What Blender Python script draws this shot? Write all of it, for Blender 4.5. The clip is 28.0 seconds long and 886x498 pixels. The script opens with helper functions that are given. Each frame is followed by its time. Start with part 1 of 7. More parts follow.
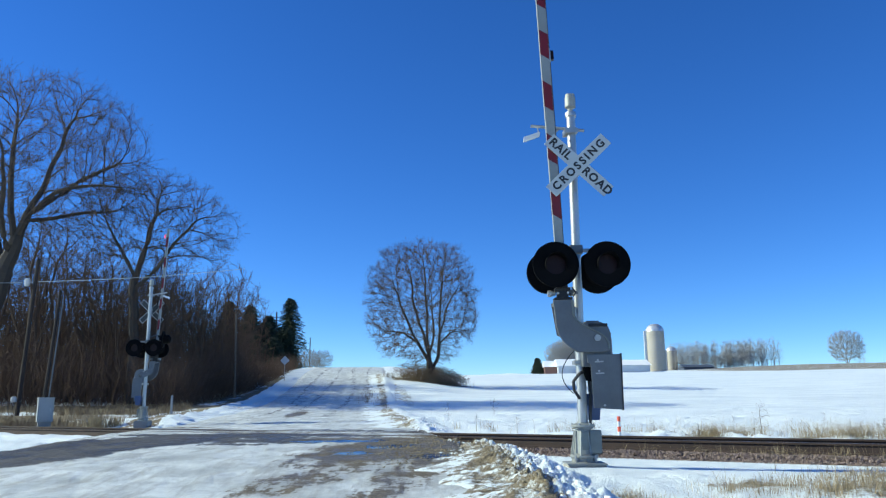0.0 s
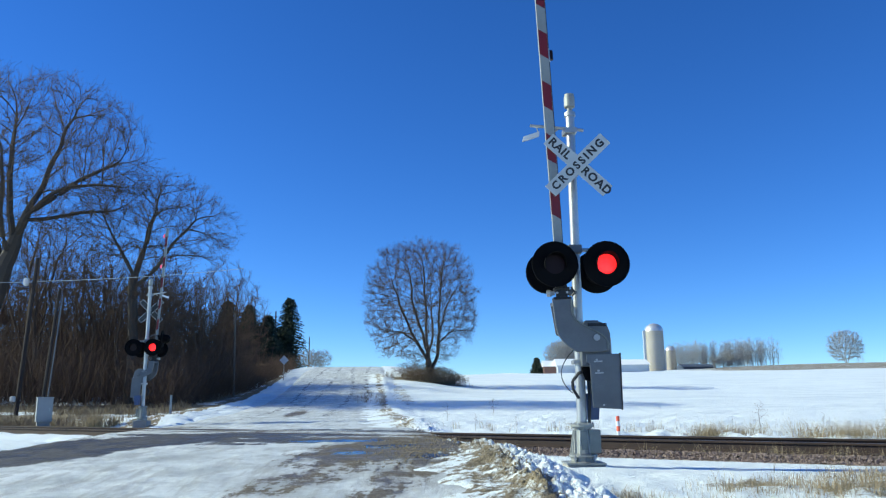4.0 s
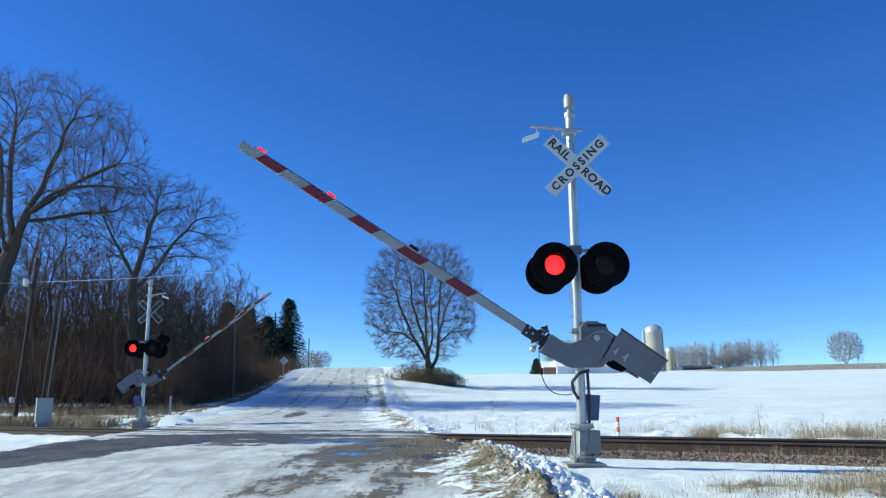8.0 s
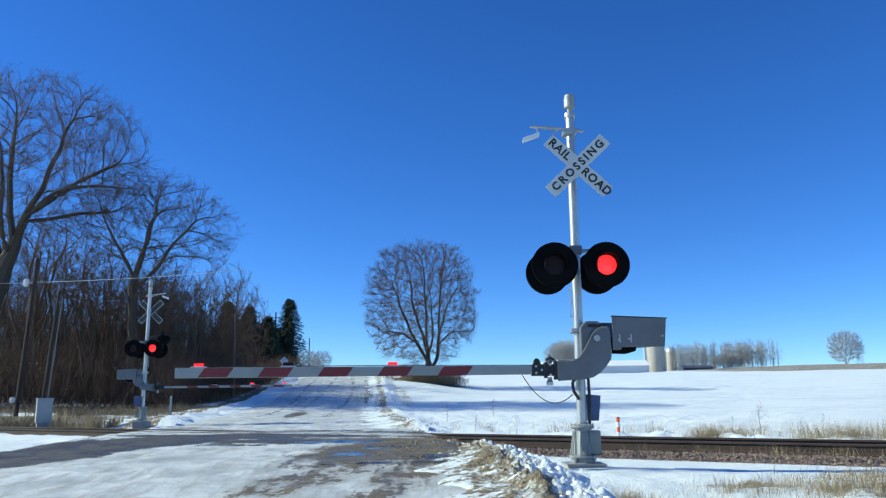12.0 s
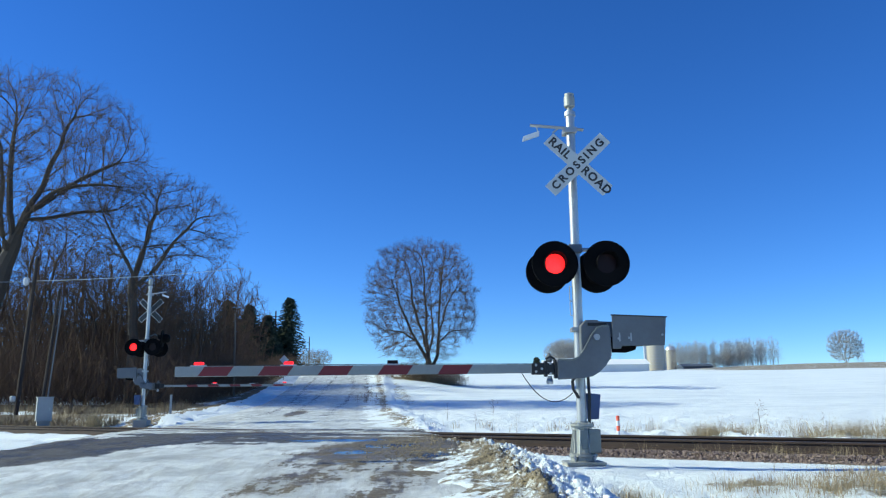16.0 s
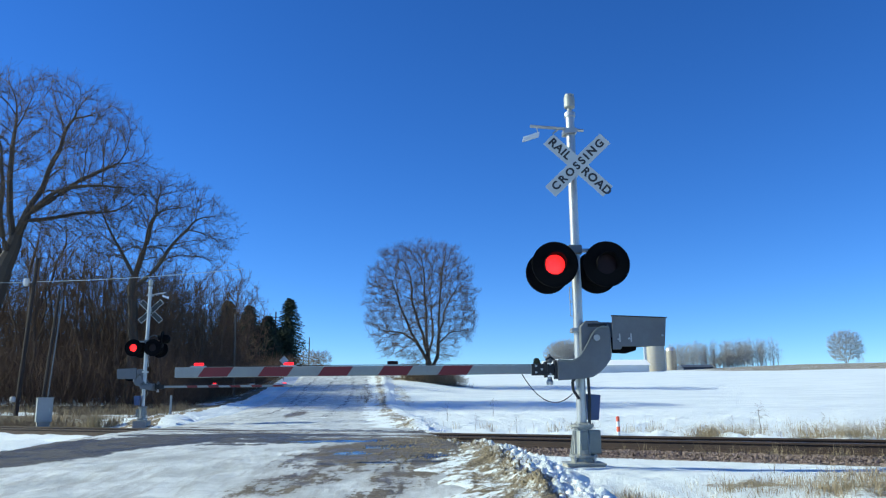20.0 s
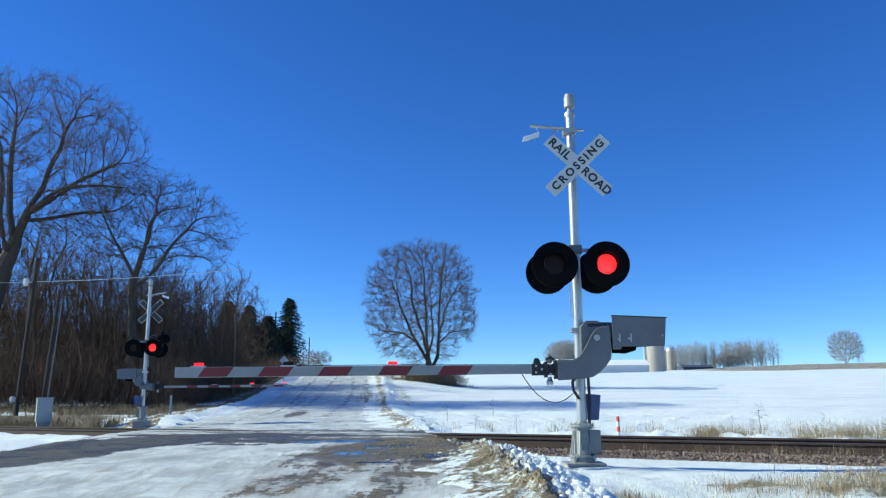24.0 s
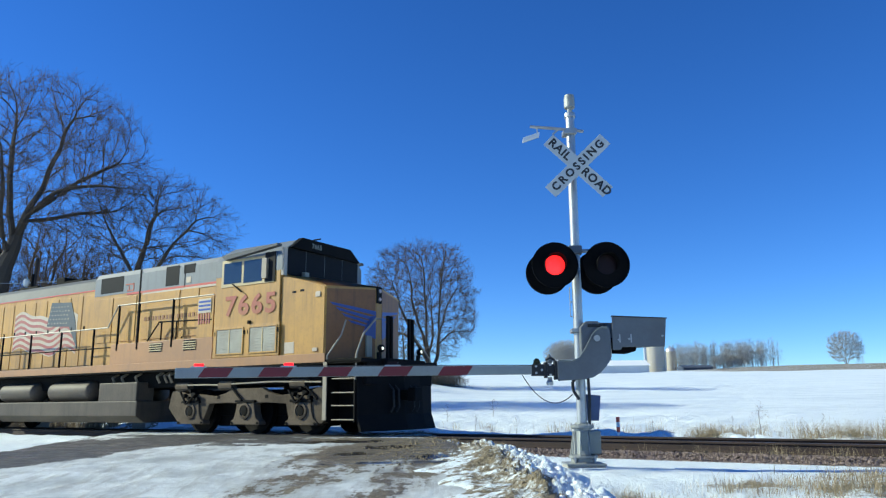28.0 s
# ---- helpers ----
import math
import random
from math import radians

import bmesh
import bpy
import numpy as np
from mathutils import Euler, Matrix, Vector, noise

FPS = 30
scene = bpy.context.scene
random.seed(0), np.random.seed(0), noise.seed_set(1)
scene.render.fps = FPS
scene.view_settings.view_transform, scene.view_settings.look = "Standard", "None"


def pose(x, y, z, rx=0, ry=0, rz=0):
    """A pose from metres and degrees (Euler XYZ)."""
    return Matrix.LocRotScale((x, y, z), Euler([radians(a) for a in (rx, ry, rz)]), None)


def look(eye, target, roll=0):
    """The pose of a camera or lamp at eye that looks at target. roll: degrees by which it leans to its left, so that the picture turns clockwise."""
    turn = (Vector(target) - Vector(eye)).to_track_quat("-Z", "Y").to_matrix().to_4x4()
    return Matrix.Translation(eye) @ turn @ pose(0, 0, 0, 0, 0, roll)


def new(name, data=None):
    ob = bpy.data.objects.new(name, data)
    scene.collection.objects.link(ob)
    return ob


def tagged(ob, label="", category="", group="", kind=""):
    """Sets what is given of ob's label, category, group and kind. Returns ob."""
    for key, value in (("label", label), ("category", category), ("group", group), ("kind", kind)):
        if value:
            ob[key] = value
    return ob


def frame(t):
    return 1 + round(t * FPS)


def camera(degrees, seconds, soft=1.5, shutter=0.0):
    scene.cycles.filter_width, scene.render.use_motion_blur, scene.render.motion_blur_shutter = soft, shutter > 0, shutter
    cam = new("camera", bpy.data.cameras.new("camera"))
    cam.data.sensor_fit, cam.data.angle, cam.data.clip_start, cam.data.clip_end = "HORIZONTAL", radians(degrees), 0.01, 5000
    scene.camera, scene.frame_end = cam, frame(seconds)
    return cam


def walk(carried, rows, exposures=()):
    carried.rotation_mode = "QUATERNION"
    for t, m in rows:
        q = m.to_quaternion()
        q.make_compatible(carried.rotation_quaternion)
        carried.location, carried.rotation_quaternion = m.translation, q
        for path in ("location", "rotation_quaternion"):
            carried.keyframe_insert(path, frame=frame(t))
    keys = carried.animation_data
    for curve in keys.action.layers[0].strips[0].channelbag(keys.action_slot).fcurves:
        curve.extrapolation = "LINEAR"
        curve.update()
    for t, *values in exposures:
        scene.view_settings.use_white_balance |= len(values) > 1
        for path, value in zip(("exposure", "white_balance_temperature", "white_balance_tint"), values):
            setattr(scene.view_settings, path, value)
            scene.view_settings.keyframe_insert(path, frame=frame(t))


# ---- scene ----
from mathutils.bvhtree import BVHTree

EXPO, SKY = 0.31, 0.153
cam = camera(60.78, 28.0, soft=1.25)
EYE = (0.0, 0.0, 0.89)


def aim(dx, dy):
    """The camera's pose, turned by small angles in hundredths of a degree."""
    return Matrix.Translation(EYE) @ pose(0, 0, 0, 90 + 11.58 + dy * 0.01, 0, -dx * 0.01) @ pose(0, 0, 0, 0, 0, -0.475)


# hand-held shake: seconds, turn and nod in hundredths of a degree
SHAKE = [(0, -6, 0), (1, -5, 0), (1.5, -5, 5), (2.5, -1, 4), (3.5, 0, -1), (5.5, 0, -4), (6.5, 1, -5), (7, 2, -4),
         (7.5, 2, 1), (8, 2, 3), (8.5, 2, 4), (9, 2, 0), (9.5, 1, 3), (10.5, 1, 2), (11.5, 1, 7), (12, 0, 4), (12.5, 0, 1),
         (14.5, 0, 5), (15, 0, 0), (15.5, 0, -6), (17, 0, -4), (18.5, 0, -5), (19, 0, 0), (20, 0, 0), (21, 0, 0), (21.5, 0, 4),
         (23.5, 0, 3), (24, 0, 0), (25, 0, 0), (25.5, 0, 4), (26, 0, 4), (26.5, 0, 2), (27, 0, -4), (27.5, 0, 0), (28, 0, 4)]
walk(cam, [(t, aim(dx, dy)) for t, dx, dy in SHAKE], [(0, EXPO, 6400, -2), (28, EXPO, 6400, -2)])

# ---- light ----
SUN_EL, SUN_AZ = radians(29.5), radians(5.0)      # height; turn from -x towards +y
TO_SUN = Vector((-math.cos(SUN_EL) * math.cos(SUN_AZ), math.cos(SUN_EL) * math.sin(SUN_AZ), math.sin(SUN_EL)))
world = bpy.data.worlds.new("world")
scene.world = world
world.use_nodes = True
wn = world.node_tree.nodes
sky = wn.new("ShaderNodeTexSky")
sky.sky_type = "NISHITA"
sky.sun_disc = False
sky.sun_elevation = SUN_EL
sky.sun_rotation = SUN_AZ - radians(90)
sky.altitude = 2600
sky.air_density = 1.0
sky.dust_density = 0.0
sky.ozone_density = 7.0
wn["Background"].inputs[1].default_value = SKY
vivid = wn.new("ShaderNodeHueSaturation")          # the film's strong colour
vivid.inputs["Saturation"].default_value = 1.15
vivid.inputs["Hue"].default_value = 0.5128
world.node_tree.links.new(sky.outputs[0], vivid.inputs["Color"])
world.node_tree.links.new(vivid.outputs[0], wn["Background"].inputs[0])
sun = new("sun", bpy.data.lights.new("sun", "SUN"))
sun.data.energy, sun.data.angle, sun.data.color = 4.9, radians(0.53), (1.0, 0.97, 0.80)
sun.matrix_basis = look(TO_SUN * 60, (0, 0, 0))


# ---- materials ----
class Nodes:
    """A material's node tree with short ways to add nodes."""

    def __init__(self, name):
        self.mat = bpy.data.materials.new(name)
        self.mat.use_nodes = True
        self.t = self.mat.node_tree
        self.b = self.t.nodes["Principled BSDF"]

    def n(self, kind, **values):
        node = self.t.nodes.new("ShaderNode" + kind)
        for k, v in values.items():
            node.inputs[k].default_value = v
        return node

    def link(self, a, b):
        self.t.links.new(a, b)

    def noise(self, scale, detail=4.0, rough=0.6, stretch=None):
        node = self.n("TexNoise", Scale=scale, Detail=detail, Roughness=rough)
        co = self.n("TexCoord").outputs["Object"]
        if stretch:
            m = self.n("Mapping", Scale=stretch)
            self.link(co, m.inputs[0])
            co = m.outputs[0]
        self.link(co, node.inputs["Vector"])
        return node.outputs[0]

    def ramp(self, fac, *stops):
        node = self.n("ValToRGB")
        el = node.color_ramp.elements
        while len(el) < len(stops):
            el.new(0.5)
        for e, (p, c) in zip(el, stops):
            e.position, e.color = p, (*c, 1) if len(c) == 3 else c
        self.link(fac, node.inputs[0])
        return node.outputs[0]

    def mix(self, fac, a, b, kind="MIX"):
        node = self.t.nodes.new("ShaderNodeMix")
        node.data_type, node.blend_type = "RGBA", kind
        for sock, v in ((node.inputs[0], fac), (node.inputs[6], a), (node.inputs[7], b)):
            if isinstance(v, (int, float)):
                sock.default_value = v
            elif isinstance(v, tuple):
                sock.default_value = (*v, 1)
            else:
                self.link(v, sock)
        return node.outputs[2]

    def math(self, op, a, b=0.0):
        node = self.t.nodes.new("ShaderNodeMath")
        node.operation = op
        for sock, v in ((node.inputs[0], a), (node.inputs[1], b)):
            if isinstance(v, (int, float)):
                sock.default_value = v
            else:
                self.link(v, sock)
        return node.outputs[0]

    def bump(self, h, strength, dist=0.02):
        node = self.n("Bump", Strength=strength, Distance=dist)
        self.link(h, node.inputs["Height"])
        self.link(node.outputs[0], self.b.inputs["Normal"])

    def done(self, colour, rough=0.7, metal=0.0):
        for sock, v in ((self.b.inputs["Base Color"], colour), (self.b.inputs["Roughness"], rough), (self.b.inputs["Metallic"], metal)):
            if isinstance(v, (int, float)):
                sock.default_value = v
            elif isinstance(v, tuple):
                sock.default_value = (*v, 1)
            else:
                self.link(v, sock)
        return self.mat


def worn(name, colour, dirt, rough=0.6, metal=0.0, scale=6.0, amount=0.5, bump=0.15, grime=None, spec=None):
    """A painted or bare surface: colour with dirt at two scales and a little relief."""
    k = Nodes(name)
    big = k.ramp(k.noise(scale * 0.25, 5), (0.38, (0, 0, 0)), (0.72, (1, 1, 1)))
    fine = k.noise(scale * 5, 6, 0.7)
    c = k.mix(k.math("MULTIPLY", big, amount), colour, dirt)
    c = k.mix(k.math("MULTIPLY", k.ramp(fine, (0.5, (0, 0, 0)), (0.8, (1, 1, 1))), amount * 0.7), c, dirt)
    if grime:
        streak = k.ramp(k.noise(3.0, 4, 0.6, (2.2, 2.2, 0.18)), (0.5, (0, 0, 0)), (0.75, (1, 1, 1)))
        c = k.mix(k.math("MULTIPLY", streak, grime), c, dirt)
    if spec is not None:
        k.b.inputs["Specular IOR Level"].default_value = spec
    k.bump(fine, bump, 0.004)
    return k.done(c, rough, metal)


def glow(name, colour, strength):
    k = Nodes(name)
    k.b.inputs["Emission Color"].default_value = (*colour, 1)
    k.b.inputs["Emission Strength"].default_value = strength
    cells = k.n("TexVoronoi", Scale=45.0)
    k.link(k.n("TexCoord").outputs["Object"], cells.inputs["Vector"])
    k.link(k.math("MULTIPLY", k.ramp(cells.outputs[0], (0.0, (1, 1, 1)), (0.7, (0.55, 0.55, 0.55))), strength), k.b.inputs["Emission Strength"])
    return k.done(colour, 0.3)


def spread(k, value, lo, hi):
    """0 to 1 between two values."""
    return k.ramp(value, (lo, (0, 0, 0)), (hi, (1, 1, 1)))


def snow_ground():
    """Snow with old grass and soil where the sheet's 'bare' weight is high."""
    k = Nodes("snow_ground")
    bare = k.n("Attribute")
    bare.attribute_name = "bare"
    clump, fine, tiny = k.noise(1.7, 8, 0.72), k.noise(13, 6, 0.75), k.noise(70, 4, 0.7)
    n = k.math("ADD", k.math("MULTIPLY", clump, 0.9), k.math("ADD", k.math("MULTIPLY", fine, 0.75), k.math("MULTIPLY", tiny, 0.3)))
    value = k.math("MULTIPLY", k.math("ADD", bare.outputs["Fac"], k.math("SUBTRACT", n, 0.98)), 1.0)
    cover = spread(k, value, 0.50, 0.66)
    white = k.mix(k.noise(0.35, 5), (0.78, 0.85, 0.865), (0.88, 0.935, 0.94))
    crust = spread(k, k.noise(5, 7, 0.7, (0.4, 1.6, 1)), 0.45, 0.75)
    white = k.mix(k.math("MULTIPLY", crust, 0.4), white, (0.62, 0.665, 0.68))
    ripple = spread(k, k.noise(0.5, 7, 0.72, (0.22, 2.2, 1)), 0.46, 0.66)
    wind = k.n("Attribute")
    wind.attribute_name = "wind"
    white = k.mix(k.math("MULTIPLY", k.math("MULTIPLY", ripple, wind.outputs["Fac"]), 0.6), white, (0.52, 0.60, 0.65))
    earth = k.mix(spread(k, k.noise(21, 6, 0.75), 0.36, 0.64), (0.075, 0.058, 0.034), (0.33, 0.265, 0.16))
    k.bump(k.math("ADD", k.math("MULTIPLY", clump, 0.8), k.math("ADD", k.math("MULTIPLY", fine, 0.35), k.math("MULTIPLY", tiny, 0.10))), 0.9, 0.10)
    return k.done(k.mix(cover, white, earth), 0.75)


def road_surface():
    """Packed snow and ice over asphalt: 'bare' opens the asphalt, 'mud' the wet grit, 'pool' standing melt water."""
    k = Nodes("road_surface")
    bare, mud, pool = k.n("Attribute"), k.n("Attribute"), k.n("Attribute")
    bare.attribute_name, mud.attribute_name, pool.attribute_name = "bare", "mud", "pool"
    streak = k.noise(2.6, 7, 0.72, (1.5, 0.3, 1.0))
    slant = k.noise(1.5, 6, 0.7, (0.6, 1.1, 1.0))
    blot, fine, tiny = k.noise(1.3, 8, 0.72), k.noise(9, 7, 0.75), k.noise(60, 4, 0.7)
    n = k.math("ADD", k.math("MULTIPLY", streak, 0.8), k.math("ADD", k.math("MULTIPLY", slant, 0.8), k.math("MULTIPLY", fine, 0.7)))
    n = k.math("SUBTRACT", n, 1.15)
    open_ = spread(k, k.math("ADD", bare.outputs["Fac"], k.math("MULTIPLY", n, 1.25)), 0.46, 0.58)
    wet = spread(k, k.math("ADD", mud.outputs["Fac"], k.math("MULTIPLY", n, 2.2)), 0.46, 0.62)
    water = spread(k, k.math("ADD", pool.outputs["Fac"], k.math("MULTIPLY", n, 1.6)), 0.50, 0.62)
    slush = k.math("MULTIPLY", spread(k, k.math("ADD", mud.outputs["Fac"], k.math("MULTIPLY", k.math("SUBTRACT", k.noise(1.9, 7, 0.75, (1.0, 0.45, 1)), 0.5), 1.6)), 0.12, 0.62), 0.7)
    ice = k.mix(spread(k, k.noise(0.8, 6, 0.7), 0.35, 0.65), (0.47, 0.50, 0.485), (0.82, 0.85, 0.83))
    ice = k.mix(k.math("MULTIPLY", spread(k, streak, 0.48, 0.62), 0.6), ice, (0.33, 0.325, 0.295))
    ice = k.mix(k.math("MULTIPLY", spread(k, slant, 0.48, 0.60), 0.45), ice, (0.38, 0.39, 0.37))
    ice = k.mix(k.math("MULTIPLY", spread(k, fine, 0.54, 0.72), 0.4), ice, (0.46, 0.44, 0.39))
    ice = k.mix(slush, ice, k.mix(fine, (0.20, 0.19, 0.165), (0.46, 0.45, 0.41)))
    asphalt = k.mix(tiny, (0.040, 0.040, 0.040), (0.105, 0.102, 0.098))
    asphalt = k.mix(k.math("MULTIPLY", spread(k, blot, 0.46, 0.64), 0.55), asphalt, (0.085, 0.080, 0.074))
    asphalt = k.mix(k.math("MULTIPLY", spread(k, fine, 0.58, 0.7), 0.5), asphalt, (0.4, 0.4, 0.4))
    grit = k.mix(k.noise(5, 7, 0.75), (0.045, 0.036, 0.024), (0.19, 0.155, 0.10))
    grit = k.mix(spread(k, k.noise(28, 5, 0.8), 0.5, 0.60), grit, (0.24, 0.195, 0.125))
    c = k.mix(wet, k.mix(open_, ice, asphalt), grit)
    c = k.mix(water, c, (0.045, 0.040, 0.034))
    r = k.mix(k.math("MAXIMUM", open_, wet), (0.6, 0.6, 0.6), k.ramp(blot, (0.42, (0.36, 0.36, 0.36)), (0.58, (0.75, 0.75, 0.75))))
    r = k.mix(water, r, (0.16, 0.16, 0.16))
    relief = k.math("ADD", k.math("MULTIPLY", n, 0.5), k.math("ADD", k.math("MULTIPLY", fine, 0.5), k.math("MULTIPLY", tiny, 0.1)))
    k.bump(k.math("MULTIPLY", relief, k.math("SUBTRACT", 1.0, k.math("MULTIPLY", water, 0.96))), 0.8, 0.05)
    return k.done(c, r)


def varied(name, a, b, rough=0.8, scale=12.0, bump=0.3, island=False):
    """A natural surface between two colours, varied piece by piece."""
    k = Nodes(name)
    if island:
        who = k.n("NewGeometry").outputs["Random Per Island"]
    else:
        who = k.n("ObjectInfo").outputs["Random"]
    fine = k.noise(scale, 6, 0.7)
    f = k.math("ADD", k.math("MULTIPLY", who, 0.55), k.math("MULTIPLY", fine, 0.55))
    k.bump(fine, bump, 0.01)
    return k.done(k.mix(f, a, b), rough)


M = dict(
    ground=snow_ground(), road=road_surface(),
    galv=worn("galvanised_steel", (0.46, 0.47, 0.47), (0.26, 0.26, 0.25), 0.42, 0.75, 8, 0.5, 0.1),
    alu=worn("painted_aluminium", (0.20, 0.225, 0.215), (0.10, 0.10, 0.09), 0.5, 0.25, 8, 0.5),
    cast=worn("grey_cast_metal", (0.155, 0.17, 0.185), (0.085, 0.085, 0.085), 0.55, 0.3, 7, 0.5),
    hood=worn("matt_black", (0.004, 0.004, 0.0045), (0.009, 0.009, 0.010), 0.85, spec=0.08),
    black=worn("black_enamel", (0.008, 0.008, 0.010), (0.02, 0.019, 0.018), 0.5, 0.0, 9, 0.5),
    rubber=worn("black_rubber", (0.02, 0.02, 0.02), (0.05, 0.045, 0.04), 0.7),
    white=worn("white_sheeting", (0.52, 0.55, 0.55), (0.36, 0.36, 0.33), 0.45, 0, 5, 0.35, 0.05),
    armwhite=worn("dirty_white_arm", (0.29, 0.31, 0.30), (0.17, 0.17, 0.155), 0.5, 0, 4, 0.5, 0.05),
    red=worn("red_sheeting", (0.17, 0.010, 0.016), (0.12, 0.012, 0.014), 0.4, 0, 6, 0.4, 0.05),
    letter=worn("black_lettering", (0.015, 0.015, 0.017), (0.06, 0.06, 0.06), 0.5, 0, 6, 0.2, 0.02),
    lens_off=worn("dark_red_glass", (0.012, 0.003, 0.004), (0.008, 0.004, 0.004), 0.4, 0, 9, 0.3, spec=0.2),
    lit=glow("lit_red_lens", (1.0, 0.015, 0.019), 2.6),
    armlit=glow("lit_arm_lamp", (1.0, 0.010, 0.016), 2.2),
    headlit=glow("lit_headlight", (1.0, 0.93, 0.8), 1.6),
    rust=worn("rusty_rail", (0.055, 0.034, 0.026), (0.022, 0.016, 0.014), 0.75, 0.1, 9, 0.7),
    shine=worn("worn_rail_head", (0.16, 0.14, 0.13), (0.06, 0.045, 0.04), 0.4, 0.8, 9, 0.5),
    tie=varied("weathered_tie", (0.05, 0.04, 0.033), (0.13, 0.10, 0.08), 0.85, 9),
    ballast=varied("pink_ballast", (0.10, 0.07, 0.06), (0.36, 0.275, 0.235), 0.85, 30, 0.3, True),
    bark=varied("grey_bark", (0.036, 0.029, 0.024), (0.105, 0.086, 0.068), 0.9, 14, 0.5),
    twig=varied("bare_twigs", (0.056, 0.040, 0.032), (0.145, 0.10, 0.076), 0.9, 3, 0.1, True),
    # light twigs paled further: distance haze is put into their grey
    hazetwig=varied("hazed_pale_twigs", (0.27, 0.27, 0.27), (0.44, 0.43, 0.42), 0.9, 3, 0.1, True),
    woodbark=varied("dark_wood_bark", (0.050, 0.034, 0.025), (0.125, 0.088, 0.062), 0.95, 10, 0.4),
    brush=varied("dark_brush", (0.060, 0.037, 0.026), (0.140, 0.087, 0.058), 0.95, 2, 0.1, True),
    shrubwood=varied("brown_shrub_wood", (0.12, 0.08, 0.05), (0.27, 0.19, 0.12), 0.9, 5, 0.1, True),
    conifer=varied("conifer_needles", (0.012, 0.02, 0.011), (0.035, 0.05, 0.024), 0.85, 6, 0.2, True),
    straw=varied("dry_grass", (0.20, 0.155, 0.09), (0.46, 0.37, 0.235), 0.9, 6, 0.1, True),
    dullstraw=varied("dull_dry_grass", (0.11, 0.08, 0.048), (0.27, 0.205, 0.125), 0.9, 6, 0.1, True),
    greywood=worn("weathered_grey_wood", (0.17, 0.145, 0.12), (0.08, 0.068, 0.056), 0.9, 0, 4, 0.6, 0.3),
    pole=worn("creosoted_wood", (0.042, 0.030, 0.024), (0.02, 0.016, 0.014), 0.9, 0, 4, 0.6, 0.3),
    lump=varied("snow_lumps", (0.74, 0.75, 0.77), (0.9, 0.91, 0.92), 0.75, 9, 0.5, True),
    clod=varied("frozen_soil", (0.12, 0.09, 0.05), (0.36, 0.29, 0.17), 0.9, 16, 0.5, True),
    concrete=worn("silo_concrete", (0.46, 0.42, 0.35), (0.30, 0.27, 0.22), 0.85, 0, 0.6, 0.5, 0.3, 0.4),
    dome=worn("silo_dome", (0.62, 0.64, 0.66), (0.45, 0.45, 0.45), 0.4, 0.5, 0.6),
    siding=worn("white_siding", (0.62, 0.65, 0.68), (0.45, 0.45, 0.45), 0.7, 0, 0.5),
    snowroof=worn("snowy_roof", (0.85, 0.87, 0.9), (0.7, 0.72, 0.75), 0.8, 0, 0.4, 0.3),
    barnred=worn("faded_red_boards", (0.20, 0.105, 0.085), (0.14, 0.09, 0.075), 0.8, 0, 0.8),
    blueroof=worn("dark_blue_roof", (0.05, 0.07, 0.11), (0.12, 0.13, 0.15), 0.6, 0, 0.5),
    postgrey=worn("pale_grey_paint", (0.34, 0.36, 0.365), (0.22, 0.22, 0.21), 0.55, 0, 4, 0.4),
    backgrey=worn("dull_sheet_back", (0.075, 0.08, 0.08), (0.04, 0.04, 0.04), 0.75, 0, 5, 0.4, spec=0.15),
    cabinet=worn("white_cabinet_paint", (0.72, 0.75, 0.77), (0.45, 0.45, 0.43), 0.5, 0, 4, 0.4),
    glassball=worn("grey_porcelain", (0.6, 0.6, 0.58), (0.4, 0.4, 0.4), 0.3),
    orange=worn("marker_orange", (0.75, 0.12, 0.06), (0.5, 0.1, 0.06), 0.5),
    cable=worn("black_cable", (0.02, 0.02, 0.022), (0.05, 0.05, 0.05), 0.6),
    bluebox=worn("blue_grey_box", (0.06, 0.10, 0.22), (0.05, 0.06, 0.10), 0.55, 0.1, 8),
)


# ---- mesh helpers ----
def part(name, bm, material, parent=None, label="", m=None, smooth=False):
    """Links a bmesh as one mesh object under a thing or a part."""
    me = bpy.data.meshes.new(name)
    if smooth:
        for fc in bm.faces:
            fc.smooth = True
    bm.to_mesh(me)
    bm.free()
    return placed(name, me, material, parent, label, m)


def placed(name, me, material, parent=None, label="", m=None):
    if not me.materials:
        me.materials.append(M[material] if isinstance(material, str) else material)
    ob = new(name, me)
    if parent:
        ob.parent = parent
    if m:
        ob.matrix_basis = m
    if label:
        tagged(ob, label)
    return ob


def thing(name, label, category, m=None, group="", kind=""):
    ob = new(name)
    ob.empty_display_size = 0.2
    if m:
        ob.matrix_basis = m
    return tagged(ob, label, category, group, kind)


def boxes(*specs, bevel=0.0):
    """One bmesh of boxes, each (x0, x1, y0, y1, z0, z1)."""
    bm = bmesh.new()
    for x0, x1, y0, y1, z0, z1 in specs:
        m = Matrix.LocRotScale(((x0 + x1) / 2, (y0 + y1) / 2, (z0 + z1) / 2), None, (x1 - x0, y1 - y0, z1 - z0))
        bmesh.ops.create_cube(bm, size=1, matrix=m)
    if bevel:
        bmesh.ops.bevel(bm, geom=bm.edges[:], offset=bevel, segments=2, affect="EDGES", profile=0.6)
    return bm


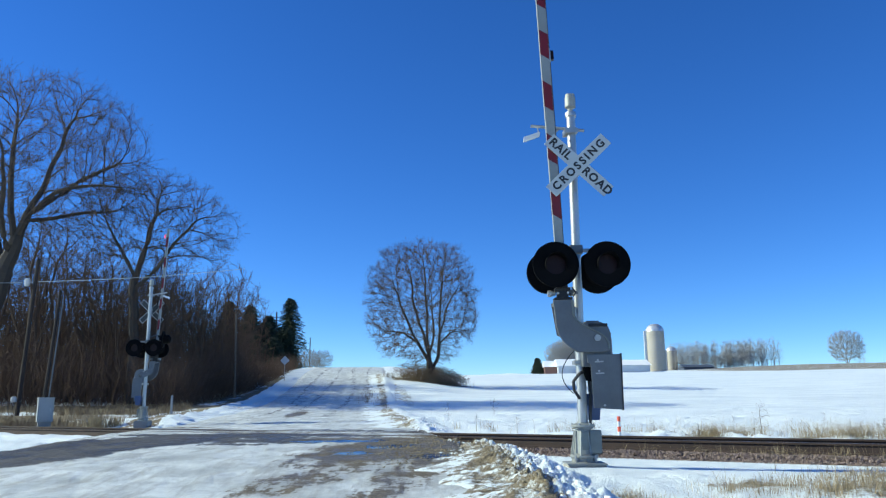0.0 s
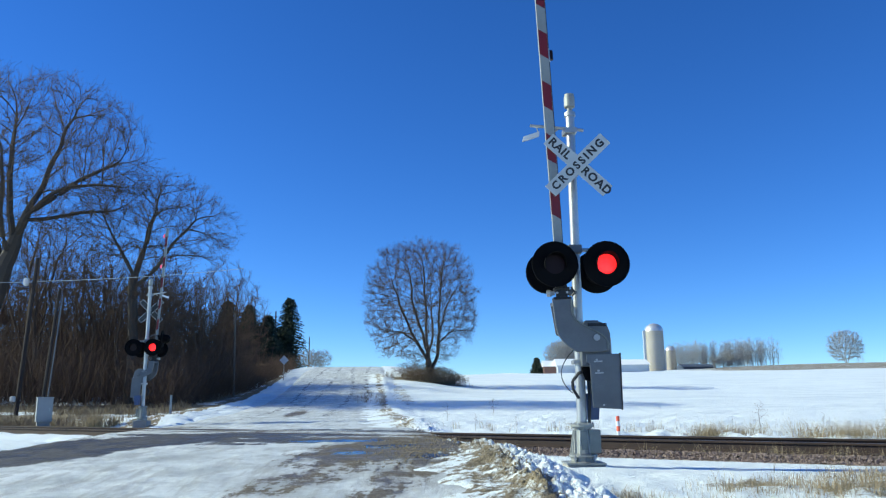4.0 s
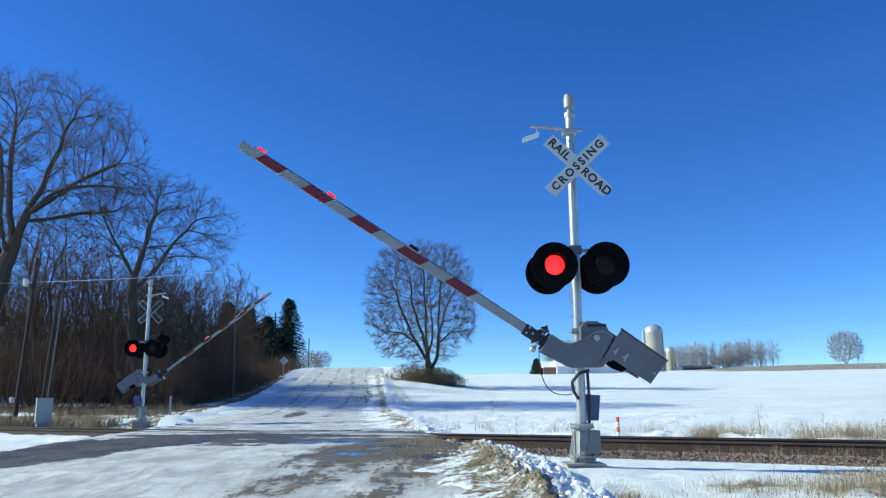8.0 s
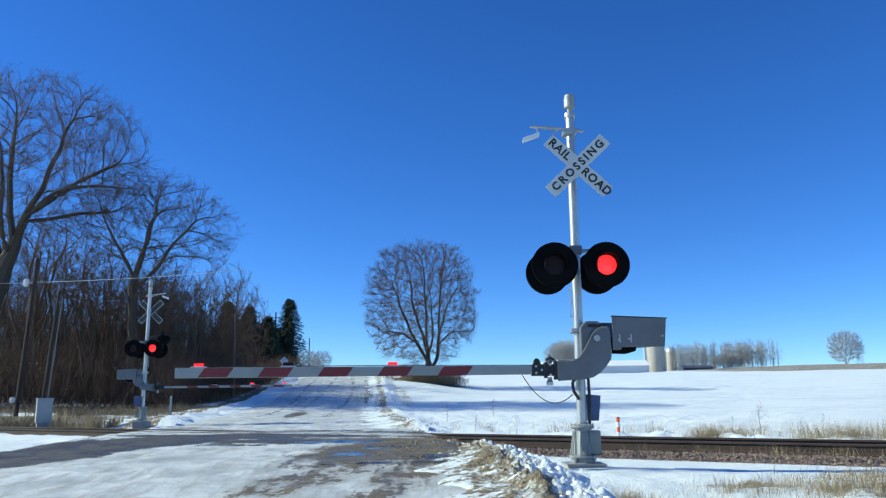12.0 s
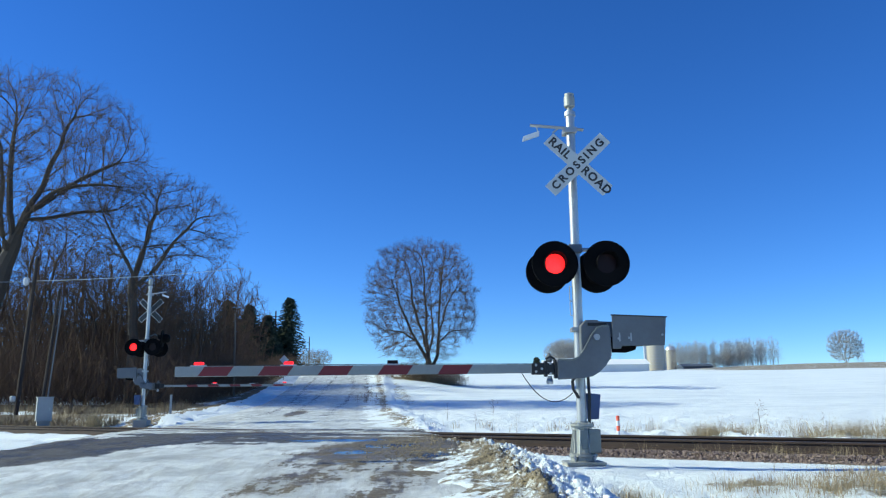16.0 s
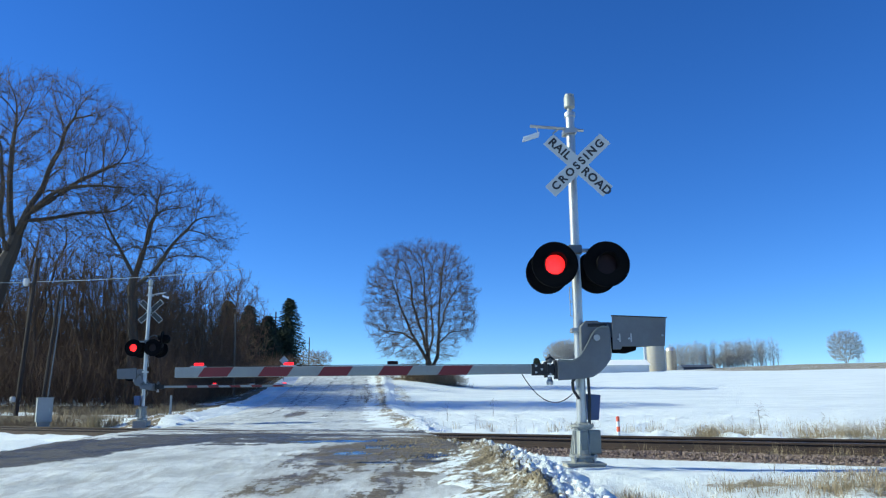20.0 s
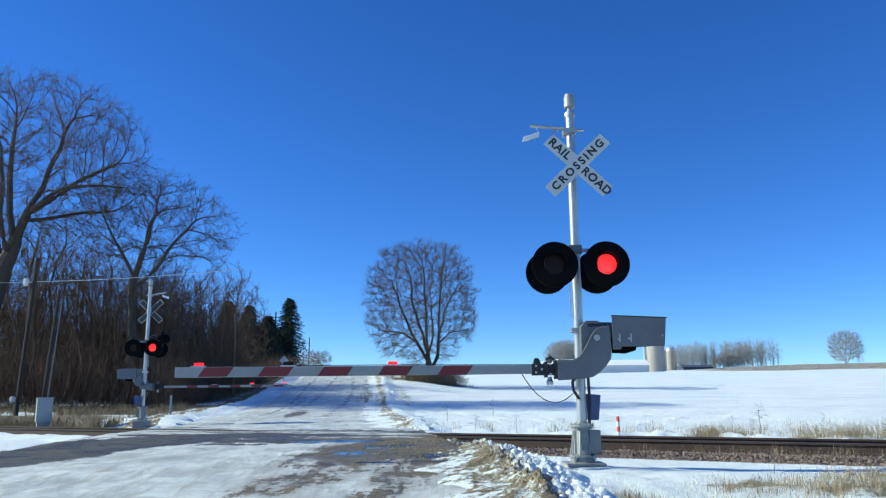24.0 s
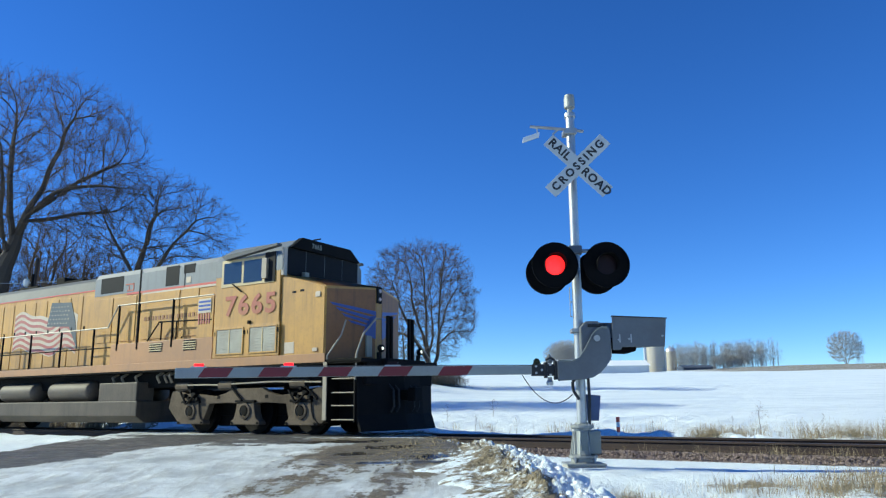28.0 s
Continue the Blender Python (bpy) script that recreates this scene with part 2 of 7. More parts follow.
def tube(bm, a, b, r0, r1=None, sides=12, caps=True):
    """Adds a tapered cylinder from a to b."""
    a, b = Vector(a), Vector(b)
    r1 = r0 if r1 is None else r1
    m = Matrix.Translation((a + b) / 2) @ (b - a).to_track_quat("Z", "Y").to_matrix().to_4x4()
    bmesh.ops.create_cone(bm, cap_ends=caps, segments=sides, radius1=r0, radius2=r1, depth=(b - a).length, matrix=m)
    return bm


def rod(points, r, sides=8):
    """A bent rod through points."""
    bm = bmesh.new()
    for a, b in zip(points, points[1:]):
        tube(bm, a, b, r, r, sides)
    return bm


def plate(outline, y0, y1, bevel=0.0):
    """A plate from an outline of (x, z), between y0 and y1."""
    bm = bmesh.new()
    front = [bm.verts.new((x, y0, z)) for x, z in outline]
    back = [bm.verts.new((x, y1, z)) for x, z in outline]
    bm.faces.new(front)
    bm.faces.new(back[::-1])
    for i in range(len(outline)):
        j = (i + 1) % len(outline)
        bm.faces.new((front[j], front[i], back[i], back[j]))
    bmesh.ops.recalc_face_normals(bm, faces=bm.faces[:])
    if bevel:
        bmesh.ops.bevel(bm, geom=bm.edges[:], offset=bevel, segments=2, affect="EDGES", profile=0.6)
    return bm


def lathe(rings, sides=24, axis="Z", caps=(True, True)):
    """A turned body from (radius, height) rings."""
    bm = bmesh.new()
    rows = []
    for r, h in rings:
        row = []
        for i in range(sides):
            a = 2 * math.pi * i / sides
            p = (r * math.cos(a), r * math.sin(a), h)
            row.append(bm.verts.new(p if axis == "Z" else (p[0], p[2], p[1])))
        rows.append(row)
    for lo, hi in zip(rows, rows[1:]):
        for i in range(sides):
            j = (i + 1) % sides
            bm.faces.new((lo[i], lo[j], hi[j], hi[i]))
    if caps[0]:
        bm.faces.new(rows[0][::-1])
    if caps[1]:
        bm.faces.new(rows[-1])
    bmesh.ops.recalc_face_normals(bm, faces=bm.faces[:])
    return bm


def lettering(text, size, depth=0.003, spacing=1.0, bold=0.0):
    """A mesh of raised letters, centred, upright in the xz plane and facing -y."""
    cu = bpy.data.curves.new("letters", "FONT")
    cu.body, cu.size, cu.extrude, cu.align_x, cu.align_y, cu.space_character, cu.offset = text, size, depth, "CENTER", "CENTER", spacing, bold
    cu.resolution_u = 3
    ob = new("letters", cu)
    me = bpy.data.meshes.new_from_object(ob.evaluated_get(bpy.context.evaluated_depsgraph_get()))
    bpy.data.objects.remove(ob)
    bpy.data.curves.remove(cu)
    me.transform(pose(0, 0, 0, 90))
    me.materials.clear()
    return me


# ---- the plan of the land ----
RAIL_TOP = 0.23
TURN = 32.0                                     # the track's turn to the road's cross line
TRACK = Vector((-2.37, 18.54, 0))
ALONG = Vector((math.cos(radians(TURN)), -math.sin(radians(TURN)), 0))
ACROSS = Vector((math.sin(radians(TURN)), math.cos(radians(TURN)), 0))
PROFILE_Y = [-80, 0, 8, 11, 15, 22, 28, 38, 50, 62, 76, 100, 150, 240, 300, 600, 3000]
PROFILE_Z = [-0.5, -0.3, -0.12, 0.03, 0.05, 0.12, 0.33, 0.45, 0.95, 1.55, 2.3, 3.9, 6.4, 9.5, 10.8, 12, 5]


def smoothstep(a, b, v):
    u = np.clip((np.asarray(v, float) - a) / (b - a), 0, 1)
    return u * u * (3 - 2 * u)


def road_mid(y):
    return -3.6 - 0.099 * (np.asarray(y, float) - 10.6)


def off_track(x, y):
    """Distance from the track's centre line, away from the start positive."""
    return (np.asarray(x) - TRACK.x) * ACROSS.x + (np.asarray(y) - TRACK.y) * ACROSS.y


def ground_z(x, y):
    x, y = np.asarray(x, float), np.asarray(y, float)
    z = np.interp(y, PROFILE_Y, PROFILE_Z) * (1 - 0.93 * smoothstep(-32, -95, x))
    z = z + 0.012 * np.maximum(x - 20, 0) * smoothstep(60, 240, y) * 0.9 * smoothstep(900, 300, y)
    z = z + 1.9 * smoothstep(195, 255, y) * smoothstep(45, 120, x) * smoothstep(700, 300, y)
    s = np.abs(x - road_mid(y))
    z = z + 1.75 * smoothstep(50, 92, y) * smoothstep(150, 105, y) * smoothstep(15, 5, s)
    d = np.abs(off_track(x, y))
    bed = smoothstep(5.5, 2.2, d)
    return z * (1 - bed) + (RAIL_TOP - 0.27) * bed


def road_z(x, y):
    d = np.abs(off_track(x, y))
    hump = smoothstep(10, 1.6, d)
    z = np.interp(y, PROFILE_Y, PROFILE_Z) + 1.75 * smoothstep(50, 92, y) * smoothstep(150, 105, y)
    return (z + 0.03) * (1 - hump) + (RAIL_TOP - 0.012) * hump


def lay(x, y):
    return float(ground_z(x, y))


def blobs(x, y, spots):
    """The most of several soft ellipses: centre, half-length, half-width, turn in degrees, weight."""
    out = np.zeros_like(x)
    for cx, cy, a, b, turn, w in spots:
        c, s = math.cos(radians(turn)), math.sin(radians(turn))
        u, v = (x - cx) * c + (y - cy) * s, -(x - cx) * s + (y - cy) * c
        out = np.maximum(out, w * smoothstep(1.5, 0.55, np.sqrt((u / a) ** 2 + (v / b) ** 2)))
    return out


def sheet(name, X, Y, Z, weights):
    rows, cols = X.shape
    idx = np.arange(rows * cols).reshape(rows, cols)
    faces = np.stack([idx[:-1, :-1], idx[:-1, 1:], idx[1:, 1:], idx[1:, :-1]], -1).reshape(-1, 4)
    me = bpy.data.meshes.new(name)
    me.from_pydata(np.stack([X, Y, Z], -1).reshape(-1, 3).tolist(), [], faces.tolist())
    for key, w in weights.items():
        me.attributes.new(key, "FLOAT", "POINT").data.foreach_set("value", w.reshape(-1).astype(np.float32))
    me.shade_smooth()
    return me


def rough_field(X, Y, size, seed):
    """Soft random relief made of sines, about -1 to 1."""
    rnd = random.Random(seed)
    out = np.zeros_like(X)
    for i in range(9):
        a, w, ph = rnd.uniform(0, 6.28), 6.28 / size * rnd.uniform(0.5, 2.0), rnd.uniform(0, 6.28)
        out += np.sin((X * math.cos(a) + Y * math.sin(a)) * w + ph + 1.3 * np.sin((X * math.sin(a) - Y * math.cos(a)) * w * 0.7)) / 4
    return out


def build_land():
    near_x = np.concatenate([np.arange(-16, -9, 0.3), np.arange(-9, 12, 0.14), np.arange(12, 16, 0.3)])
    near_y = np.concatenate([np.arange(4, 22, 0.13), np.arange(22, 40, 0.25)])
    xs = np.concatenate([-16 - np.geomspace(0.3, 1600, 60)[::-1], near_x, 16 + np.geomspace(0.3, 1600, 60)])
    ys = np.concatenate([np.linspace(-80, 3, 20), near_y, 40 + np.geomspace(0.3, 2900, 130)])
    X, Y = np.meshgrid(xs, ys)
    Z = ground_z(X, Y)
    inside = smoothstep(4.6, 3.9, np.abs(X - road_mid(Y)))
    d = off_track(X, Y)
    near = smoothstep(60, 25, Y)
    Z += near * (1 - inside) * smoothstep(1.6, 3.0, np.abs(d)) * (1 - 0.85 * blobs(X, Y, [(5.0, 10.7, 3.2, 0.9, -4, 1.0)])) * (0.035 * rough_field(X, Y, 1.1, 3) + 0.04 * rough_field(X, Y, 3.3, 4) + 0.016 * rough_field(X, Y, 0.42, 17))
    Z += 0.15 * smoothstep(50, 90, Y) * rough_field(X, Y, 22, 5)
    # snow ridge thrown up behind the track
    Z += 0.26 * np.exp(-((d - 3.4) / 0.7) ** 2) * smoothstep(1.0, 4.0, X) * (0.70 + 0.25 * rough_field(X, Y, 2.6, 8) + 0.26 * rough_field(X, Y, 0.8, 9))
    # drifted snow: long low waves across the field, lumps over the track's near side beside the road
    Z += 0.055 * smoothstep(24, 34, Y) * smoothstep(130, 70, Y) * rough_field(X * 0.35, Y, 3.2, 41) * (1 - inside)
    Z += smoothstep(-8.2, -9.4, X) * np.exp(-((d + 1.75) / 0.75) ** 2) * (0.15 + 0.05 * rough_field(X, Y, 1.3, 14))
    Z -= inside * 0.12
    bare = blobs(X, Y, [(9.0, 12.4, 5, 0.8, -28, 0.75), (2.6, 7.2, 1.4, 0.5, 0, 0.62), (6.3, 8.2, 2.4, 0.5, -8, 0.70), (6.2, 9.7, 1.6, 0.35, -8, 0.62), (9, 9.8, 2.5, 0.6, -25, 0.7), (-17.5, 31.5, 4.5, 1.8, -20, 0.85),
                        (-23, 35, 9, 4.5, -10, 0.95), (-18, 45, 3.6, 9, 8, 1.0), (-20.5, 62, 5, 14, 8, 1.0), (8, 16.8, 4.5, 0.8, -30, 0.62),
                        (-2, 75.5, 4.5, 2.5, 0, 1.0), (-3.5, 58, 1.2, 16, 6, 0.55), (12, 14.6, 5, 1.0, -30, 0.62), (0.7, 12, 0.8, 5, 3, 0.7), (-28, 46, 16, 5, 0, 1.0), (5.2, 8.75, 1.4, 0.35, -6, 0.64), (3.6, 9.2, 0.9, 0.3, 0, 0.62), (0.1, 9.5, 0.6, 3.0, 4, 0.4)])
    bare = np.maximum(bare, 0.95 * smoothstep(2.3, 1.2, np.abs(d)) * smoothstep(1.5, 2.5, X))
    bare = np.maximum(bare, 0.67 * smoothstep(150, 190, Y) * smoothstep(52, 80, X))
    bare = np.maximum(bare, 0.43 * smoothstep(0.1, 0.9, rough_field(X * 0.25, Y, 9, 31)) * smoothstep(70, 95, Y) * smoothstep(30, 55, X))
    me = sheet("ground", X, Y, Z, dict(bare=bare, wind=smoothstep(20, 45, Y)))
    placed("ground", me, "ground")
    tagged(bpy.data.objects["ground"], "rolling snow-covered farmland with patches of dry grass", "ground", kind="structure")
    ys = np.concatenate([np.linspace(-80, 3, 14), np.arange(4, 34, 0.15), 34 + np.geomspace(0.3, 110, 90)])
    ss = np.linspace(-4.4, 4.4, 60)
    S, Y = np.meshgrid(ss, ys)
    X = road_mid(Y) + S
    d = off_track(X, Y)
    Z = road_z(X, Y) + 0.015 * rough_field(X, Y, 0.9, 11) * smoothstep(1.2, 2.2, np.abs(d)) - 0.1 * smoothstep(3.9, 4.4, np.abs(S))
    # wheel lanes
    lanes = np.zeros_like(S)
    for c in (-2.5, -0.95, 1.0, 2.6):
        lanes = np.maximum(lanes, np.exp(-((S - c - 0.25 * np.sin(Y * 0.11 + c)) / 0.32) ** 2))
    bare = 0.16 + 0.34 * lanes * smoothstep(22, 34, Y) + 0.27 * smoothstep(12.4, 14.5, Y) * smoothstep(21.5, 19.0, Y)
    bare = np.maximum(bare, blobs(X, Y, [(-6.9, 14.7, 4.4, 1.7, 58, 1.25), (-6.9, 12.2, 2.4, 1.2, 75, 1.2), (-5.6, 18.0, 2.6, 0.7, -20, 0.95), (-4.3, 16.6, 1.6, 0.45, -10, 0.9), (-3.6, 17.9, 2.6, 0.6, -30, 0.85), (-2.6, 15.2, 2.6, 0.8, -14, 0.9),
                                         (-3.9, 14.4, 0.9, 0.25, -20, 0.75), (-7, 22, 3, 0.5, -32, 0.75), (-2.2, 20.4, 3.0, 0.5, -32, 0.7), (-9.6, 50, 0.5, 12, 6, 0.42), (-7.2, 37, 0.4, 4.0, 6, 0.62), (-5.0, 60, 0.3, 10, 6, 0.5)]))
    mud = blobs(X, Y, [(-0.5, 13.2, 2.8, 1.4, 70, 1.15), (-1.2, 15.2, 1.8, 0.8, -20, 0.95), (0.1, 11.4, 1.6, 0.8, 70, 0.9), (-1.0, 11.2, 1.4, 0.7, 60, 0.72), (-1.6, 9.4, 1.3, 0.5, 60, 0.62), (-0.5, 9.2, 1.6, 0.4, 80, 0.6), (0.4, 16.4, 1.2, 0.7, -30, 0.9),
                       (-1, 21, 3, 0.4, -32, 0.5), (-6.9, 36, 0.34, 4.2, 6, 1.15), (-8.2, 24.5, 3, 0.4, -32, 0.5), (-4.6, 20.0, 3.5, 0.35, -32, 0.5)])
    pool = blobs(X, Y, [(-2.1, 15.0, 1.0, 0.55, -14, 0.85), (-0.9, 13.2, 0.6, 0.5, 30, 0.9), (-0.15, 11.3, 0.35, 0.55, 0, 0.9), (-1.4, 12.0, 0.4, 0.4, 0, 0.7)])
    Z -= 0.02 * pool
    me = sheet("road", X, Y, Z, dict(bare=bare, mud=mud, pool=pool))
    placed("road", me, "road")
    tagged(bpy.data.objects["road"], "country road under packed snow with bare wet asphalt", "road", kind="structure")


build_land()
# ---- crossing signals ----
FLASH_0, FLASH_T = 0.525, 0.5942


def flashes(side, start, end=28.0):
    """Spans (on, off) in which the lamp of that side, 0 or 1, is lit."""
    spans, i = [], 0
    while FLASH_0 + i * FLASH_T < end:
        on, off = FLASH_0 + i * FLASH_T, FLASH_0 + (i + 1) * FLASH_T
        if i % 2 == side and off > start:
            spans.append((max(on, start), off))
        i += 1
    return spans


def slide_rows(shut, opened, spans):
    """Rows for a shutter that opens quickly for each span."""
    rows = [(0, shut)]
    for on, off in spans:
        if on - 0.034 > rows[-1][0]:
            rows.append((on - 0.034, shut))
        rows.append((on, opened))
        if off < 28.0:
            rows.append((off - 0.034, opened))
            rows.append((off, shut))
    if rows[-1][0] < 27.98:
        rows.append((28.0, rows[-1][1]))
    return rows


def half_disc(r, y0, y1, up):
    n = 16
    pts = [(r * math.cos(math.pi * i / n), r * math.sin(math.pi * i / n) * (1 if up else -1)) for i in range(n + 1)]
    return plate(pts, y0, y1)


def ring(r0, r1, y0, y1, n=36):
    bm = bmesh.new()
    rows = []
    for r, y in ((r0, y0), (r1, y0), (r1, y1), (r0, y1)):
        rows.append([bm.verts.new((r * math.cos(2 * math.pi * i / n), y, r * math.sin(2 * math.pi * i / n))) for i in range(n)])
    for k in range(4):
        a, b = rows[k], rows[(k + 1) % 4]
        for i in range(n):
            j = (i + 1) % n
            bm.faces.new((a[i], a[j], b[j], b[i]))
    bmesh.ops.recalc_face_normals(bm, faces=bm.faces[:])
    return bm


def visor(r, depth, n=24):
    """A hood round the upper part of a lens, reaching out to -y."""
    bm = bmesh.new()
    a0, a1 = radians(-25), radians(205)
    rows = []
    for i in range(n + 1):
        a = a0 + (a1 - a0) * i / n
        reach = depth * (0.35 + 0.65 * math.sin(max(0, min(math.pi, (a - a0) / (a1 - a0) * math.pi))) ** 0.6)
        rows.append([bm.verts.new((q * math.cos(a), y, q * math.sin(a))) for q, y in ((r, 0), (r, -reach), (r + 0.006, -reach), (r + 0.006, 0))])
    for a, b in zip(rows, rows[1:]):
        for k in range(4):
            bm.faces.new((a[k], a[(k + 1) % 4], b[(k + 1) % 4], b[k]))
    bmesh.ops.recalc_face_normals(bm, faces=bm.faces[:])
    return bm


def flasher(signal, m, shutters, side, reach=0.19):
    """A round black flashing-light unit, facing its own -y; keyed shutters are added to the list."""
    disc = part("flasher", ring(0.142, 0.325, -0.008, 0.006), "hood", signal, "round black backing disc of a crossing light", m)
    part("rim", ring(0.315, 0.328, -0.022, 0.004), "hood", disc)
    part("hood", visor(0.150, reach), "hood", disc)
    part("housing", lathe([(0.322, 0.004), (0.322, 0.030), (0.20, 0.034), (0.175, 0.10), (0.16, 0.22), (0.10, 0.28), (0.05, 0.30)], 24, "Y", (False, True)), "hood", disc)
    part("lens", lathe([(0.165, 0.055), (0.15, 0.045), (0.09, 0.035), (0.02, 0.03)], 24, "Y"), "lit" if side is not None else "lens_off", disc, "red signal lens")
    # added half shutters: the lens always glows, they hide it between flashes
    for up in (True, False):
        sh = part("shutter", half_disc(0.162, 0.012, 0.020, up), "lens_off", disc, "added dark half shutter that hides the lit lens between flashes")
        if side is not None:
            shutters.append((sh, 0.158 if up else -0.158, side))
    return disc


def crossbuck(signal, y):
    """Two crossed white blades with lettering, facing -y."""
    for name, ang, off in (("rail_road_blade", -44, 0.0), ("crossing_blade", 44, -0.012)):
        m = pose(0.055, y + off, 4.275, 0, -ang, 0)
        out = [(-0.585, -0.107), (0.585, -0.107), (0.585, 0.107), (-0.585, 0.107)]
        blade = part(name, plate(out, -0.004, 0.004, 0.002), "white", signal, "white reflective crossbuck blade", m)
        part("blade_back", plate([(a * 0.97, b * 0.84) for a, b in out], 0.0045, 0.0075), "backgrey", blade, "dull grey metal back")
        if ang > 0:
            me = lettering("CROSSING", 0.165, 0.0015, 1.42, 0.006)
            placed("letters", me, "letter", blade, "black capital letters", pose(0, -0.0055, 0))
        else:
            for word, x in (("RAIL", -0.36), ("ROAD", 0.36)):
                placed("letters", lettering(word, 0.175, 0.0015, 1.12, 0.006), "letter", blade, "black capital letters", pose(x, -0.0055, 0))


def signal_post(name, m, start, far, slim=1.0):
    """A mast with bell, crossbuck, two pairs of flashing lights and a gate."""
    s = thing(name, "galvanised mast with crossbuck, paired red flashers and striped gate arm", "crossing signal", m, "crossing signals")
    shutters = []
    part("mast", tube(tube(bmesh.new(), (0, 0, 0.1), (0.012, 0, 2.6), 0.070, 0.070, 20), (0.012, 0, 2.6), (0.022, 0, 5.22), 0.066, 0.066, 20), "galv", s, "galvanised steel mast", smooth=False)
    bell = part("bell", lathe([(0.035, 5.20), (0.04, 5.27), (0.075, 5.29), (0.082, 5.30), (0.082, 5.45), (0.074, 5.47), (0.074, 5.50), (0.03, 5.515)], 20), "dullgalv", s, "cylindrical electronic bell", pose(0.022, 0, 0))
    part("collar", lathe([(0.085, 5.14), (0.085, 5.2), (0.05, 5.23)], 16), "galv", bell)
    part("base_casting", lathe([(0.21, 0.0), (0.21, 0.03), (0.175, 0.045), (0.175, 0.09), (0.20, 0.10), (0.20, 0.125), (0.135, 0.15), (0.112, 0.48), (0.14, 0.485), (0.14, 0.51), (0.09, 0.53), (0.082, 0.58)], 12), "dullgalv", s, "octagonal cast junction base")
    for i in range(4):
        a = math.pi / 4 + i * math.pi / 2
        x, y = 0.19 * math.cos(a), 0.19 * math.sin(a)
        part("anchor_bolt", tube(tube(bmesh.new(), (x, y, 0.03), (x, y, 0.13), 0.014, 0.014, 6), (x, y, 0.07), (x, y, 0.095), 0.026, 0.026, 6), "galv", s)
    part("base_flange", boxes((-0.27, 0.27, -0.27, 0.27, 0.0, 0.028), bevel=0.008), "dullgalv", s, "square galvanised base flange")
    for a in range(8):
        c, q = math.cos(a * math.pi / 4 + 0.39), math.sin(a * math.pi / 4 + 0.39)
        part("base_rib", rod([(0.185 * c, 0.185 * q, 0.09), (0.125 * c, 0.125 * q, 0.46)], 0.012, 6), "dullgalv", s)
    part("cap_ring", lathe([(0.15, 0.50), (0.165, 0.51), (0.165, 0.54), (0.10, 0.56)], 16), "dullgalv", s, "flanged top of the base")
    for a in range(6):
        c, q = 0.150 * math.cos(a * 1.047), 0.150 * math.sin(a * 1.047)
        part("ring_bolt", tube(bmesh.new(), (c, q, 0.535), (c, q, 0.565), 0.012, 0.012, 6), "galv", s)
    part("base_door", boxes((-0.045, 0.045, -0.142, -0.105, 0.2, 0.45), bevel=0.004), "alu", s)
    part("side_box", boxes((0.07, 0.235, -0.13, 0.06, 0.15, 0.47), bevel=0.014), "alu", s, "small grey side box")
    part("foundation", boxes((-0.26, 0.26, -0.26, 0.26, -0.3, 0.0), bevel=0.02), worn_concrete, s, "concrete footing block")
    # side arm with white plate near the top
    arm = part("side_arm", rod([(-0.60, -0.03, 4.99), (0.0, -0.09, 4.91), (0.20, -0.09, 4.885)], 0.024), "galv", s, "thin galvanised side arm")
    part("arm_clamp", boxes((-0.10, 0.10, -0.115, -0.068, 4.85, 4.93), (-0.10, 0.10, 0.068, 0.10, 4.85, 4.93), (0.075, 0.1, -0.11, 0.1, 4.86, 4.92), (-0.1, -0.075, -0.11, 0.1, 4.86, 4.92), bevel=0.004), "galv", arm)
    part("side_plate", plate([(-0.72, 4.735), (-0.47, 4.82), (-0.46, 4.895), (-0.71, 4.81)], -0.05, -0.0, 0.006), "cabinet", s, "small white plate")
    part("strut", rod([(-0.5, -0.03, 4.975), (-0.48, -0.025, 4.86)], 0.010, 6), "galv", arm)
    part("strut", rod([(-0.17, -0.07, 4.93), (-0.26, -0.035, 4.86)], 0.014, 6), "galv", arm)
    crossbuck(s, -0.30)
    part("crossbuck_bracket", boxes((0.02, 0.10, -0.29, -0.03, 4.27, 4.38), bevel=0.004), "galv", s)
    part("u_bolt", rod([(-0.09, -0.12, 4.19), (-0.09, 0.02, 4.19), (0, 0.09, 4.19), (0.09, 0.02, 4.19), (0.09, -0.12, 4.19)], 0.008, 6), "galv", s)
    # lights
    bar = part("lamp_crossarm", rod([(-0.40, 0, 3.05), (0.42, 0, 3.05)], 0.03, 10), "galv", s, "pipe crossarm of the lights")
    part("crossarm_hub", boxes((-0.10, 0.10, -0.10, 0.10, 2.99, 3.12), bevel=0.02), "cast", bar)
    for x in (-0.36, 0.385):
        for y in (-0.28, 0.33):
            part("lamp_bracket", rod([(x, 0, 3.05), (x, y * 0.5, 3.03), (x, y * 0.62, 2.9), (x, y * 0.62, 2.80)], 0.02, 8), "cast", bar)
        front, back = pose(x * 0.985, -0.40, 2.77), pose(x, 0.36, 2.785, 0, 0, 180)
        side = 0 if x < 0 else 1
        flasher(s, front, shutters, side if not far else None)
        flasher(s, back, shutters, None if not far else 1 - side, 0.08 if far else 0.19)
    if far:
        flasher(s, pose(-0.62, 0.1, 3.13, 0, 0, 100), shutters, 1)
        part("side_bracket", rod([(0, 0, 3.2), (-0.3, 0.05, 3.3), (-0.5, 0.08, 3.2)], 0.02, 8), "cast", s)
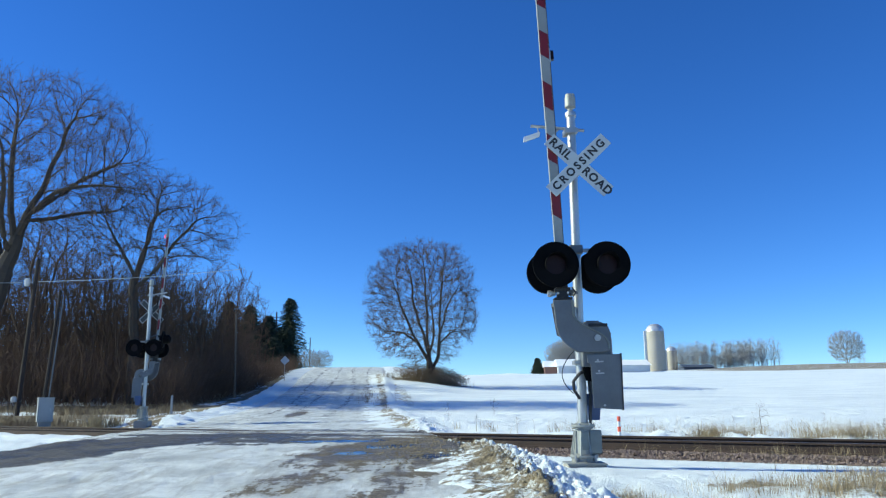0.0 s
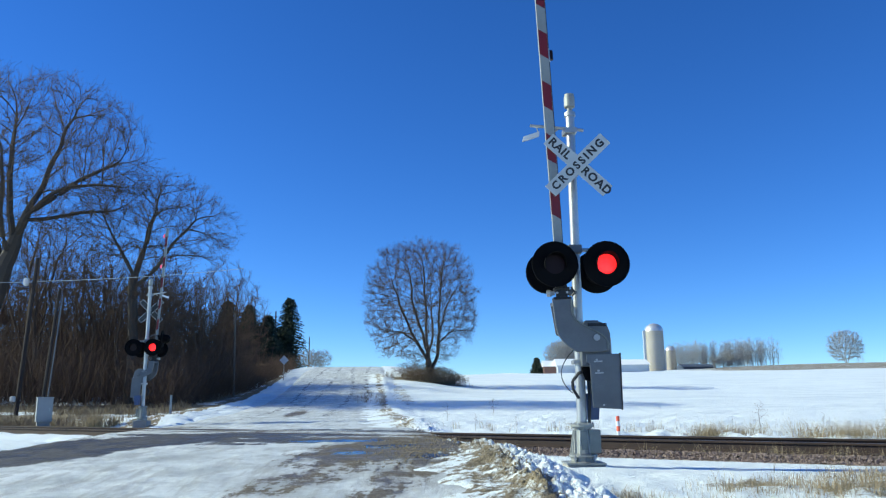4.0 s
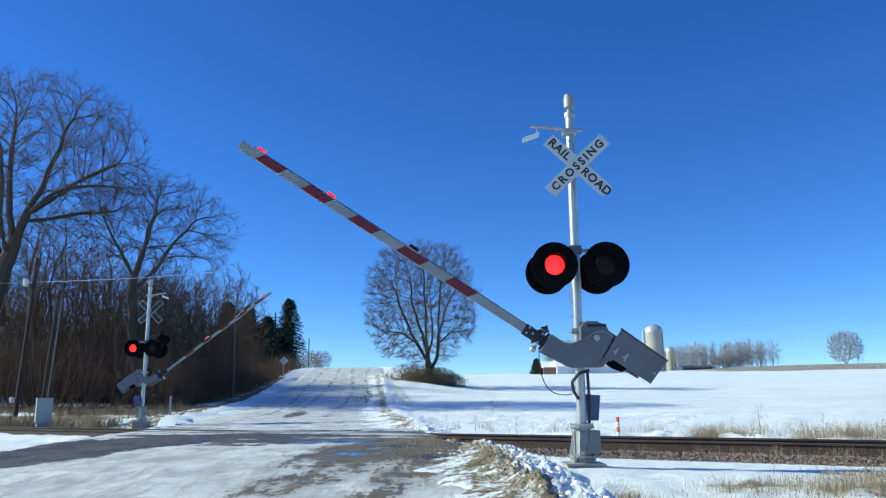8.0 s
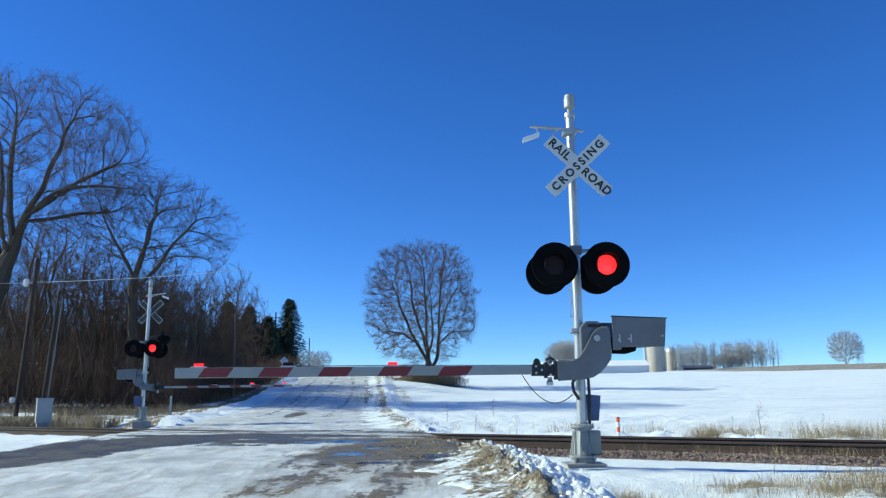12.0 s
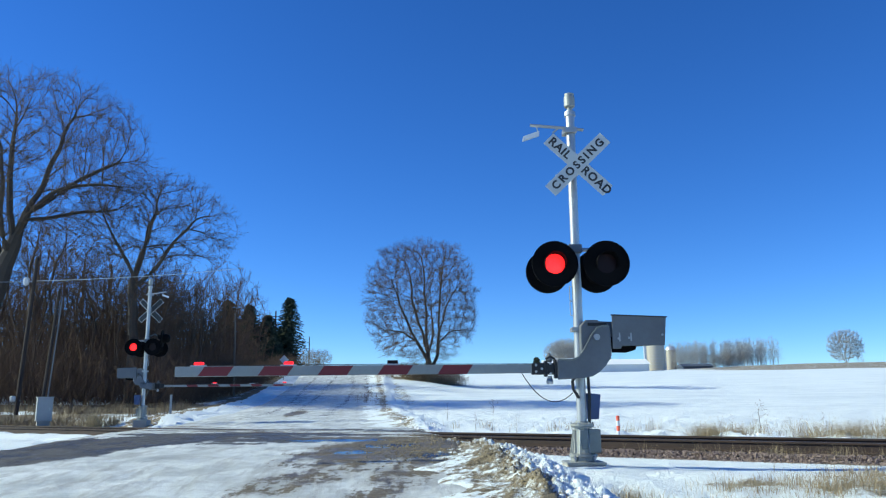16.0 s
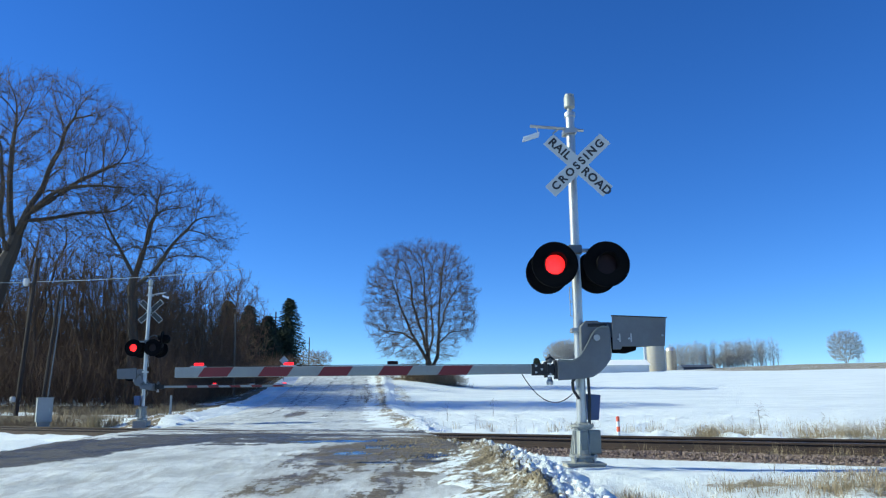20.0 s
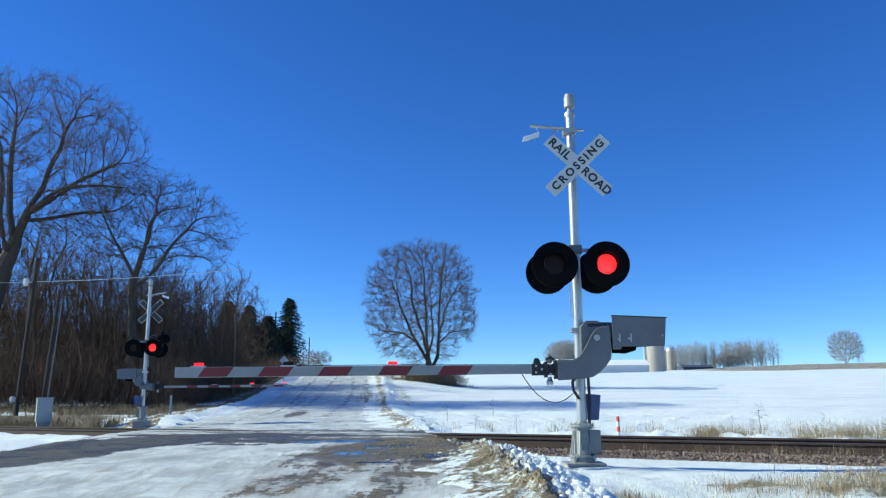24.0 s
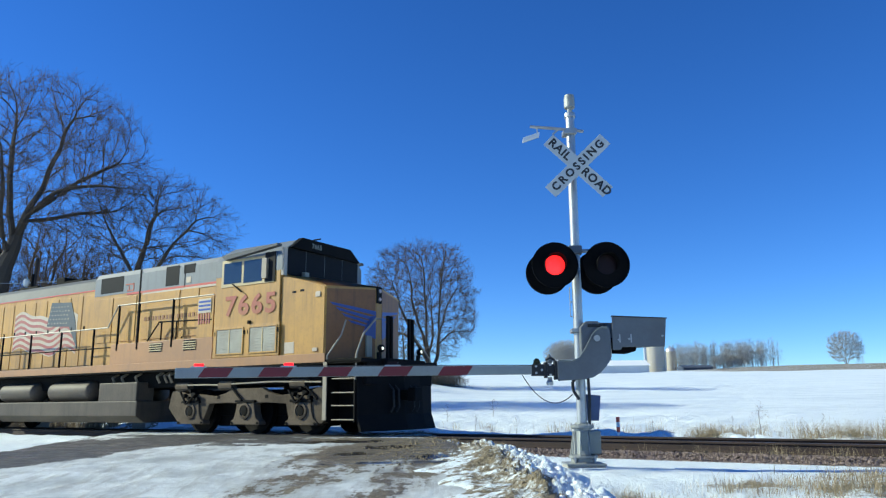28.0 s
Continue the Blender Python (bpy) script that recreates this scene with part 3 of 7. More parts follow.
    # gate machine, fixed to the mast
    housing = part("gate_machine", plate([(0.0, 1.34), (0.30, 1.34), (0.40, 1.44), (0.42, 1.80), (0.38, 1.91), (0.28, 1.97), (0.06, 1.97), (0.0, 1.90)], -0.23, 0.06, 0.015), "cast", s, "grey gate machine housing")
    part("dark_slot", boxes((0.10, 0.37, -0.242, -0.228, 1.90, 1.945), bevel=0.004), "black", housing, "dark slot under the housing lid")
    part("inspection_plate", boxes((0.42, 0.435, -0.18, 0.02, 1.48, 1.74), bevel=0.004), "galv", housing)
    part("lid", boxes((0.08, 0.26, -0.2, 0.04, 1.965, 1.99), bevel=0.008), "cast", housing)
    [part("mast_clamp", boxes((-0.10, 0.10, -0.10, 0.10, z, z + 0.06), bevel=0.01), "galv", housing) for z in (1.38, 1.84)]
    part("conduit", rod([(0.12, -0.08, 1.30), (-0.04, -0.16, 1.25), (-0.13, -0.14, 1.14), (-0.12, -0.11, 1.02), (-0.04, -0.08, 0.90)], 0.022, 8), "cable", s, "black cable loop")
    part("conduit", rod([(0.11, -0.02, 1.30), (0.12, -0.03, 0.9), (0.10, -0.04, 0.55)], 0.022, 8), "cable", s)
    part("junction_box", plate([(0.10, 0.60), (0.25, 0.60), (0.29, 0.95), (0.08, 0.97)], 0.02, 0.22, 0.012), "bluebox", s, "small dark blue box on the mast")
    part("climbing_rung", rod([(-0.07, 0, 2.5), (-0.10, -0.02, 2.5), (-0.10, -0.02, 2.3), (-0.07, 0, 2.3)], 0.006, 6), "galv", s)
    part("climbing_rung", rod([(-0.07, 0, 2.28), (-0.10, -0.02, 2.28), (-0.10, -0.02, 2.08), (-0.07, 0, 2.08)], 0.006, 6), "galv", s)
    # the moving gate: origin on its pivot, arm towards -x
    shape = [(-0.56, -0.30), (-0.36, -0.305), (-0.27, -0.27), (-0.19, -0.17), (-0.12, -0.05), (-0.06, 0.06), (0.01, 0.135), (0.09, 0.165), (0.18, 0.16), (0.20, 0.05), (0.19, -0.29), (0.12, -0.39), (0.03, -0.48), (-0.07, -0.54), (-0.2, -0.565), (-0.56, -0.585)]
    gate = part("gate_arm", plate(shape, -0.10, -0.05, 0.012), "cast", s, "grey cast arm support of the gate", pose(*PIVOT))
    part("support_rib", plate([(x * 0.97 - 0.005, z + 0.004) for x, z in shape[:9]] + [(x * 0.97 - 0.005, z - 0.022) for x, z in shape[8::-1]], -0.125, -0.095, 0.004), "alu", gate, "raised edge of the casting")
    part("support_plate", plate([(-0.56, -0.32), (-0.29, -0.32), (-0.18, -0.19), (-0.05, 0.05), (0.06, 0.08), (0.06, -0.20), (-0.09, -0.51), (-0.56, -0.56)], 0.28, 0.31, 0.006), "cast", gate)
    part("cross_tie", boxes((-0.55, -0.50, -0.06, 0.29, -0.55, -0.34), bevel=0.006), "cast", gate)
    part("pivot_shaft", tube(bmesh.new(), (0, -0.13, 0), (0, 0.31, 0), 0.045, 0.045, 10), "galv", gate)
    part("counterweight", plate([(0.235, 0.315), (1.0, 0.28), (0.96, -0.12), (0.36, -0.12), (0.34, -0.16), (0.225, -0.16)], -0.075, -0.045, 0.006), "cast", gate, "grey steel counterweight plate")
    part("counterweight", plate([(0.10, 0.26), (0.86, 0.24), (0.84, -0.10), (0.10, -0.14)], 0.26, 0.30, 0.006), "cast", gate, "grey steel counterweight plate")
    for x, z in ((0.31, -0.02), (0.46, -0.01), (0.93, 0.03)):
        part("weight_bolt", tube(bmesh.new(), (x, -0.095, z), (x, -0.07, z), 0.016, 0.016, 6), "galv", gate)
    for x in (0.33, 0.49):
        part("slot", boxes((x - 0.010, x + 0.010, -0.081, -0.072, -0.06, 0.06), bevel=0.004), "galv", gate, "bright worn slot")
    part("weight_edge", plate([(0.225, 0.322), (1.008, 0.287), (1.008, 0.272), (0.225, 0.306)], -0.095, -0.035, 0.003), "black", gate, "dark folded plate edge")
    part("weight_bracket", plate([(0.17, 0.02), (0.62, 0.0), (0.58, -0.17), (0.44, -0.21), (0.17, -0.20)], 0.05, 0.12, 0.01), "hood", gate, "dark bracket behind the weights")
    part("arm_adapter", boxes((-0.92, -0.56, -0.055, 0.055, -0.51, -0.35), (-0.74, -0.70, -0.07, 0.07, -0.54, -0.32), (-0.60, -0.565, -0.085, 0.085, -0.56, -0.30), bevel=0.012), "black", gate, "dark arm adapter bracket")
    for x, z in ((-0.86, -0.38), (-0.86, -0.47), (-0.78, -0.43), (-0.66, -0.36), (-0.66, -0.50)):
        part("adapter_bolt", tube(bmesh.new(), (x, -0.085, z), (x, -0.05, z), 0.017, 0.017, 6), "galv", gate)
    part("adapter_knob", lathe([(0.035, -0.34), (0.05, -0.31), (0.05, -0.27), (0.03, -0.24), (0.012, -0.21)], 10), "cast", gate, "", pose(-0.665, 0, 0))
    part("adapter_latch", rod([(-0.60, -0.09, -0.30), (-0.66, -0.10, -0.26), (-0.73, -0.09, -0.30)], 0.014, 6), "black", gate)
    part("adapter_foot", lathe([(0.045, -0.64), (0.05, -0.60), (0.03, -0.56), (0.03, -0.53)], 10), "galv", gate, "", pose(-0.665, 0, 0))
    wood = part("arm_board", plate([(-5.92, -0.43 - 0.072 * slim), (-0.80, -0.43 - 0.058 * slim), (-0.80, -0.43 + 0.062 * slim), (-3.0, -0.43 + 0.070 * slim), (-5.92, -0.43 + 0.070 * slim)], -0.045, 0.035, 0.006), "armwhite", gate, "white tapered gate arm board")
    for i in range(5):
        x0 = -5.565 + i * 0.839
        for y0, y1 in ((-0.0485, -0.0452), (0.0352, 0.0385)):
            part("red_stripe", plate([(x0 - 0.03, -0.43 - 0.064 * slim), (x0 + 0.38, -0.43 - 0.064 * slim), (x0 + 0.38 + 0.09 * slim, -0.43 + 0.066 * slim), (x0 - 0.03 + 0.09 * slim, -0.43 + 0.066 * slim)], y0, y1), "red", gate)
    for x, side in ((-5.60, None), (-4.335, 0), (-2.87, 1)):
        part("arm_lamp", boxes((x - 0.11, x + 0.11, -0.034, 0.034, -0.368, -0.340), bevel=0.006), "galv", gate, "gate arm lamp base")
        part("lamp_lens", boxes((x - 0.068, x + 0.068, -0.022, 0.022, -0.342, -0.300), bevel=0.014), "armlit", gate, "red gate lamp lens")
        # added sliding cover, blocks the glowing arm lens while it is off
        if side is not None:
            cover = part("lamp_cover", boxes((x - 0.074, x + 0.074, -0.030, 0.030, -0.345, -0.294)), "lens_off", gate, "added dark cover that hides the lit lamp between flashes")
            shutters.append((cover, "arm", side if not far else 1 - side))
    part("lamp_cable", rod([(-5.5, 0.0, -0.352), (-4.3, 0.0, -0.348), (-2.9, 0.0, -0.347), (-0.9, 0.0, -0.36)], 0.006, 5), "cable", gate)
    pts = [(-0.70 * u, 0.0, 0.27 * u - 0.95 * u * (1 - u)) for u in [i / 12 for i in range(13)]]
    cable = part("slack_cable", rod(pts, 0.007, 5), "cable", s, "thin slack cable to the gate arm", pose(*HANG))
    return s, gate, shutters, start, cable


M["dullgalv"] = worn("dull_galvanised_casting", (0.33, 0.35, 0.335), (0.15, 0.14, 0.12), 0.55, 0.3, 7, 0.6)
worn_concrete = worn("grey_concrete", (0.33, 0.32, 0.30), (0.2, 0.19, 0.17), 0.85, 0, 3, 0.5, 0.4)
HANG = (-0.15, -0.24, 0.97)
PIVOT = (0.205, -0.21, 1.735)
near_signal = signal_post("crossing_signal", pose(1.943, 10.96, 0.045), 0.75, False)
far_signal = signal_post("crossing_signal", pose(-10.87, 27.8, 0.36, 0, 0, 180) @ Matrix.Scale(0.935, 4), 0.95, True, 0.62)
# ---- track ----
LEVEL = Matrix.Translation(TRACK) @ pose(0, 0, 0, 0, 0, -TURN)      # track space: x along, y across
RAIL_SHAPE = [(-0.070, 0), (0.070, 0), (0.070, 0.012), (0.012, 0.030), (0.010, 0.128), (0.036, 0.140), (0.036, 0.168), (0.028, 0.172),
              (-0.028, 0.172), (-0.036, 0.168), (-0.036, 0.140), (-0.010, 0.128), (-0.012, 0.030), (-0.070, 0.012)]


def extruded(outline, x0, x1):
    """A bar along x with the outline (y, z)."""
    bm = plate(outline, x0, x1)
    bmesh.ops.transform(bm, matrix=Matrix(((0, 1, 0, 0), (1, 0, 0, 0), (0, 0, 1, 0), (0, 0, 0, 1))), verts=bm.verts[:])
    bmesh.ops.recalc_face_normals(bm, faces=bm.faces[:])
    return bm


def build_track():
    track = thing("railroad_track", "single railroad track with rusty rails on pink ballast", "railroad track", LEVEL, kind="structure")
    base = RAIL_TOP - 0.172
    for y in (-0.7535, 0.7535):
        rail = part("rail", extruded(RAIL_SHAPE, -330, 130), "rust", track, "rusty steel rail with worn head", pose(0, y, base))
        part("rail_head", boxes((-330, 130, -0.024, 0.024, 0.1705, 0.1735)), "shine", rail, "bright worn running surface")
    me = None
    rnd = random.Random(5)
    for i in range(-26, 46):
        x = i * 0.53
        if -7.5 < x < 2.2:
            continue
        if me is None:
            bm = boxes((-0.115, 0.115, -1.3, 1.3, -0.16, 0.0), bevel=0.012)
            me = bpy.data.meshes.new("tie")
            bm.to_mesh(me)
            bm.free()
        placed("tie", me, "tie", track, "", pose(x + rnd.uniform(-0.02, 0.02), rnd.uniform(-0.04, 0.04), base - 0.008 - rnd.uniform(0, 0.012), 0, 0, rnd.uniform(-1, 1)))
    spikes = bmesh.new()
    for i in range(4, 34):
        for y in (-0.7535, 0.7535):
            m = Matrix.LocRotScale((i * 0.53, y, base + 0.004), None, (0.19, 0.34, 0.016))
            bmesh.ops.create_cube(spikes, size=1, matrix=m)
    tagged(part("tie_plates", spikes, "rust", track, "rusty tie plates under the rails"), kind="stuff")
    # ballast stones over the shoulder and between the ties
    verts, faces = [], []
    rnd = random.Random(9)
    ico = [(0, 0, 1), (0.9, 0, 0.1), (-0.4, 0.8, 0), (-0.5, -0.75, 0.1), (0.1, 0.1, -0.9)]
    tri = [(0, 1, 2), (0, 2, 3), (0, 3, 1), (4, 2, 1), (4, 3, 2), (4, 1, 3)]
    for _ in range(24000):
        x = rnd.uniform(2.0, 15.5)
        y = rnd.triangular(-2.25, 1.6, -1.5)
        slope = max(0.0, abs(y) - 1.35) * 0.24
        c = Vector((x, y, base - 0.035 - slope + rnd.uniform(-0.012, 0.03)))
        r = rnd.uniform(0.012, 0.030)
        q = Euler((rnd.uniform(0, 6), rnd.uniform(0, 6), rnd.uniform(0, 6))).to_matrix()
        n = len(verts)
        verts += [c + q @ Vector((a * r * rnd.uniform(0.8, 1.3), b * r, d * r)) for a, b, d in ico]
        faces += [tuple(n + k for k in t) for t in tri]
    me = bpy.data.meshes.new("ballast")
    me.from_pydata(verts, [], faces)
    tagged(placed("ballast", me, "ballast", None, "pinkish crushed stone ballast along the track", LEVEL.copy()), category="ballast", kind="stuff")
    bed = sheet_bed(base)
    tagged(placed("ballast_bed", bed, "bedstone", track, "fine gravel bed under the ties"), kind="")


def sheet_bed(base):
    bm = bmesh.new()
    for x0, x1 in ((2.6, 130),):
        rows = []
        for y, z in ((-2.3, -0.33), (-1.45, -0.075), (1.45, -0.075), (2.3, -0.33)):
            rows.append([bm.verts.new((x, y, base + z)) for x in (x0, x1)])
        for a, b in zip(rows, rows[1:]):
            bm.faces.new((a[0], a[1], b[1], b[0]))
    me = bpy.data.meshes.new("ballast_bed")
    bm.to_mesh(me)
    bm.free()
    return me


M["bedstone"] = worn("gravel_bed", (0.22, 0.16, 0.14), (0.10, 0.075, 0.065), 0.9, 0, 8, 0.8, 0.8)
build_track()
# ---- bare trees ----
class Wood:
    """Collects tapered tubes in plain lists."""

    def __init__(self):
        self.v, self.f = [], []

    def limb(self, pts, radii, sides):
        rings = []
        for i, (p, r) in enumerate(zip(pts, radii)):
            d = (pts[min(i + 1, len(pts) - 1)] - pts[max(i - 1, 0)]).normalized()
            a = d.orthogonal().normalized()
            b = d.cross(a)
            n = len(self.v)
            for k in range(sides):
                t = 2 * math.pi * k / sides
                self.v.append(p + (a * math.cos(t) + b * math.sin(t)) * r)
            rings.append(n)
        for lo, hi in zip(rings, rings[1:]):
            for k in range(sides):
                j = (k + 1) % sides
                self.f.append((lo + k, lo + j, hi + j, hi + k))

    def mesh(self, name):
        me = bpy.data.meshes.new(name)
        me.from_pydata(self.v, [], self.f)
        return me


def unit(a):
    return a / np.maximum(np.linalg.norm(a, axis=-1, keepdims=True), 1e-9)


def prisms(name, paths, radii, extra=None):
    """One mesh of thin three-sided twigs: paths (n, k, 3), radii (n, k); extra is a Wood joined to it."""
    n, k = radii.shape
    d = unit(paths[:, -1] - paths[:, 0])
    a = unit(np.cross(d, np.where(np.abs(d[:, 2:3]) < 0.9, [[0.0, 0.0, 1.0]], [[1.0, 0.0, 0.0]])))
    b = np.cross(d, a)
    v = np.stack([paths + (a * math.cos(t) + b * math.sin(t))[:, None] * radii[..., None] for t in (0, 2.0944, 4.1888)], 2)
    base = np.arange(n)[:, None, None] * k * 3 + np.arange(k - 1)[None, :, None] * 3
    q = np.array([[i, (i + 1) % 3, (i + 1) % 3 + 3, i + 3] for i in range(3)])
    faces = (base[..., None] + q[None, None]).reshape(-1, 4)
    verts = v.reshape(-1, 3)
    if extra and extra.v:
        verts = np.concatenate([np.array([tuple(p) for p in extra.v]), verts])
        faces = np.concatenate([np.array(extra.f), faces + len(extra.v)])
    me = bpy.data.meshes.new(name)
    me.vertices.add(len(verts))
    me.vertices.foreach_set("co", verts.astype(np.float32).reshape(-1))
    me.loops.add(len(faces) * 4)
    me.loops.foreach_set("vertex_index", faces.astype(np.int32).reshape(-1))
    me.polygons.add(len(faces))
    me.polygons.foreach_set("loop_start", np.arange(0, len(faces) * 4, 4, dtype=np.int32))
    me.update(calc_edges=True)
    return me


def grown_tree(seed, stems, lobes, count, step, girth, twig, sprays=3, spray=0.7, power=2.0, lift=0.12, gaps=0.0, droop=0.0, floor=-99.0, outward=0.35, heart=(0, 0, 2)):
    """A leafless tree that grows from its stems towards points strewn in crown lobes.

    stems: paths of (x, y, z); lobes: (x, y, z, rx, ry, rz); gives meshes of thick wood and of fine branches.
    """
    rng = np.random.default_rng(seed)
    heart = np.array(heart, float)
    pos, parent = [], []
    for s in stems:
        s = [np.array(p, float) for p in s]
        last = -1 if not pos else int(np.argmin([np.sum((q - s[0]) ** 2) for q in pos]))
        for a, b in zip(s, s[1:]):
            m = max(1, int(np.linalg.norm(b - a) / step))
            for i in range(m):
                if last >= 0 and i == 0 and a is s[0]:
                    continue
                pos.append(a + (b - a) * i / m + rng.normal(0, 0.24 * step, 3))
                parent.append(last)
                last = len(pos) - 1
        pos.append(s[-1])
        parent.append(last)
    pts = []
    share = np.array([q[3] * q[4] * q[5] for q in lobes])
    for q, w in zip(lobes, share / share.sum()):
        u = rng.uniform(-1, 1, (int(count * w * 2.2), 3))
        r = np.sum(np.abs(u) ** power, 1)
        u = u[(r < 1) & (rng.random(len(u)) < 0.35 + 0.65 * r)]
        pts.append(np.array(q[:3]) + u * np.array(q[3:]))
    A = np.concatenate(pts)
    A = A[A[:, 2] > floor]
    if gaps:
        size = 3.5 / max(q[3] for q in lobes)
        A = A[[noise.noise(Vector(p * size) + Vector((seed, 0, 0))) > gaps - 0.5 for p in A]]
    P = np.array(pos)
    D = np.linalg.norm(A[:, None] - P[None], axis=2)
    near, dist = D.argmin(1), D.min(1)
    grown = {}
    for _ in range(90):
        keep = dist > step * 1.25
        A, near, dist = A[keep], near[keep], dist[keep]
        if not len(A):
            break
        pull = np.zeros((len(pos), 3))
        np.add.at(pull, near, unit(A - P[near]))
        who = np.unique(near)
        d = unit(pull[who]) + rng.normal(0, 0.16, (len(who), 3)) + np.array([0, 0, lift])
        back = np.array([P[i] - P[parent[i]] if parent[i] >= 0 else (0, 0, 1) for i in who])
        d = unit(unit(d) + 0.75 * unit(back) + outward * unit(P[who] - heart))
        fresh = []
        for i, q in zip(who, P[who] + d * step):
            if any(np.sum((q - pos[c]) ** 2) < (0.45 * step) ** 2 for c in grown.get(i, ())):
                continue
            grown.setdefault(i, []).append(len(pos))
            fresh.append(len(pos))
            pos.append(q)
            parent.append(int(i))
        if not fresh:
            break
        P = np.array(pos)
        E = np.linalg.norm(A[:, None] - P[fresh][None], axis=2)
        j = E.argmin(1)
        m = E.min(1)
        closer = m < dist
        near = np.where(closer, np.array(fresh)[j], near)
        dist = np.where(closer, m, dist)
    n = len(pos)
    kids = [[] for _ in range(n)]
    for i, p in enumerate(parent):
        if p >= 0:
            kids[p].append(i)
    e, r = 2.3, np.zeros(n)
    for i in range(n - 1, -1, -1):
        r[i] = twig if not kids[i] else sum(r[c] ** e for c in kids[i]) ** (1 / e)
    r = twig * (r / twig) ** (math.log(girth / twig) / math.log(r[0] / twig))
    r *= 1 + 0.35 * np.exp(-np.maximum(P[:, 2] - P[0, 2], 0) / 0.8) * (np.arange(n) < 12)
    for _ in range(2):
        Q = P.copy()
        for i in range(1, n):
            if kids[i] and parent[i] >= 0:
                Q[i] = 0.5 * P[i] + 0.25 * P[parent[i]] + 0.25 * P[max(kids[i], key=lambda c: r[c])]
        P = Q
    thick, fine = Wood(), Wood()
    starts = [(-1, 0)]
    while starts:
        p, i = starts.pop()
        path, rad = ([Vector(P[p])], [min(r[i] * 1.05, r[p])]) if p >= 0 else ([], [])
        while True:
            path.append(Vector(P[i]))
            rad.append(r[i])
            if not kids[i]:
                break
            big = max(kids[i], key=lambda c: r[c])
            starts += [(i, c) for c in kids[i] if c != big]
            i = big
        if len(path) < 2:
            continue
        cut = sum(1 for q in rad if q > 3.6 * twig)
        if cut >= 2:
            thick.limb(path[:cut + 1], rad[:cut + 1], 9 if rad[0] > 0.25 else 6)
            path, rad = path[cut - 1:], rad[cut - 1:]
        if len(path) > 1:
            fine.limb(path, [max(q, twig * 0.8) for q in rad[:-1]] + [twig * 0.6], 4 if rad[0] > 2 * twig else 3)
    outer = np.array([i for i in range(n) if r[i] < 2.6 * twig and parent[i] >= 0])
    outer = np.repeat(outer, sprays)
    grow = unit(P[outer] - P[np.array(parent)[outer]])
    start = P[outer] - grow * step * rng.uniform(0, 1, (len(outer), 1))
    d = unit(grow + 0.6 * unit(P[outer] - heart) + 0.75 * unit(rng.normal(0, 1, (len(outer), 3))) + np.array([0, 0, 0.10 - droop]))
    size = spray * rng.uniform(0.45, 1.15, (len(outer), 1))
    mid = start + d * size * 0.5
    end = mid + unit(d + rng.normal(0, 0.25, d.shape) + np.array([0, 0, 0.2 - 1.6 * droop])) * size * 0.5
    side = unit(d + 0.9 * unit(rng.normal(0, 1, d.shape)))
    paths = np.concatenate([np.stack([start, mid, end], 1), np.stack([mid, mid + side * size * 0.22, mid + side * size * 0.45 + np.array([0, 0, 0.03])], 1)])
    rad = np.repeat(np.array([[0.75, 0.55, 0.3]]) * twig, len(paths), 0)
    return thick.mesh("trunk"), prisms("crown", paths, rad, fine)


def fan(rnd, base, number, height, tilt):
    """Stems that part from a low base and lean outwards."""
    out = []
    for k in range(number):
        a = 6.283 * (k + rnd.uniform(-0.25, 0.25)) / number
        w = tilt * rnd.uniform(0.35, 1.0)
        h = height * rnd.uniform(0.75, 1.0)
        bx, by, bz = base
        x, y = math.cos(a) * w * h, math.sin(a) * w * h
        out.append([(bx, by, bz), (bx + 0.35 * x, by + 0.35 * y, bz + 0.30 * h), (bx + 0.75 * x, by + 0.75 * y, bz + 0.68 * h), (bx + 0.95 * x, by + 0.95 * y, bz + h)])
    return out


def tree_thing(label, meshes, m, name="bare_tree", wood="bark", group="", fine="twig"):
    t = thing(name, label, "tree", m, group)
    placed("trunk", meshes[0], wood, t, "")
    placed("crown", meshes[1], fine, t, "")
    return t


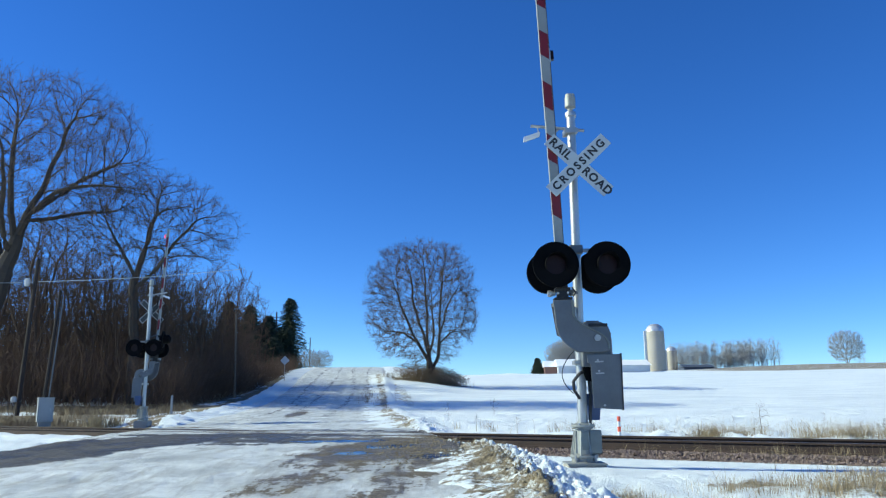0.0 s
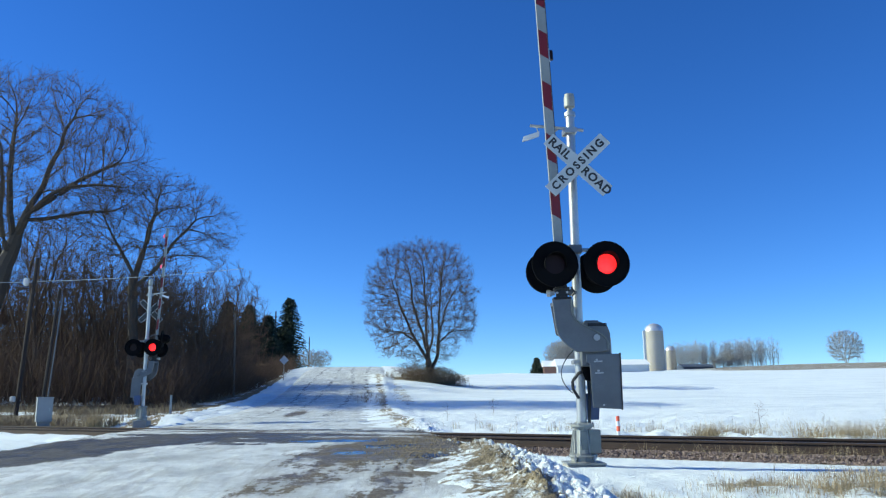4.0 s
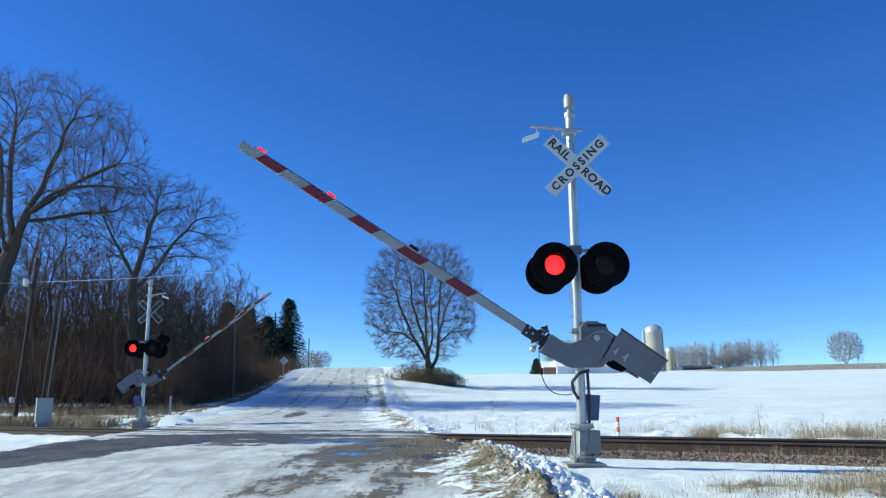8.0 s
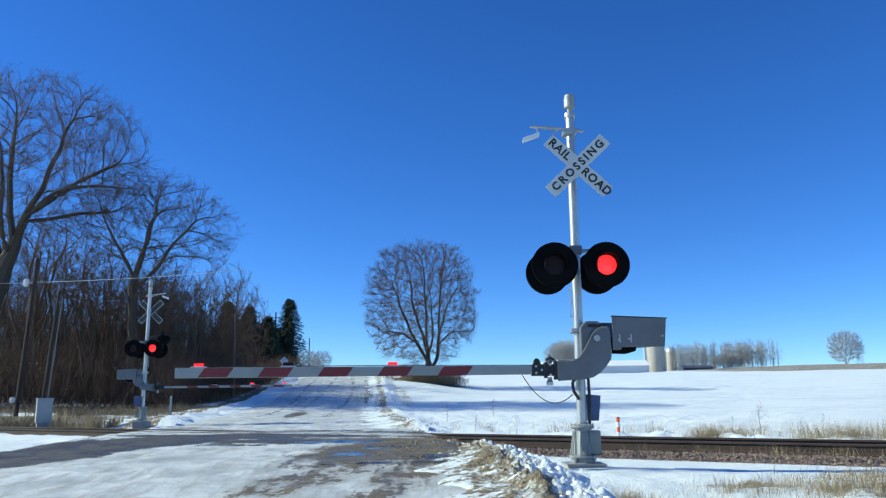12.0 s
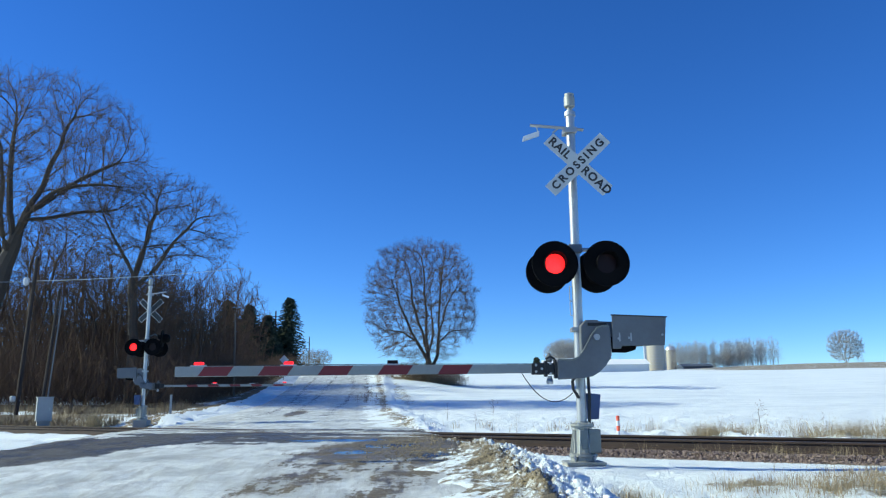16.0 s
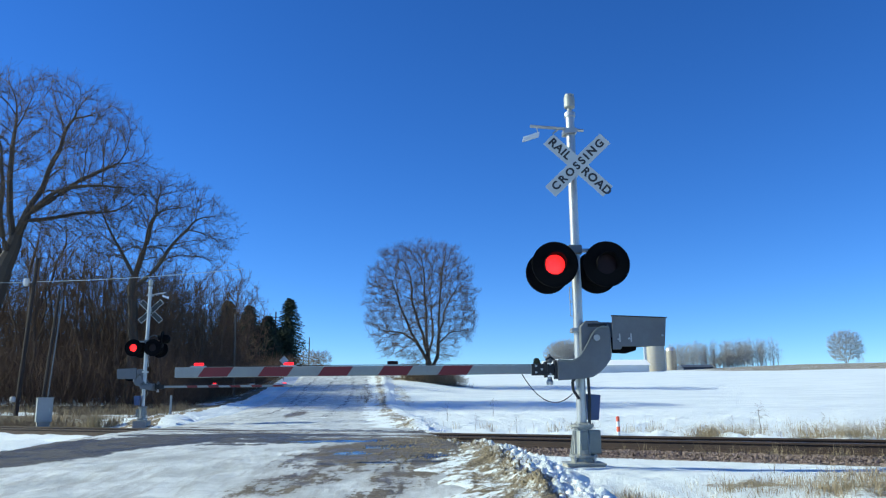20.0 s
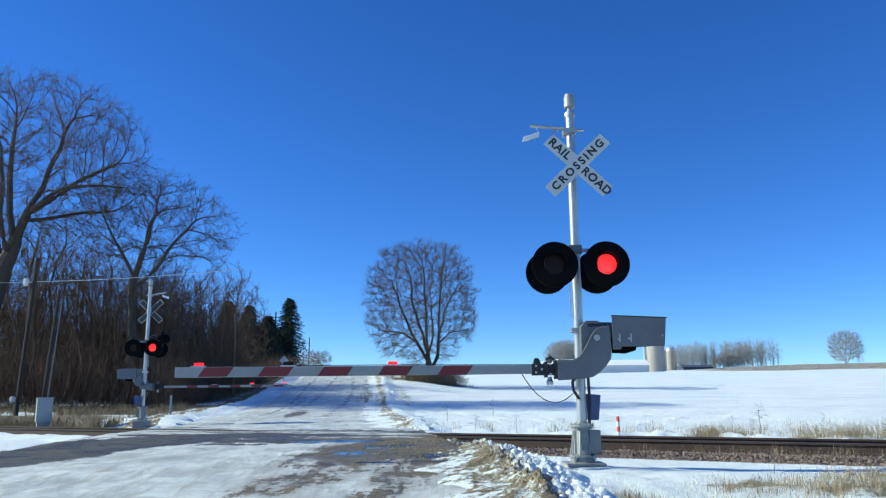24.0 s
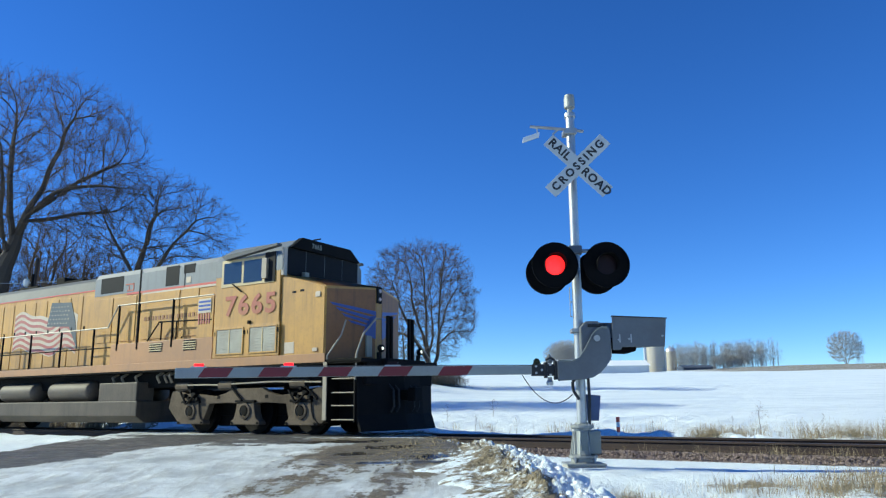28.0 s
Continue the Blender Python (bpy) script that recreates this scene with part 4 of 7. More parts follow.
def build_trees():
    rnd = random.Random(21)
    # the lone tree: several stems from a low fork, round crown
    stems = [[(0, 0, -0.3), (0.1, 0, 1.0), (0, 0.1, 2.2)], [(0, 0, 2.0), (-1.2, -0.3, 4.2), (-2.5, -0.9, 6.8), (-3.5, -1.4, 9.8)], [(0, 0, 2.2), (-0.6, 0.5, 5.0), (-1.7, 1.0, 8.0), (-2.0, 1.4, 11.5)],
             [(0, 0, 2.2), (-0.2, -0.4, 5.5), (-0.4, -0.6, 9.2), (-0.6, -0.5, 12.4)], [(0.1, 0, 1.2), (0.9, 0.1, 3.0), (1.0, -0.2, 6.5), (1.2, -0.4, 10.0), (1.6, -0.2, 12.6)],
             [(0.9, 0.1, 4.6), (1.7, 0.6, 7.6), (3.0, 0.9, 10.0)], [(-1.0, -0.2, 4.0), (-2.4, -1.2, 5.0), (-4.4, -1.8, 5.2)], [(0.9, 0, 4.0), (2.4, -0.9, 5.3), (4.1, -1.3, 5.0)], [(0.2, 0.5, 3.2), (0.4, 2.2, 6.0), (0.2, 3.2, 9.0)]]
    lone = grown_tree(29, stems, [(-0.75, 0, 8.2, 5.5, 5.0, 6.0)], 5600, 0.34, 0.36, 0.0094, 4, 0.8, 2.6, 0.06, 0.26, 0.08, 2.2, 0.4, (0, 0, 4.0))
    tree_thing("broad bare deciduous tree alone beside the snowy road", lone, pose(-1.5, 76, 2.75))
    # the great leaning cottonwood
    stems = [[(-3.5, 0, -0.3), (-2.4, 0.2, 3.6), (-0.7, 0, 8.6), (0.1, 0, 11.2)], [(0.1, 0, 11.2), (0.9, -0.4, 13.3), (3.0, -0.8, 14.6), (5.6, -1.2, 15.0), (8.0, -1.4, 14.5)],
             [(0.3, 0, 11.8), (1.0, 0.6, 14.8), (2.1, 0.8, 18.2), (3.2, 0.6, 20.6)], [(0, 0, 11.0), (-0.2, -0.8, 15.5), (0.1, -1.2, 20.2)], [(-0.5, 0, 9.3), (-2.4, 0.8, 13.5), (-4.6, 1.2, 18.0)],
             [(0.8, -0.3, 13.0), (2.3, -1.0, 12.4), (4.2, -1.4, 10.3)], [(1.0, 0.4, 13.6), (4.0, 1.6, 16.6), (6.8, 2.4, 17.6)], [(-0.3, 0, 10.2), (0.4, -2.4, 13.0), (1.2, -4.2, 16.4)], [(0.6, -0.2, 12.6), (3.2, 1.0, 13.6), (6.0, 1.8, 14.0)]]
    big = grown_tree(12, stems, [(-0.4, 0, 16.9, 8.5, 6.5, 5.8), (5.4, 0, 15.4, 3.3, 4.5, 2.4)], 5800, 0.45, 0.62, 0.0105, 3, 1.15, 2.0, 0.0, 0.26, 0.12, 12.0, 0.5, (0, 0, 11.0))
    tree_thing("huge leaning cottonwood with sweeping bare limbs", big, pose(-28.0, 48.0, 0.0))
    stems = [[(0, 0, -0.3), (0.05, 0, 4.8), (-0.35, 0, 8.9)], [(-0.35, 0, 8.9), (-1.2, -0.5, 10.8), (-2.4, -0.9, 13.2)], [(-0.2, 0, 8.7), (0.2, 0.6, 11.4), (0.6, 0.9, 14.4)], [(-0.1, 0, 8.0), (1.0, -0.3, 9.2), (2.4, -0.6, 11.0), (3.9, -0.8, 12.6), (5.4, -0.9, 12.9)],
             [(0, 0, 6.9), (-2.0, -0.6, 8.0), (-3.6, -0.9, 8.3), (-6.0, -1.0, 8.4)], [(0.2, 0.3, 10.6), (1.6, -1.8, 12.6), (2.2, -2.6, 14.6)]]
    second = grown_tree(31, stems, [(1.0, 0, 11.8, 5.0, 4.4, 3.8)], 3000, 0.40, 0.31, 0.0098, 3, 0.95, 2.1, 0.02, 0.26, 0.06, 9.8, 0.45, (0, 0, 8.0))
    tree_thing("forked bare tree above the wood's edge", second, pose(-20.5, 50, 0.5))
    kinds = [grown_tree(50 + i, [[(0, 0, -0.3), (rnd.uniform(-0.3, 0.3), 0, 3.0), (rnd.uniform(-0.7, 0.7), rnd.uniform(-0.5, 0.5), 7.0), (rnd.uniform(-0.9, 0.9), 0, 10.0)]] + fan(rnd, (0, 0, 2.6 + i * 0.3), 3, 5.5, 0.35),
                        [(0, 0, 7.8, 2.6, 2.6, 4.4)], 430, 0.44, 0.15, 0.0100, 2, 0.8, 2.0, 0.2, 0.2, 0.0) for i in range(6)]
    spots = []
    for i in range(42):
        y = 49 + 24 * rnd.random() ** 1.3
        edge = min(float(road_mid(y)) - 8.0, -18.5) - 1.5 * rnd.random()
        spots.append((edge - rnd.random() ** 1.4 * (10 + y * 0.2), y))
    for i in range(8):
        spots.append((-17.2 - 5 * rnd.random(), rnd.uniform(50, 60)))
    inner = [(-29.5 - 1.3 * i - rnd.random(), 54 + (i * 7) % 22, 1.12 + 0.2 * rnd.random()) for i in range(14)]
    for i, (x, y) in enumerate(spots):
        sc = rnd.uniform(0.62, 1.0) * (1.08 if x < -22 and y < 75 else (0.92 if y < 60 else 0.62)) if i < 42 else rnd.uniform(0.6, 0.85)
        t = tree_thing("slender bare tree in a dense roadside wood", kinds[i % 6], pose(x, y, lay(x, y), rnd.uniform(-7, 7), rnd.uniform(-7, 7), rnd.uniform(0, 360)), group="trees of the roadside wood", wood="woodbark", fine="brush")
        t.scale = (sc, sc, sc)
    for i, (x, y, sc) in enumerate(inner):
        t = tree_thing("tall slender bare tree deep in the wood", kinds[i % 6], pose(x, y, lay(x, y), 0, rnd.uniform(-5, 5), rnd.uniform(0, 360)), group="trees of the roadside wood", wood="woodbark", fine="brush")
        t.scale = (sc, sc, sc)
    # close, twiggy trees at the wood's road side
    dense = [grown_tree(140 + i, fan(rnd, (0, 0, -0.2), 5, 7.0, 0.36), [(0, 0, 5.4, 2.5, 2.5, 4.3)], 600, 0.38, 0.12, 0.0095, 3, 0.7, 2.3, 0.1, 0.2, 0.0) for i in range(3)]
    for i, (x, y, s) in enumerate(((-19.2, 57, 1.0), (-18.0, 59, 1.02), (-17.2, 63, 0.72), (-19.6, 66, 0.8), (-21.0, 58, 0.95), (-23.6, 57, 0.9), (-26.0, 55, 0.95), (-19.2, 66, 1.16), (-18.0, 68, 0.98))):
        t = tree_thing("thicket tree with close brown twigs at the wood's edge", dense[i % 3], pose(x, y, lay(x, y), 0, 0, rnd.uniform(0, 360)), group="thicket trees", wood="woodbark", fine="brush")
        t.scale = (s, s, s)
    # undergrowth: thin tangled stems
    rng = np.random.default_rng(8)
    n = 13000
    y = rng.uniform(45, 94, n)
    x = np.minimum(road_mid(y) - 6.2, -15.6) - 0.9 * rng.random(n) - rng.random(n) ** 1.6 * (9 + 0.22 * y)
    h = rng.uniform(0.8, 3.6, n) * np.where(y < 62, np.where(x < -21.5, 1.5, 1.0), 0.6)
    p = np.stack([x, y, ground_z(x, y) - 0.1 + rng.random(n) ** 2 * np.where(y < 62, 2.2, 0.8)], 1)
    d = unit(np.stack([rng.uniform(-0.9, 0.9, n), rng.uniform(-0.7, 0.7, n), np.ones(n)], 1))
    q = p + d * h[:, None] * 0.5
    e = q + unit(d + rng.normal(0, 0.45, (n, 3))) * h[:, None] * 0.5
    r = rng.uniform(0.008, 0.024, n)[:, None] * np.array([[1, 0.7, 0.3]])
    s = p + (e - p) * rng.uniform(0.25, 0.95, (n, 1))
    w = unit(np.stack([rng.uniform(-1, 1, n), rng.uniform(-1, 1, n), rng.uniform(-0.2, 1.0, n)], 1)) * (h * rng.uniform(0.2, 0.4, n))[:, None]
    paths = np.concatenate([np.stack([p, q, e], 1), np.stack([s, s + w * 0.5, s + w + rng.normal(0, 0.12, (n, 3))], 1)])
    tagged(placed("undergrowth", prisms("undergrowth", paths, np.concatenate([r, r * 0.6])), "brush", None, "dense dark brown brush along the wood's edge"), category="brush", kind="stuff")
    # backing wood, far inside
    n = 2400
    y = rng.uniform(52, 112, n)
    x = -25.5 - rng.random(n) ** 1.2 * (12 + 0.45 * y)
    h = rng.uniform(3.6, 7.8, n) * np.where(x < -30, 1.25, 0.85)
    p = np.stack([x, y, ground_z(x, y) - 0.1], 1)
    e = p + np.stack([rng.uniform(-0.3, 0.3, n) * h, rng.uniform(-0.2, 0.2, n) * h, h], 1)
    q = (p + e) / 2 + rng.normal(0, 0.25, (n, 3))
    r = rng.uniform(0.03, 0.10, n)
    sets, rads = [np.stack([p, q, e], 1)], [r[:, None] * np.array([[1, 0.75, 0.2]])]
    for k in range(12):
        u = rng.uniform(0.25, 0.98, (n, 1))
        s = np.where(u < 0.5, p + (q - p) * u * 2, q + (e - q) * (u * 2 - 1))
        w = unit(np.stack([rng.uniform(-1, 1, n), rng.uniform(-1, 1, n), rng.uniform(-0.2, 1.0, n)], 1)) * (h * rng.uniform(0.08, 0.26, n))[:, None]
        sets.append(np.stack([s, s + w * 0.5 + rng.normal(0, 0.08, (n, 3)), s + w + rng.normal(0, 0.2, (n, 3))], 1))
        rads.append(np.maximum(r * 0.3, 0.012)[:, None] * np.array([[1, 0.7, 0.4]]))
    tagged(placed("far_wood", prisms("far_wood", np.concatenate(sets), np.concatenate(rads)), "brush", None, "tangled bare wood behind the roadside trees"), category="wood", kind="stuff")
    # dark evergreens at the crest: x, y, top, half-width, spire
    for x, y, top, w, spire in ((-25.6, 125, 18.2, 4.2, True), (-28.8, 124, 15.2, 3.8, False), (-31.7, 123, 16.8, 3.6, False), (-27.6, 118, 13.4, 3.3, False), (-30.2, 117, 14.8, 3.3, False), (-34.0, 119, 17.0, 3.6, False), (-25.5, 121, 12.9, 3.3, False), (-32.4, 113, 13.6, 3.3, False), (-26.2, 115, 10.8, 2.9, False)):
        conifer(x, y, top - lay(x, y), w, rnd, spire)
    brushy = grown_tree(77, fan(rnd, (0, 0, -0.1), 8, 2.2, 0.7), [(0, 0, 1.6, 1.9, 1.9, 1.7)], 500, 0.22, 0.035, 0.010, 3, 0.5, 2.0, 0.05, 0.1)
    for x, y, s in ((-2.9, 75, 0.75), (-0.8, 75.4, 0.8), (-3.5, 76.5, 0.8), (0.2, 75.6, 0.72), (-1.6, 74.6, 0.7), (-2.0, 77.2, 0.9), (-0.4, 77, 0.8), (0.9, 76.4, 0.6), (-1.1, 75.0, 0.75), (-2.4, 74.2, 0.65), (0.6, 75.1, 0.6), (1.4, 76.0, 0.55), (-17.6, 99, 0.7), (-16.6, 104, 0.7), (-17.0, 101, 0.6)):
        t = tree_thing("low leafless brown roadside shrub", brushy, pose(x, y, lay(x, y), 0, 0, rnd.uniform(0, 360)), "shrub", "shrubwood", "roadside shrubs", "shrubwood")
        t.scale = (s, s, s * (0.55 if y < 80 else 1.0))
    # far groves on the ridge
    grove = [grown_tree(90 + i, fan(rnd, (0, 0, -0.2), 3, 8.0, 0.10), [(0, 0, 5.4, 1.5, 1.5, 5.0)], 260, 0.5, 0.10, 0.010, 4, 1.1, 2.2, 0.3, 0.1) for i in range(4)]
    for i in range(96):
        x, y = (rnd.uniform(82.5, 95.5) if i % 9 < 4 else rnd.uniform(101, 121)), rnd.uniform(268, 282)
        t = tree_thing("bare shelterbelt tree on the ridge", grove[i % 4], pose(x, y, lay(x, y) - 0.2, 0, 0, rnd.uniform(0, 360)), group="ridge grove", wood="hazetwig", fine="hazetwig")
        s = rnd.uniform(0.78, 1.0)
        t.scale = (s, s, s)
    broad = grown_tree(97, fan(rnd, (0, 0, -0.2), 7, 7.5, 0.42), [(0, 0, 6.2, 5.2, 5.2, 5.0)], 2400, 0.5, 0.22, 0.012, 7, 1.3, 2.3, 0.1, 0.1)
    tree_thing("broad bare tree alone on the ridge", broad, pose(136.6, 259, lay(136.6, 259) - 0.5), wood="hazetwig", fine="hazetwig")
    for x, y, s in ((98, 266, 0.50), (94.5, 266, 0.42), (101, 266, 0.44)):
        t = tree_thing("low rounded bare thicket on the ridge", broad, pose(x, y, lay(x, y) - 0.5, 0, 0, rnd.uniform(0, 360)), "thicket", "brush", "ridge thickets", "shrubwood")
        t.scale = (s, s, s)
    for x, y, s in ((143.5, 264, 0.42), (146, 266, 0.38), (57, 262, 0.75), (61, 264, 0.6), (38, 238, 0.95), (36.5, 240, 0.9), (40, 241, 0.85)):
        t = tree_thing("bare tree beside the far farm", broad if 35 < x < 42 else grove[int(x) % 4], pose(x, y, lay(x, y) - 0.5, 0, 0, rnd.uniform(0, 360)), group="farm trees", wood="hazetwig", fine="hazetwig")
        t.scale = (s, s, s)


def build_weeds():
    rnd = random.Random(33)
    kinds = [grown_tree(200 + i, [[(0, 0, -0.05), (0, 0, 0.5), (0.02, 0, 1.1)]], [(0, 0, 0.95, 0.26, 0.26, 0.6)], 60, 0.09, 0.008, 0.0025, 2, 0.12, 2.0, 0.3) for i in range(3)]
    for i, (x, y, s) in enumerate(((7.4, 18.2, 1.0), (10.2, 17.6, 0.9), (6.9, 18.6, 0.6), (9.4, 16.6, 0.6), (2.0, 21.5, 0.55), (3.2, 20.6, 0.5), (0.9, 22.3, 0.6), (5.2, 19.4, 0.5), (8.4, 17.2, 0.7), (11.2, 15.8, 0.7),
                                   (1.9, 30, 0.9), (0.1, 26, 0.8), (-3.0, 47, 1.2), (-3.9, 50, 1.1), (-3.4, 44, 1.0), (-4.6, 57, 1.2))):
        t = thing("weed_stalk", "dry branching weed stalk standing in snow", "weed", pose(x, y, lay(x, y), 0, 0, rnd.uniform(0, 360)), "dry weeds")
        placed("stem", kinds[i % 3][0], "brush", t)
        placed("twigs", kinds[i % 3][1], "brush", t)
        t.scale = (s * 0.7, s * 0.7, s * 0.55)


def conifer(x, y, h, w, rnd, spire=False):
    """An evergreen of drooping boughs in whorls round a straight trunk."""
    t = thing("conifer", "dark evergreen with ragged drooping boughs", "tree", pose(x, y, lay(x, y)), "dark evergreens")
    wd = Wood()
    wd.limb([Vector((0, 0, -0.3)), Vector((0, 0, h * 0.5)), Vector((0, 0, h * 0.98))], [0.16, 0.1, 0.02], 6)
    placed("trunk", wd.mesh("trunk"), "bark", t)
    v, f = [], []
    for i in range(330):
        u = (i + rnd.random()) / 330
        z = h * (0.05 + 0.95 * u)
        a = i * 2.399 + rnd.uniform(-0.3, 0.3)
        reach = w * ((1 - u) ** (0.62 if spire else 0.5)) * rnd.uniform(0.72, 1.12) + 0.12
        if spire and u > 0.86:
            reach += 0.25
        for k in range(11):
            s = (k + rnd.random()) / 11
            c = Vector((math.cos(a) * reach * s, math.sin(a) * reach * s, z - (0.30 if spire else 0.05) * reach * s * s + 0.10 * reach * s))
            b = a + rnd.choice((-1, 1)) * rnd.uniform(0.2, 1.1)
            out = Vector((math.cos(b), math.sin(b), rnd.uniform(-0.45, 0.35 if spire else 0.8))).normalized()
            size = rnd.uniform(0.30, 0.55) * (1.1 - 0.4 * s)
            side = out.orthogonal().normalized() * size * 0.32
            n = len(v)
            v += [c - out * size * 0.4 - side, c - out * size * 0.4 + side, c + out * size, c + Vector((0, 0, size * 0.3))]
            f += [(n, n + 1, n + 2), (n, n + 2, n + 3), (n + 1, n + 3, n + 2)]
    me = bpy.data.meshes.new("crown")
    me.from_pydata(v, [], f)
    placed("crown", me, "conifer", t)


build_trees()
build_weeds()
# ---- poles, farm, grass, snow banks ----
def utility_pole(x, y, h, r, lean, arms, label, wood="pole"):
    p = thing("utility_pole", label, "pole", pose(x, y, lay(x, y) - 0.3, 0, lean, 0), "utility poles")
    part("shaft", tube(bmesh.new(), (0, 0, 0), (0, 0, h + 0.3), r, r * 0.75, 10), wood, p)
    for z, half in arms:
        part("crossarm", boxes((-half, half, -0.05, 0.05, z - 0.05, z + 0.05), bevel=0.008), "pole", p)
        for u in (-0.9, 0.9):
            part("insulator", lathe([(0.03, z + 0.05), (0.045, z + 0.09), (0.03, z + 0.16)], 8), "glassball", p, m=pose(half * u, 0, 0))
    return p


def wire(points, sag, r, name="overhead_wire", label="thin pale sagging overhead wire"):
    pts = []
    for a, b in zip(points, points[1:]):
        a, b = Vector(a), Vector(b)
        pts += [a.lerp(b, u / 10) - Vector((0, 0, sag * 4 * u / 10 * (1 - u / 10))) for u in range(11)]
    wd = Wood()
    wd.limb(pts, [r] * len(pts), 4)
    tagged(placed(name, wd.mesh(name), "galv"), label, "wire")


def build_poles():
    p = utility_pole(-21.1, 38, 7.9, 0.115, 2.2, [], "dark leaning wooden utility pole with pale fittings")
    part("pale_fitting", lathe([(0.07, 6.75), (0.13, 6.82), (0.14, 7.08), (0.09, 7.15)], 12), "glassball", p, "pale lamp fitting", pose(-0.35, -0.1, 0))
    part("meter", lathe([(0.09, 0.98), (0.13, 1.05), (0.13, 1.2), (0.08, 1.25)], 12), "glassball", p, "round meter", pose(-0.15, -0.2, 0))
    part("bracket", rod([(0, 0, 7.0), (-0.35, -0.1, 6.95)], 0.03, 6), "galv", p)
    utility_pole(-15.6, 57, 6.3, 0.085, -1.5, [], "plain weathered wooden pole at the wood's edge", "greywood")
    utility_pole(-27.3, 122.6, 10.6, 0.15, 0, [(10.0, 0.7), (9.5, 0.5)], "far utility pole with two short crossarms")
    utility_pole(-17.9, 101, 4.0, 0.08, 0, [], "thin far pole beyond the crest")
    wire([(-20.7, 38, 7.15), (-12.6, 47.0, 9.35)], 0.12, 0.018)
    wire([(-20.9, 38, 7.1), (-34, 30, 7.0)], 0.3, 0.016)
    wire([(-20.9, 38, 1.2), (-28, 34, 0.2)], 0.1, 0.012)
    # signal cabinet with leaning posts behind it
    c = thing("signal_cabinet", "small pale metal signal cabinet before two leaning posts", "cabinet", pose(-14.0, 27, 0.33, 0, 0, 32))
    part("case", boxes((-0.25, 0.25, -0.2, 0.2, 0.05, 0.86), bevel=0.012), "postgrey", c)
    part("door", boxes((-0.22, 0.22, -0.215, -0.2, 0.09, 0.82), bevel=0.004), "postgrey", c)
    part("door_handle", boxes((0.14, 0.17, -0.235, -0.215, 0.40, 0.52), bevel=0.004), "galv", c)
    part("lid", boxes((-0.27, 0.27, -0.23, 0.22, 0.86, 0.89), bevel=0.006), "postgrey", c)
    part("post", tube(bmesh.new(), (-0.10, 0.30, -0.1), (0.16, 0.30, 4.75), 0.055, 0.048, 10), "pole", c, "weathered leaning post")
    part("post", tube(bmesh.new(), (0.05, 0.28, -0.1), (0.27, 0.28, 4.45), 0.022, 0.022, 8), "cast", c, "thin conduit post")
    part("foot", boxes((-0.2, 0.2, -0.15, 0.15, -0.2, 0.05)), worn_concrete, c)
    # back of a road sign up the hill
    s = thing("road_sign", "pale diamond-shaped road sign on a thin post", "road sign", pose(-15.1, 72, lay(-15.1, 72)))
    h = 5.02 - lay(-15.1, 72)
    o = [(0.44 * math.cos(i * math.pi / 2), h + 0.44 * math.sin(i * math.pi / 2)) for i in range(4)]
    part("panel", plate(o, -0.004, 0.004), "siding", s)
    part("post", boxes((-0.03, 0.03, 0.006, 0.04, -0.2, h + 0.25)), "galv", s)
    # track-side posts
    m = thing("marker_post", "short red and white striped plastic marker post", "marker post", pose(4.03, 18.0, 0.16))
    for i in range(4):
        part("band", tube(bmesh.new(), (0, 0, -0.05 + i * 0.115), (0, 0, 0.065 + i * 0.115), 0.04, 0.04, 10), "orange" if i % 2 else "cabinet", m)
    w = thing("white_post", "thin white roadside post", "post", pose(-12.6, 35.5, lay(-12.6, 35.5)))
    part("post", boxes((-0.045, 0.045, -0.035, 0.035, -0.2, 0.95), bevel=0.01), "postgrey", w)


def silo(x, y, r, h, domed, label):
    t = thing("silo", label, "silo", pose(x, y, lay(x, y) - 0.6), "farm silos")
    part("barrel", lathe([(r, 0), (r, h)], 40), "concrete", t, smooth=False)
    for i in range(int(h / 0.9)):
        part("hoop", ring(r, r + 0.05, -0.03, 0.03, 40), "galv", t, m=pose(0, 0, 0.6 + i * 0.9, 90))
    part("dome", lathe([(r * 1.02, h), (r * 0.96, h + r * 0.3), (r * 0.78, h + r * 0.58), (r * 0.45, h + r * 0.8), (r * 0.1, h + r * 0.88)], 40), "dome", t, "pale metal dome")
    part("chute", boxes((-r - 0.7, -r + 0.1, -0.5, 0.5, 0, h + 0.3), bevel=0.1), "dome", t, "filling chute")


def barn(x, y, length, depth, wall, rise, label, walls, roof, turn=0):
    b = thing("barn", label, "barn", pose(x, y, lay(x, y) - 0.4, 0, 0, turn), "farm buildings")
    part("body", boxes((-length / 2, length / 2, -depth / 2, depth / 2, 0, wall + 0.4)), walls, b)
    o = [(-depth / 2 - 0.4, wall + 0.3), (depth / 2 + 0.4, wall + 0.3), (0, wall + rise + 0.4)]
    part("roof", extruded(o, -length / 2 - 0.4, length / 2 + 0.4), roof, b)


def build_farm():
    silo(66.6, 240, 2.85, 13.0, True, "tall concrete stave silo with metal dome")
    silo(83.4, 280, 1.9, 7.8, True, "smaller concrete silo with pale dome")
    barn(49, 232, 24, 10, 2.3, 1.7, "long low white barn with snowy roof", "siding", "snowroof")
    barn(32.2, 231, 4.5, 6, 2.2, 1.8, "small faded red shed with snowy roof", "barnred", "snowroof")
    barn(37, 229, 7.0, 7, 2.4, 2.0, "small pale grey farm shed", "siding", "snowroof")
    barn(86, 262, 10, 7, 0.7, 0.9, "long low dark blue machine shed", "blueroof", "blueroof")
    conifer(28.2, 232, 4.9, 2.3, random.Random(3), True)


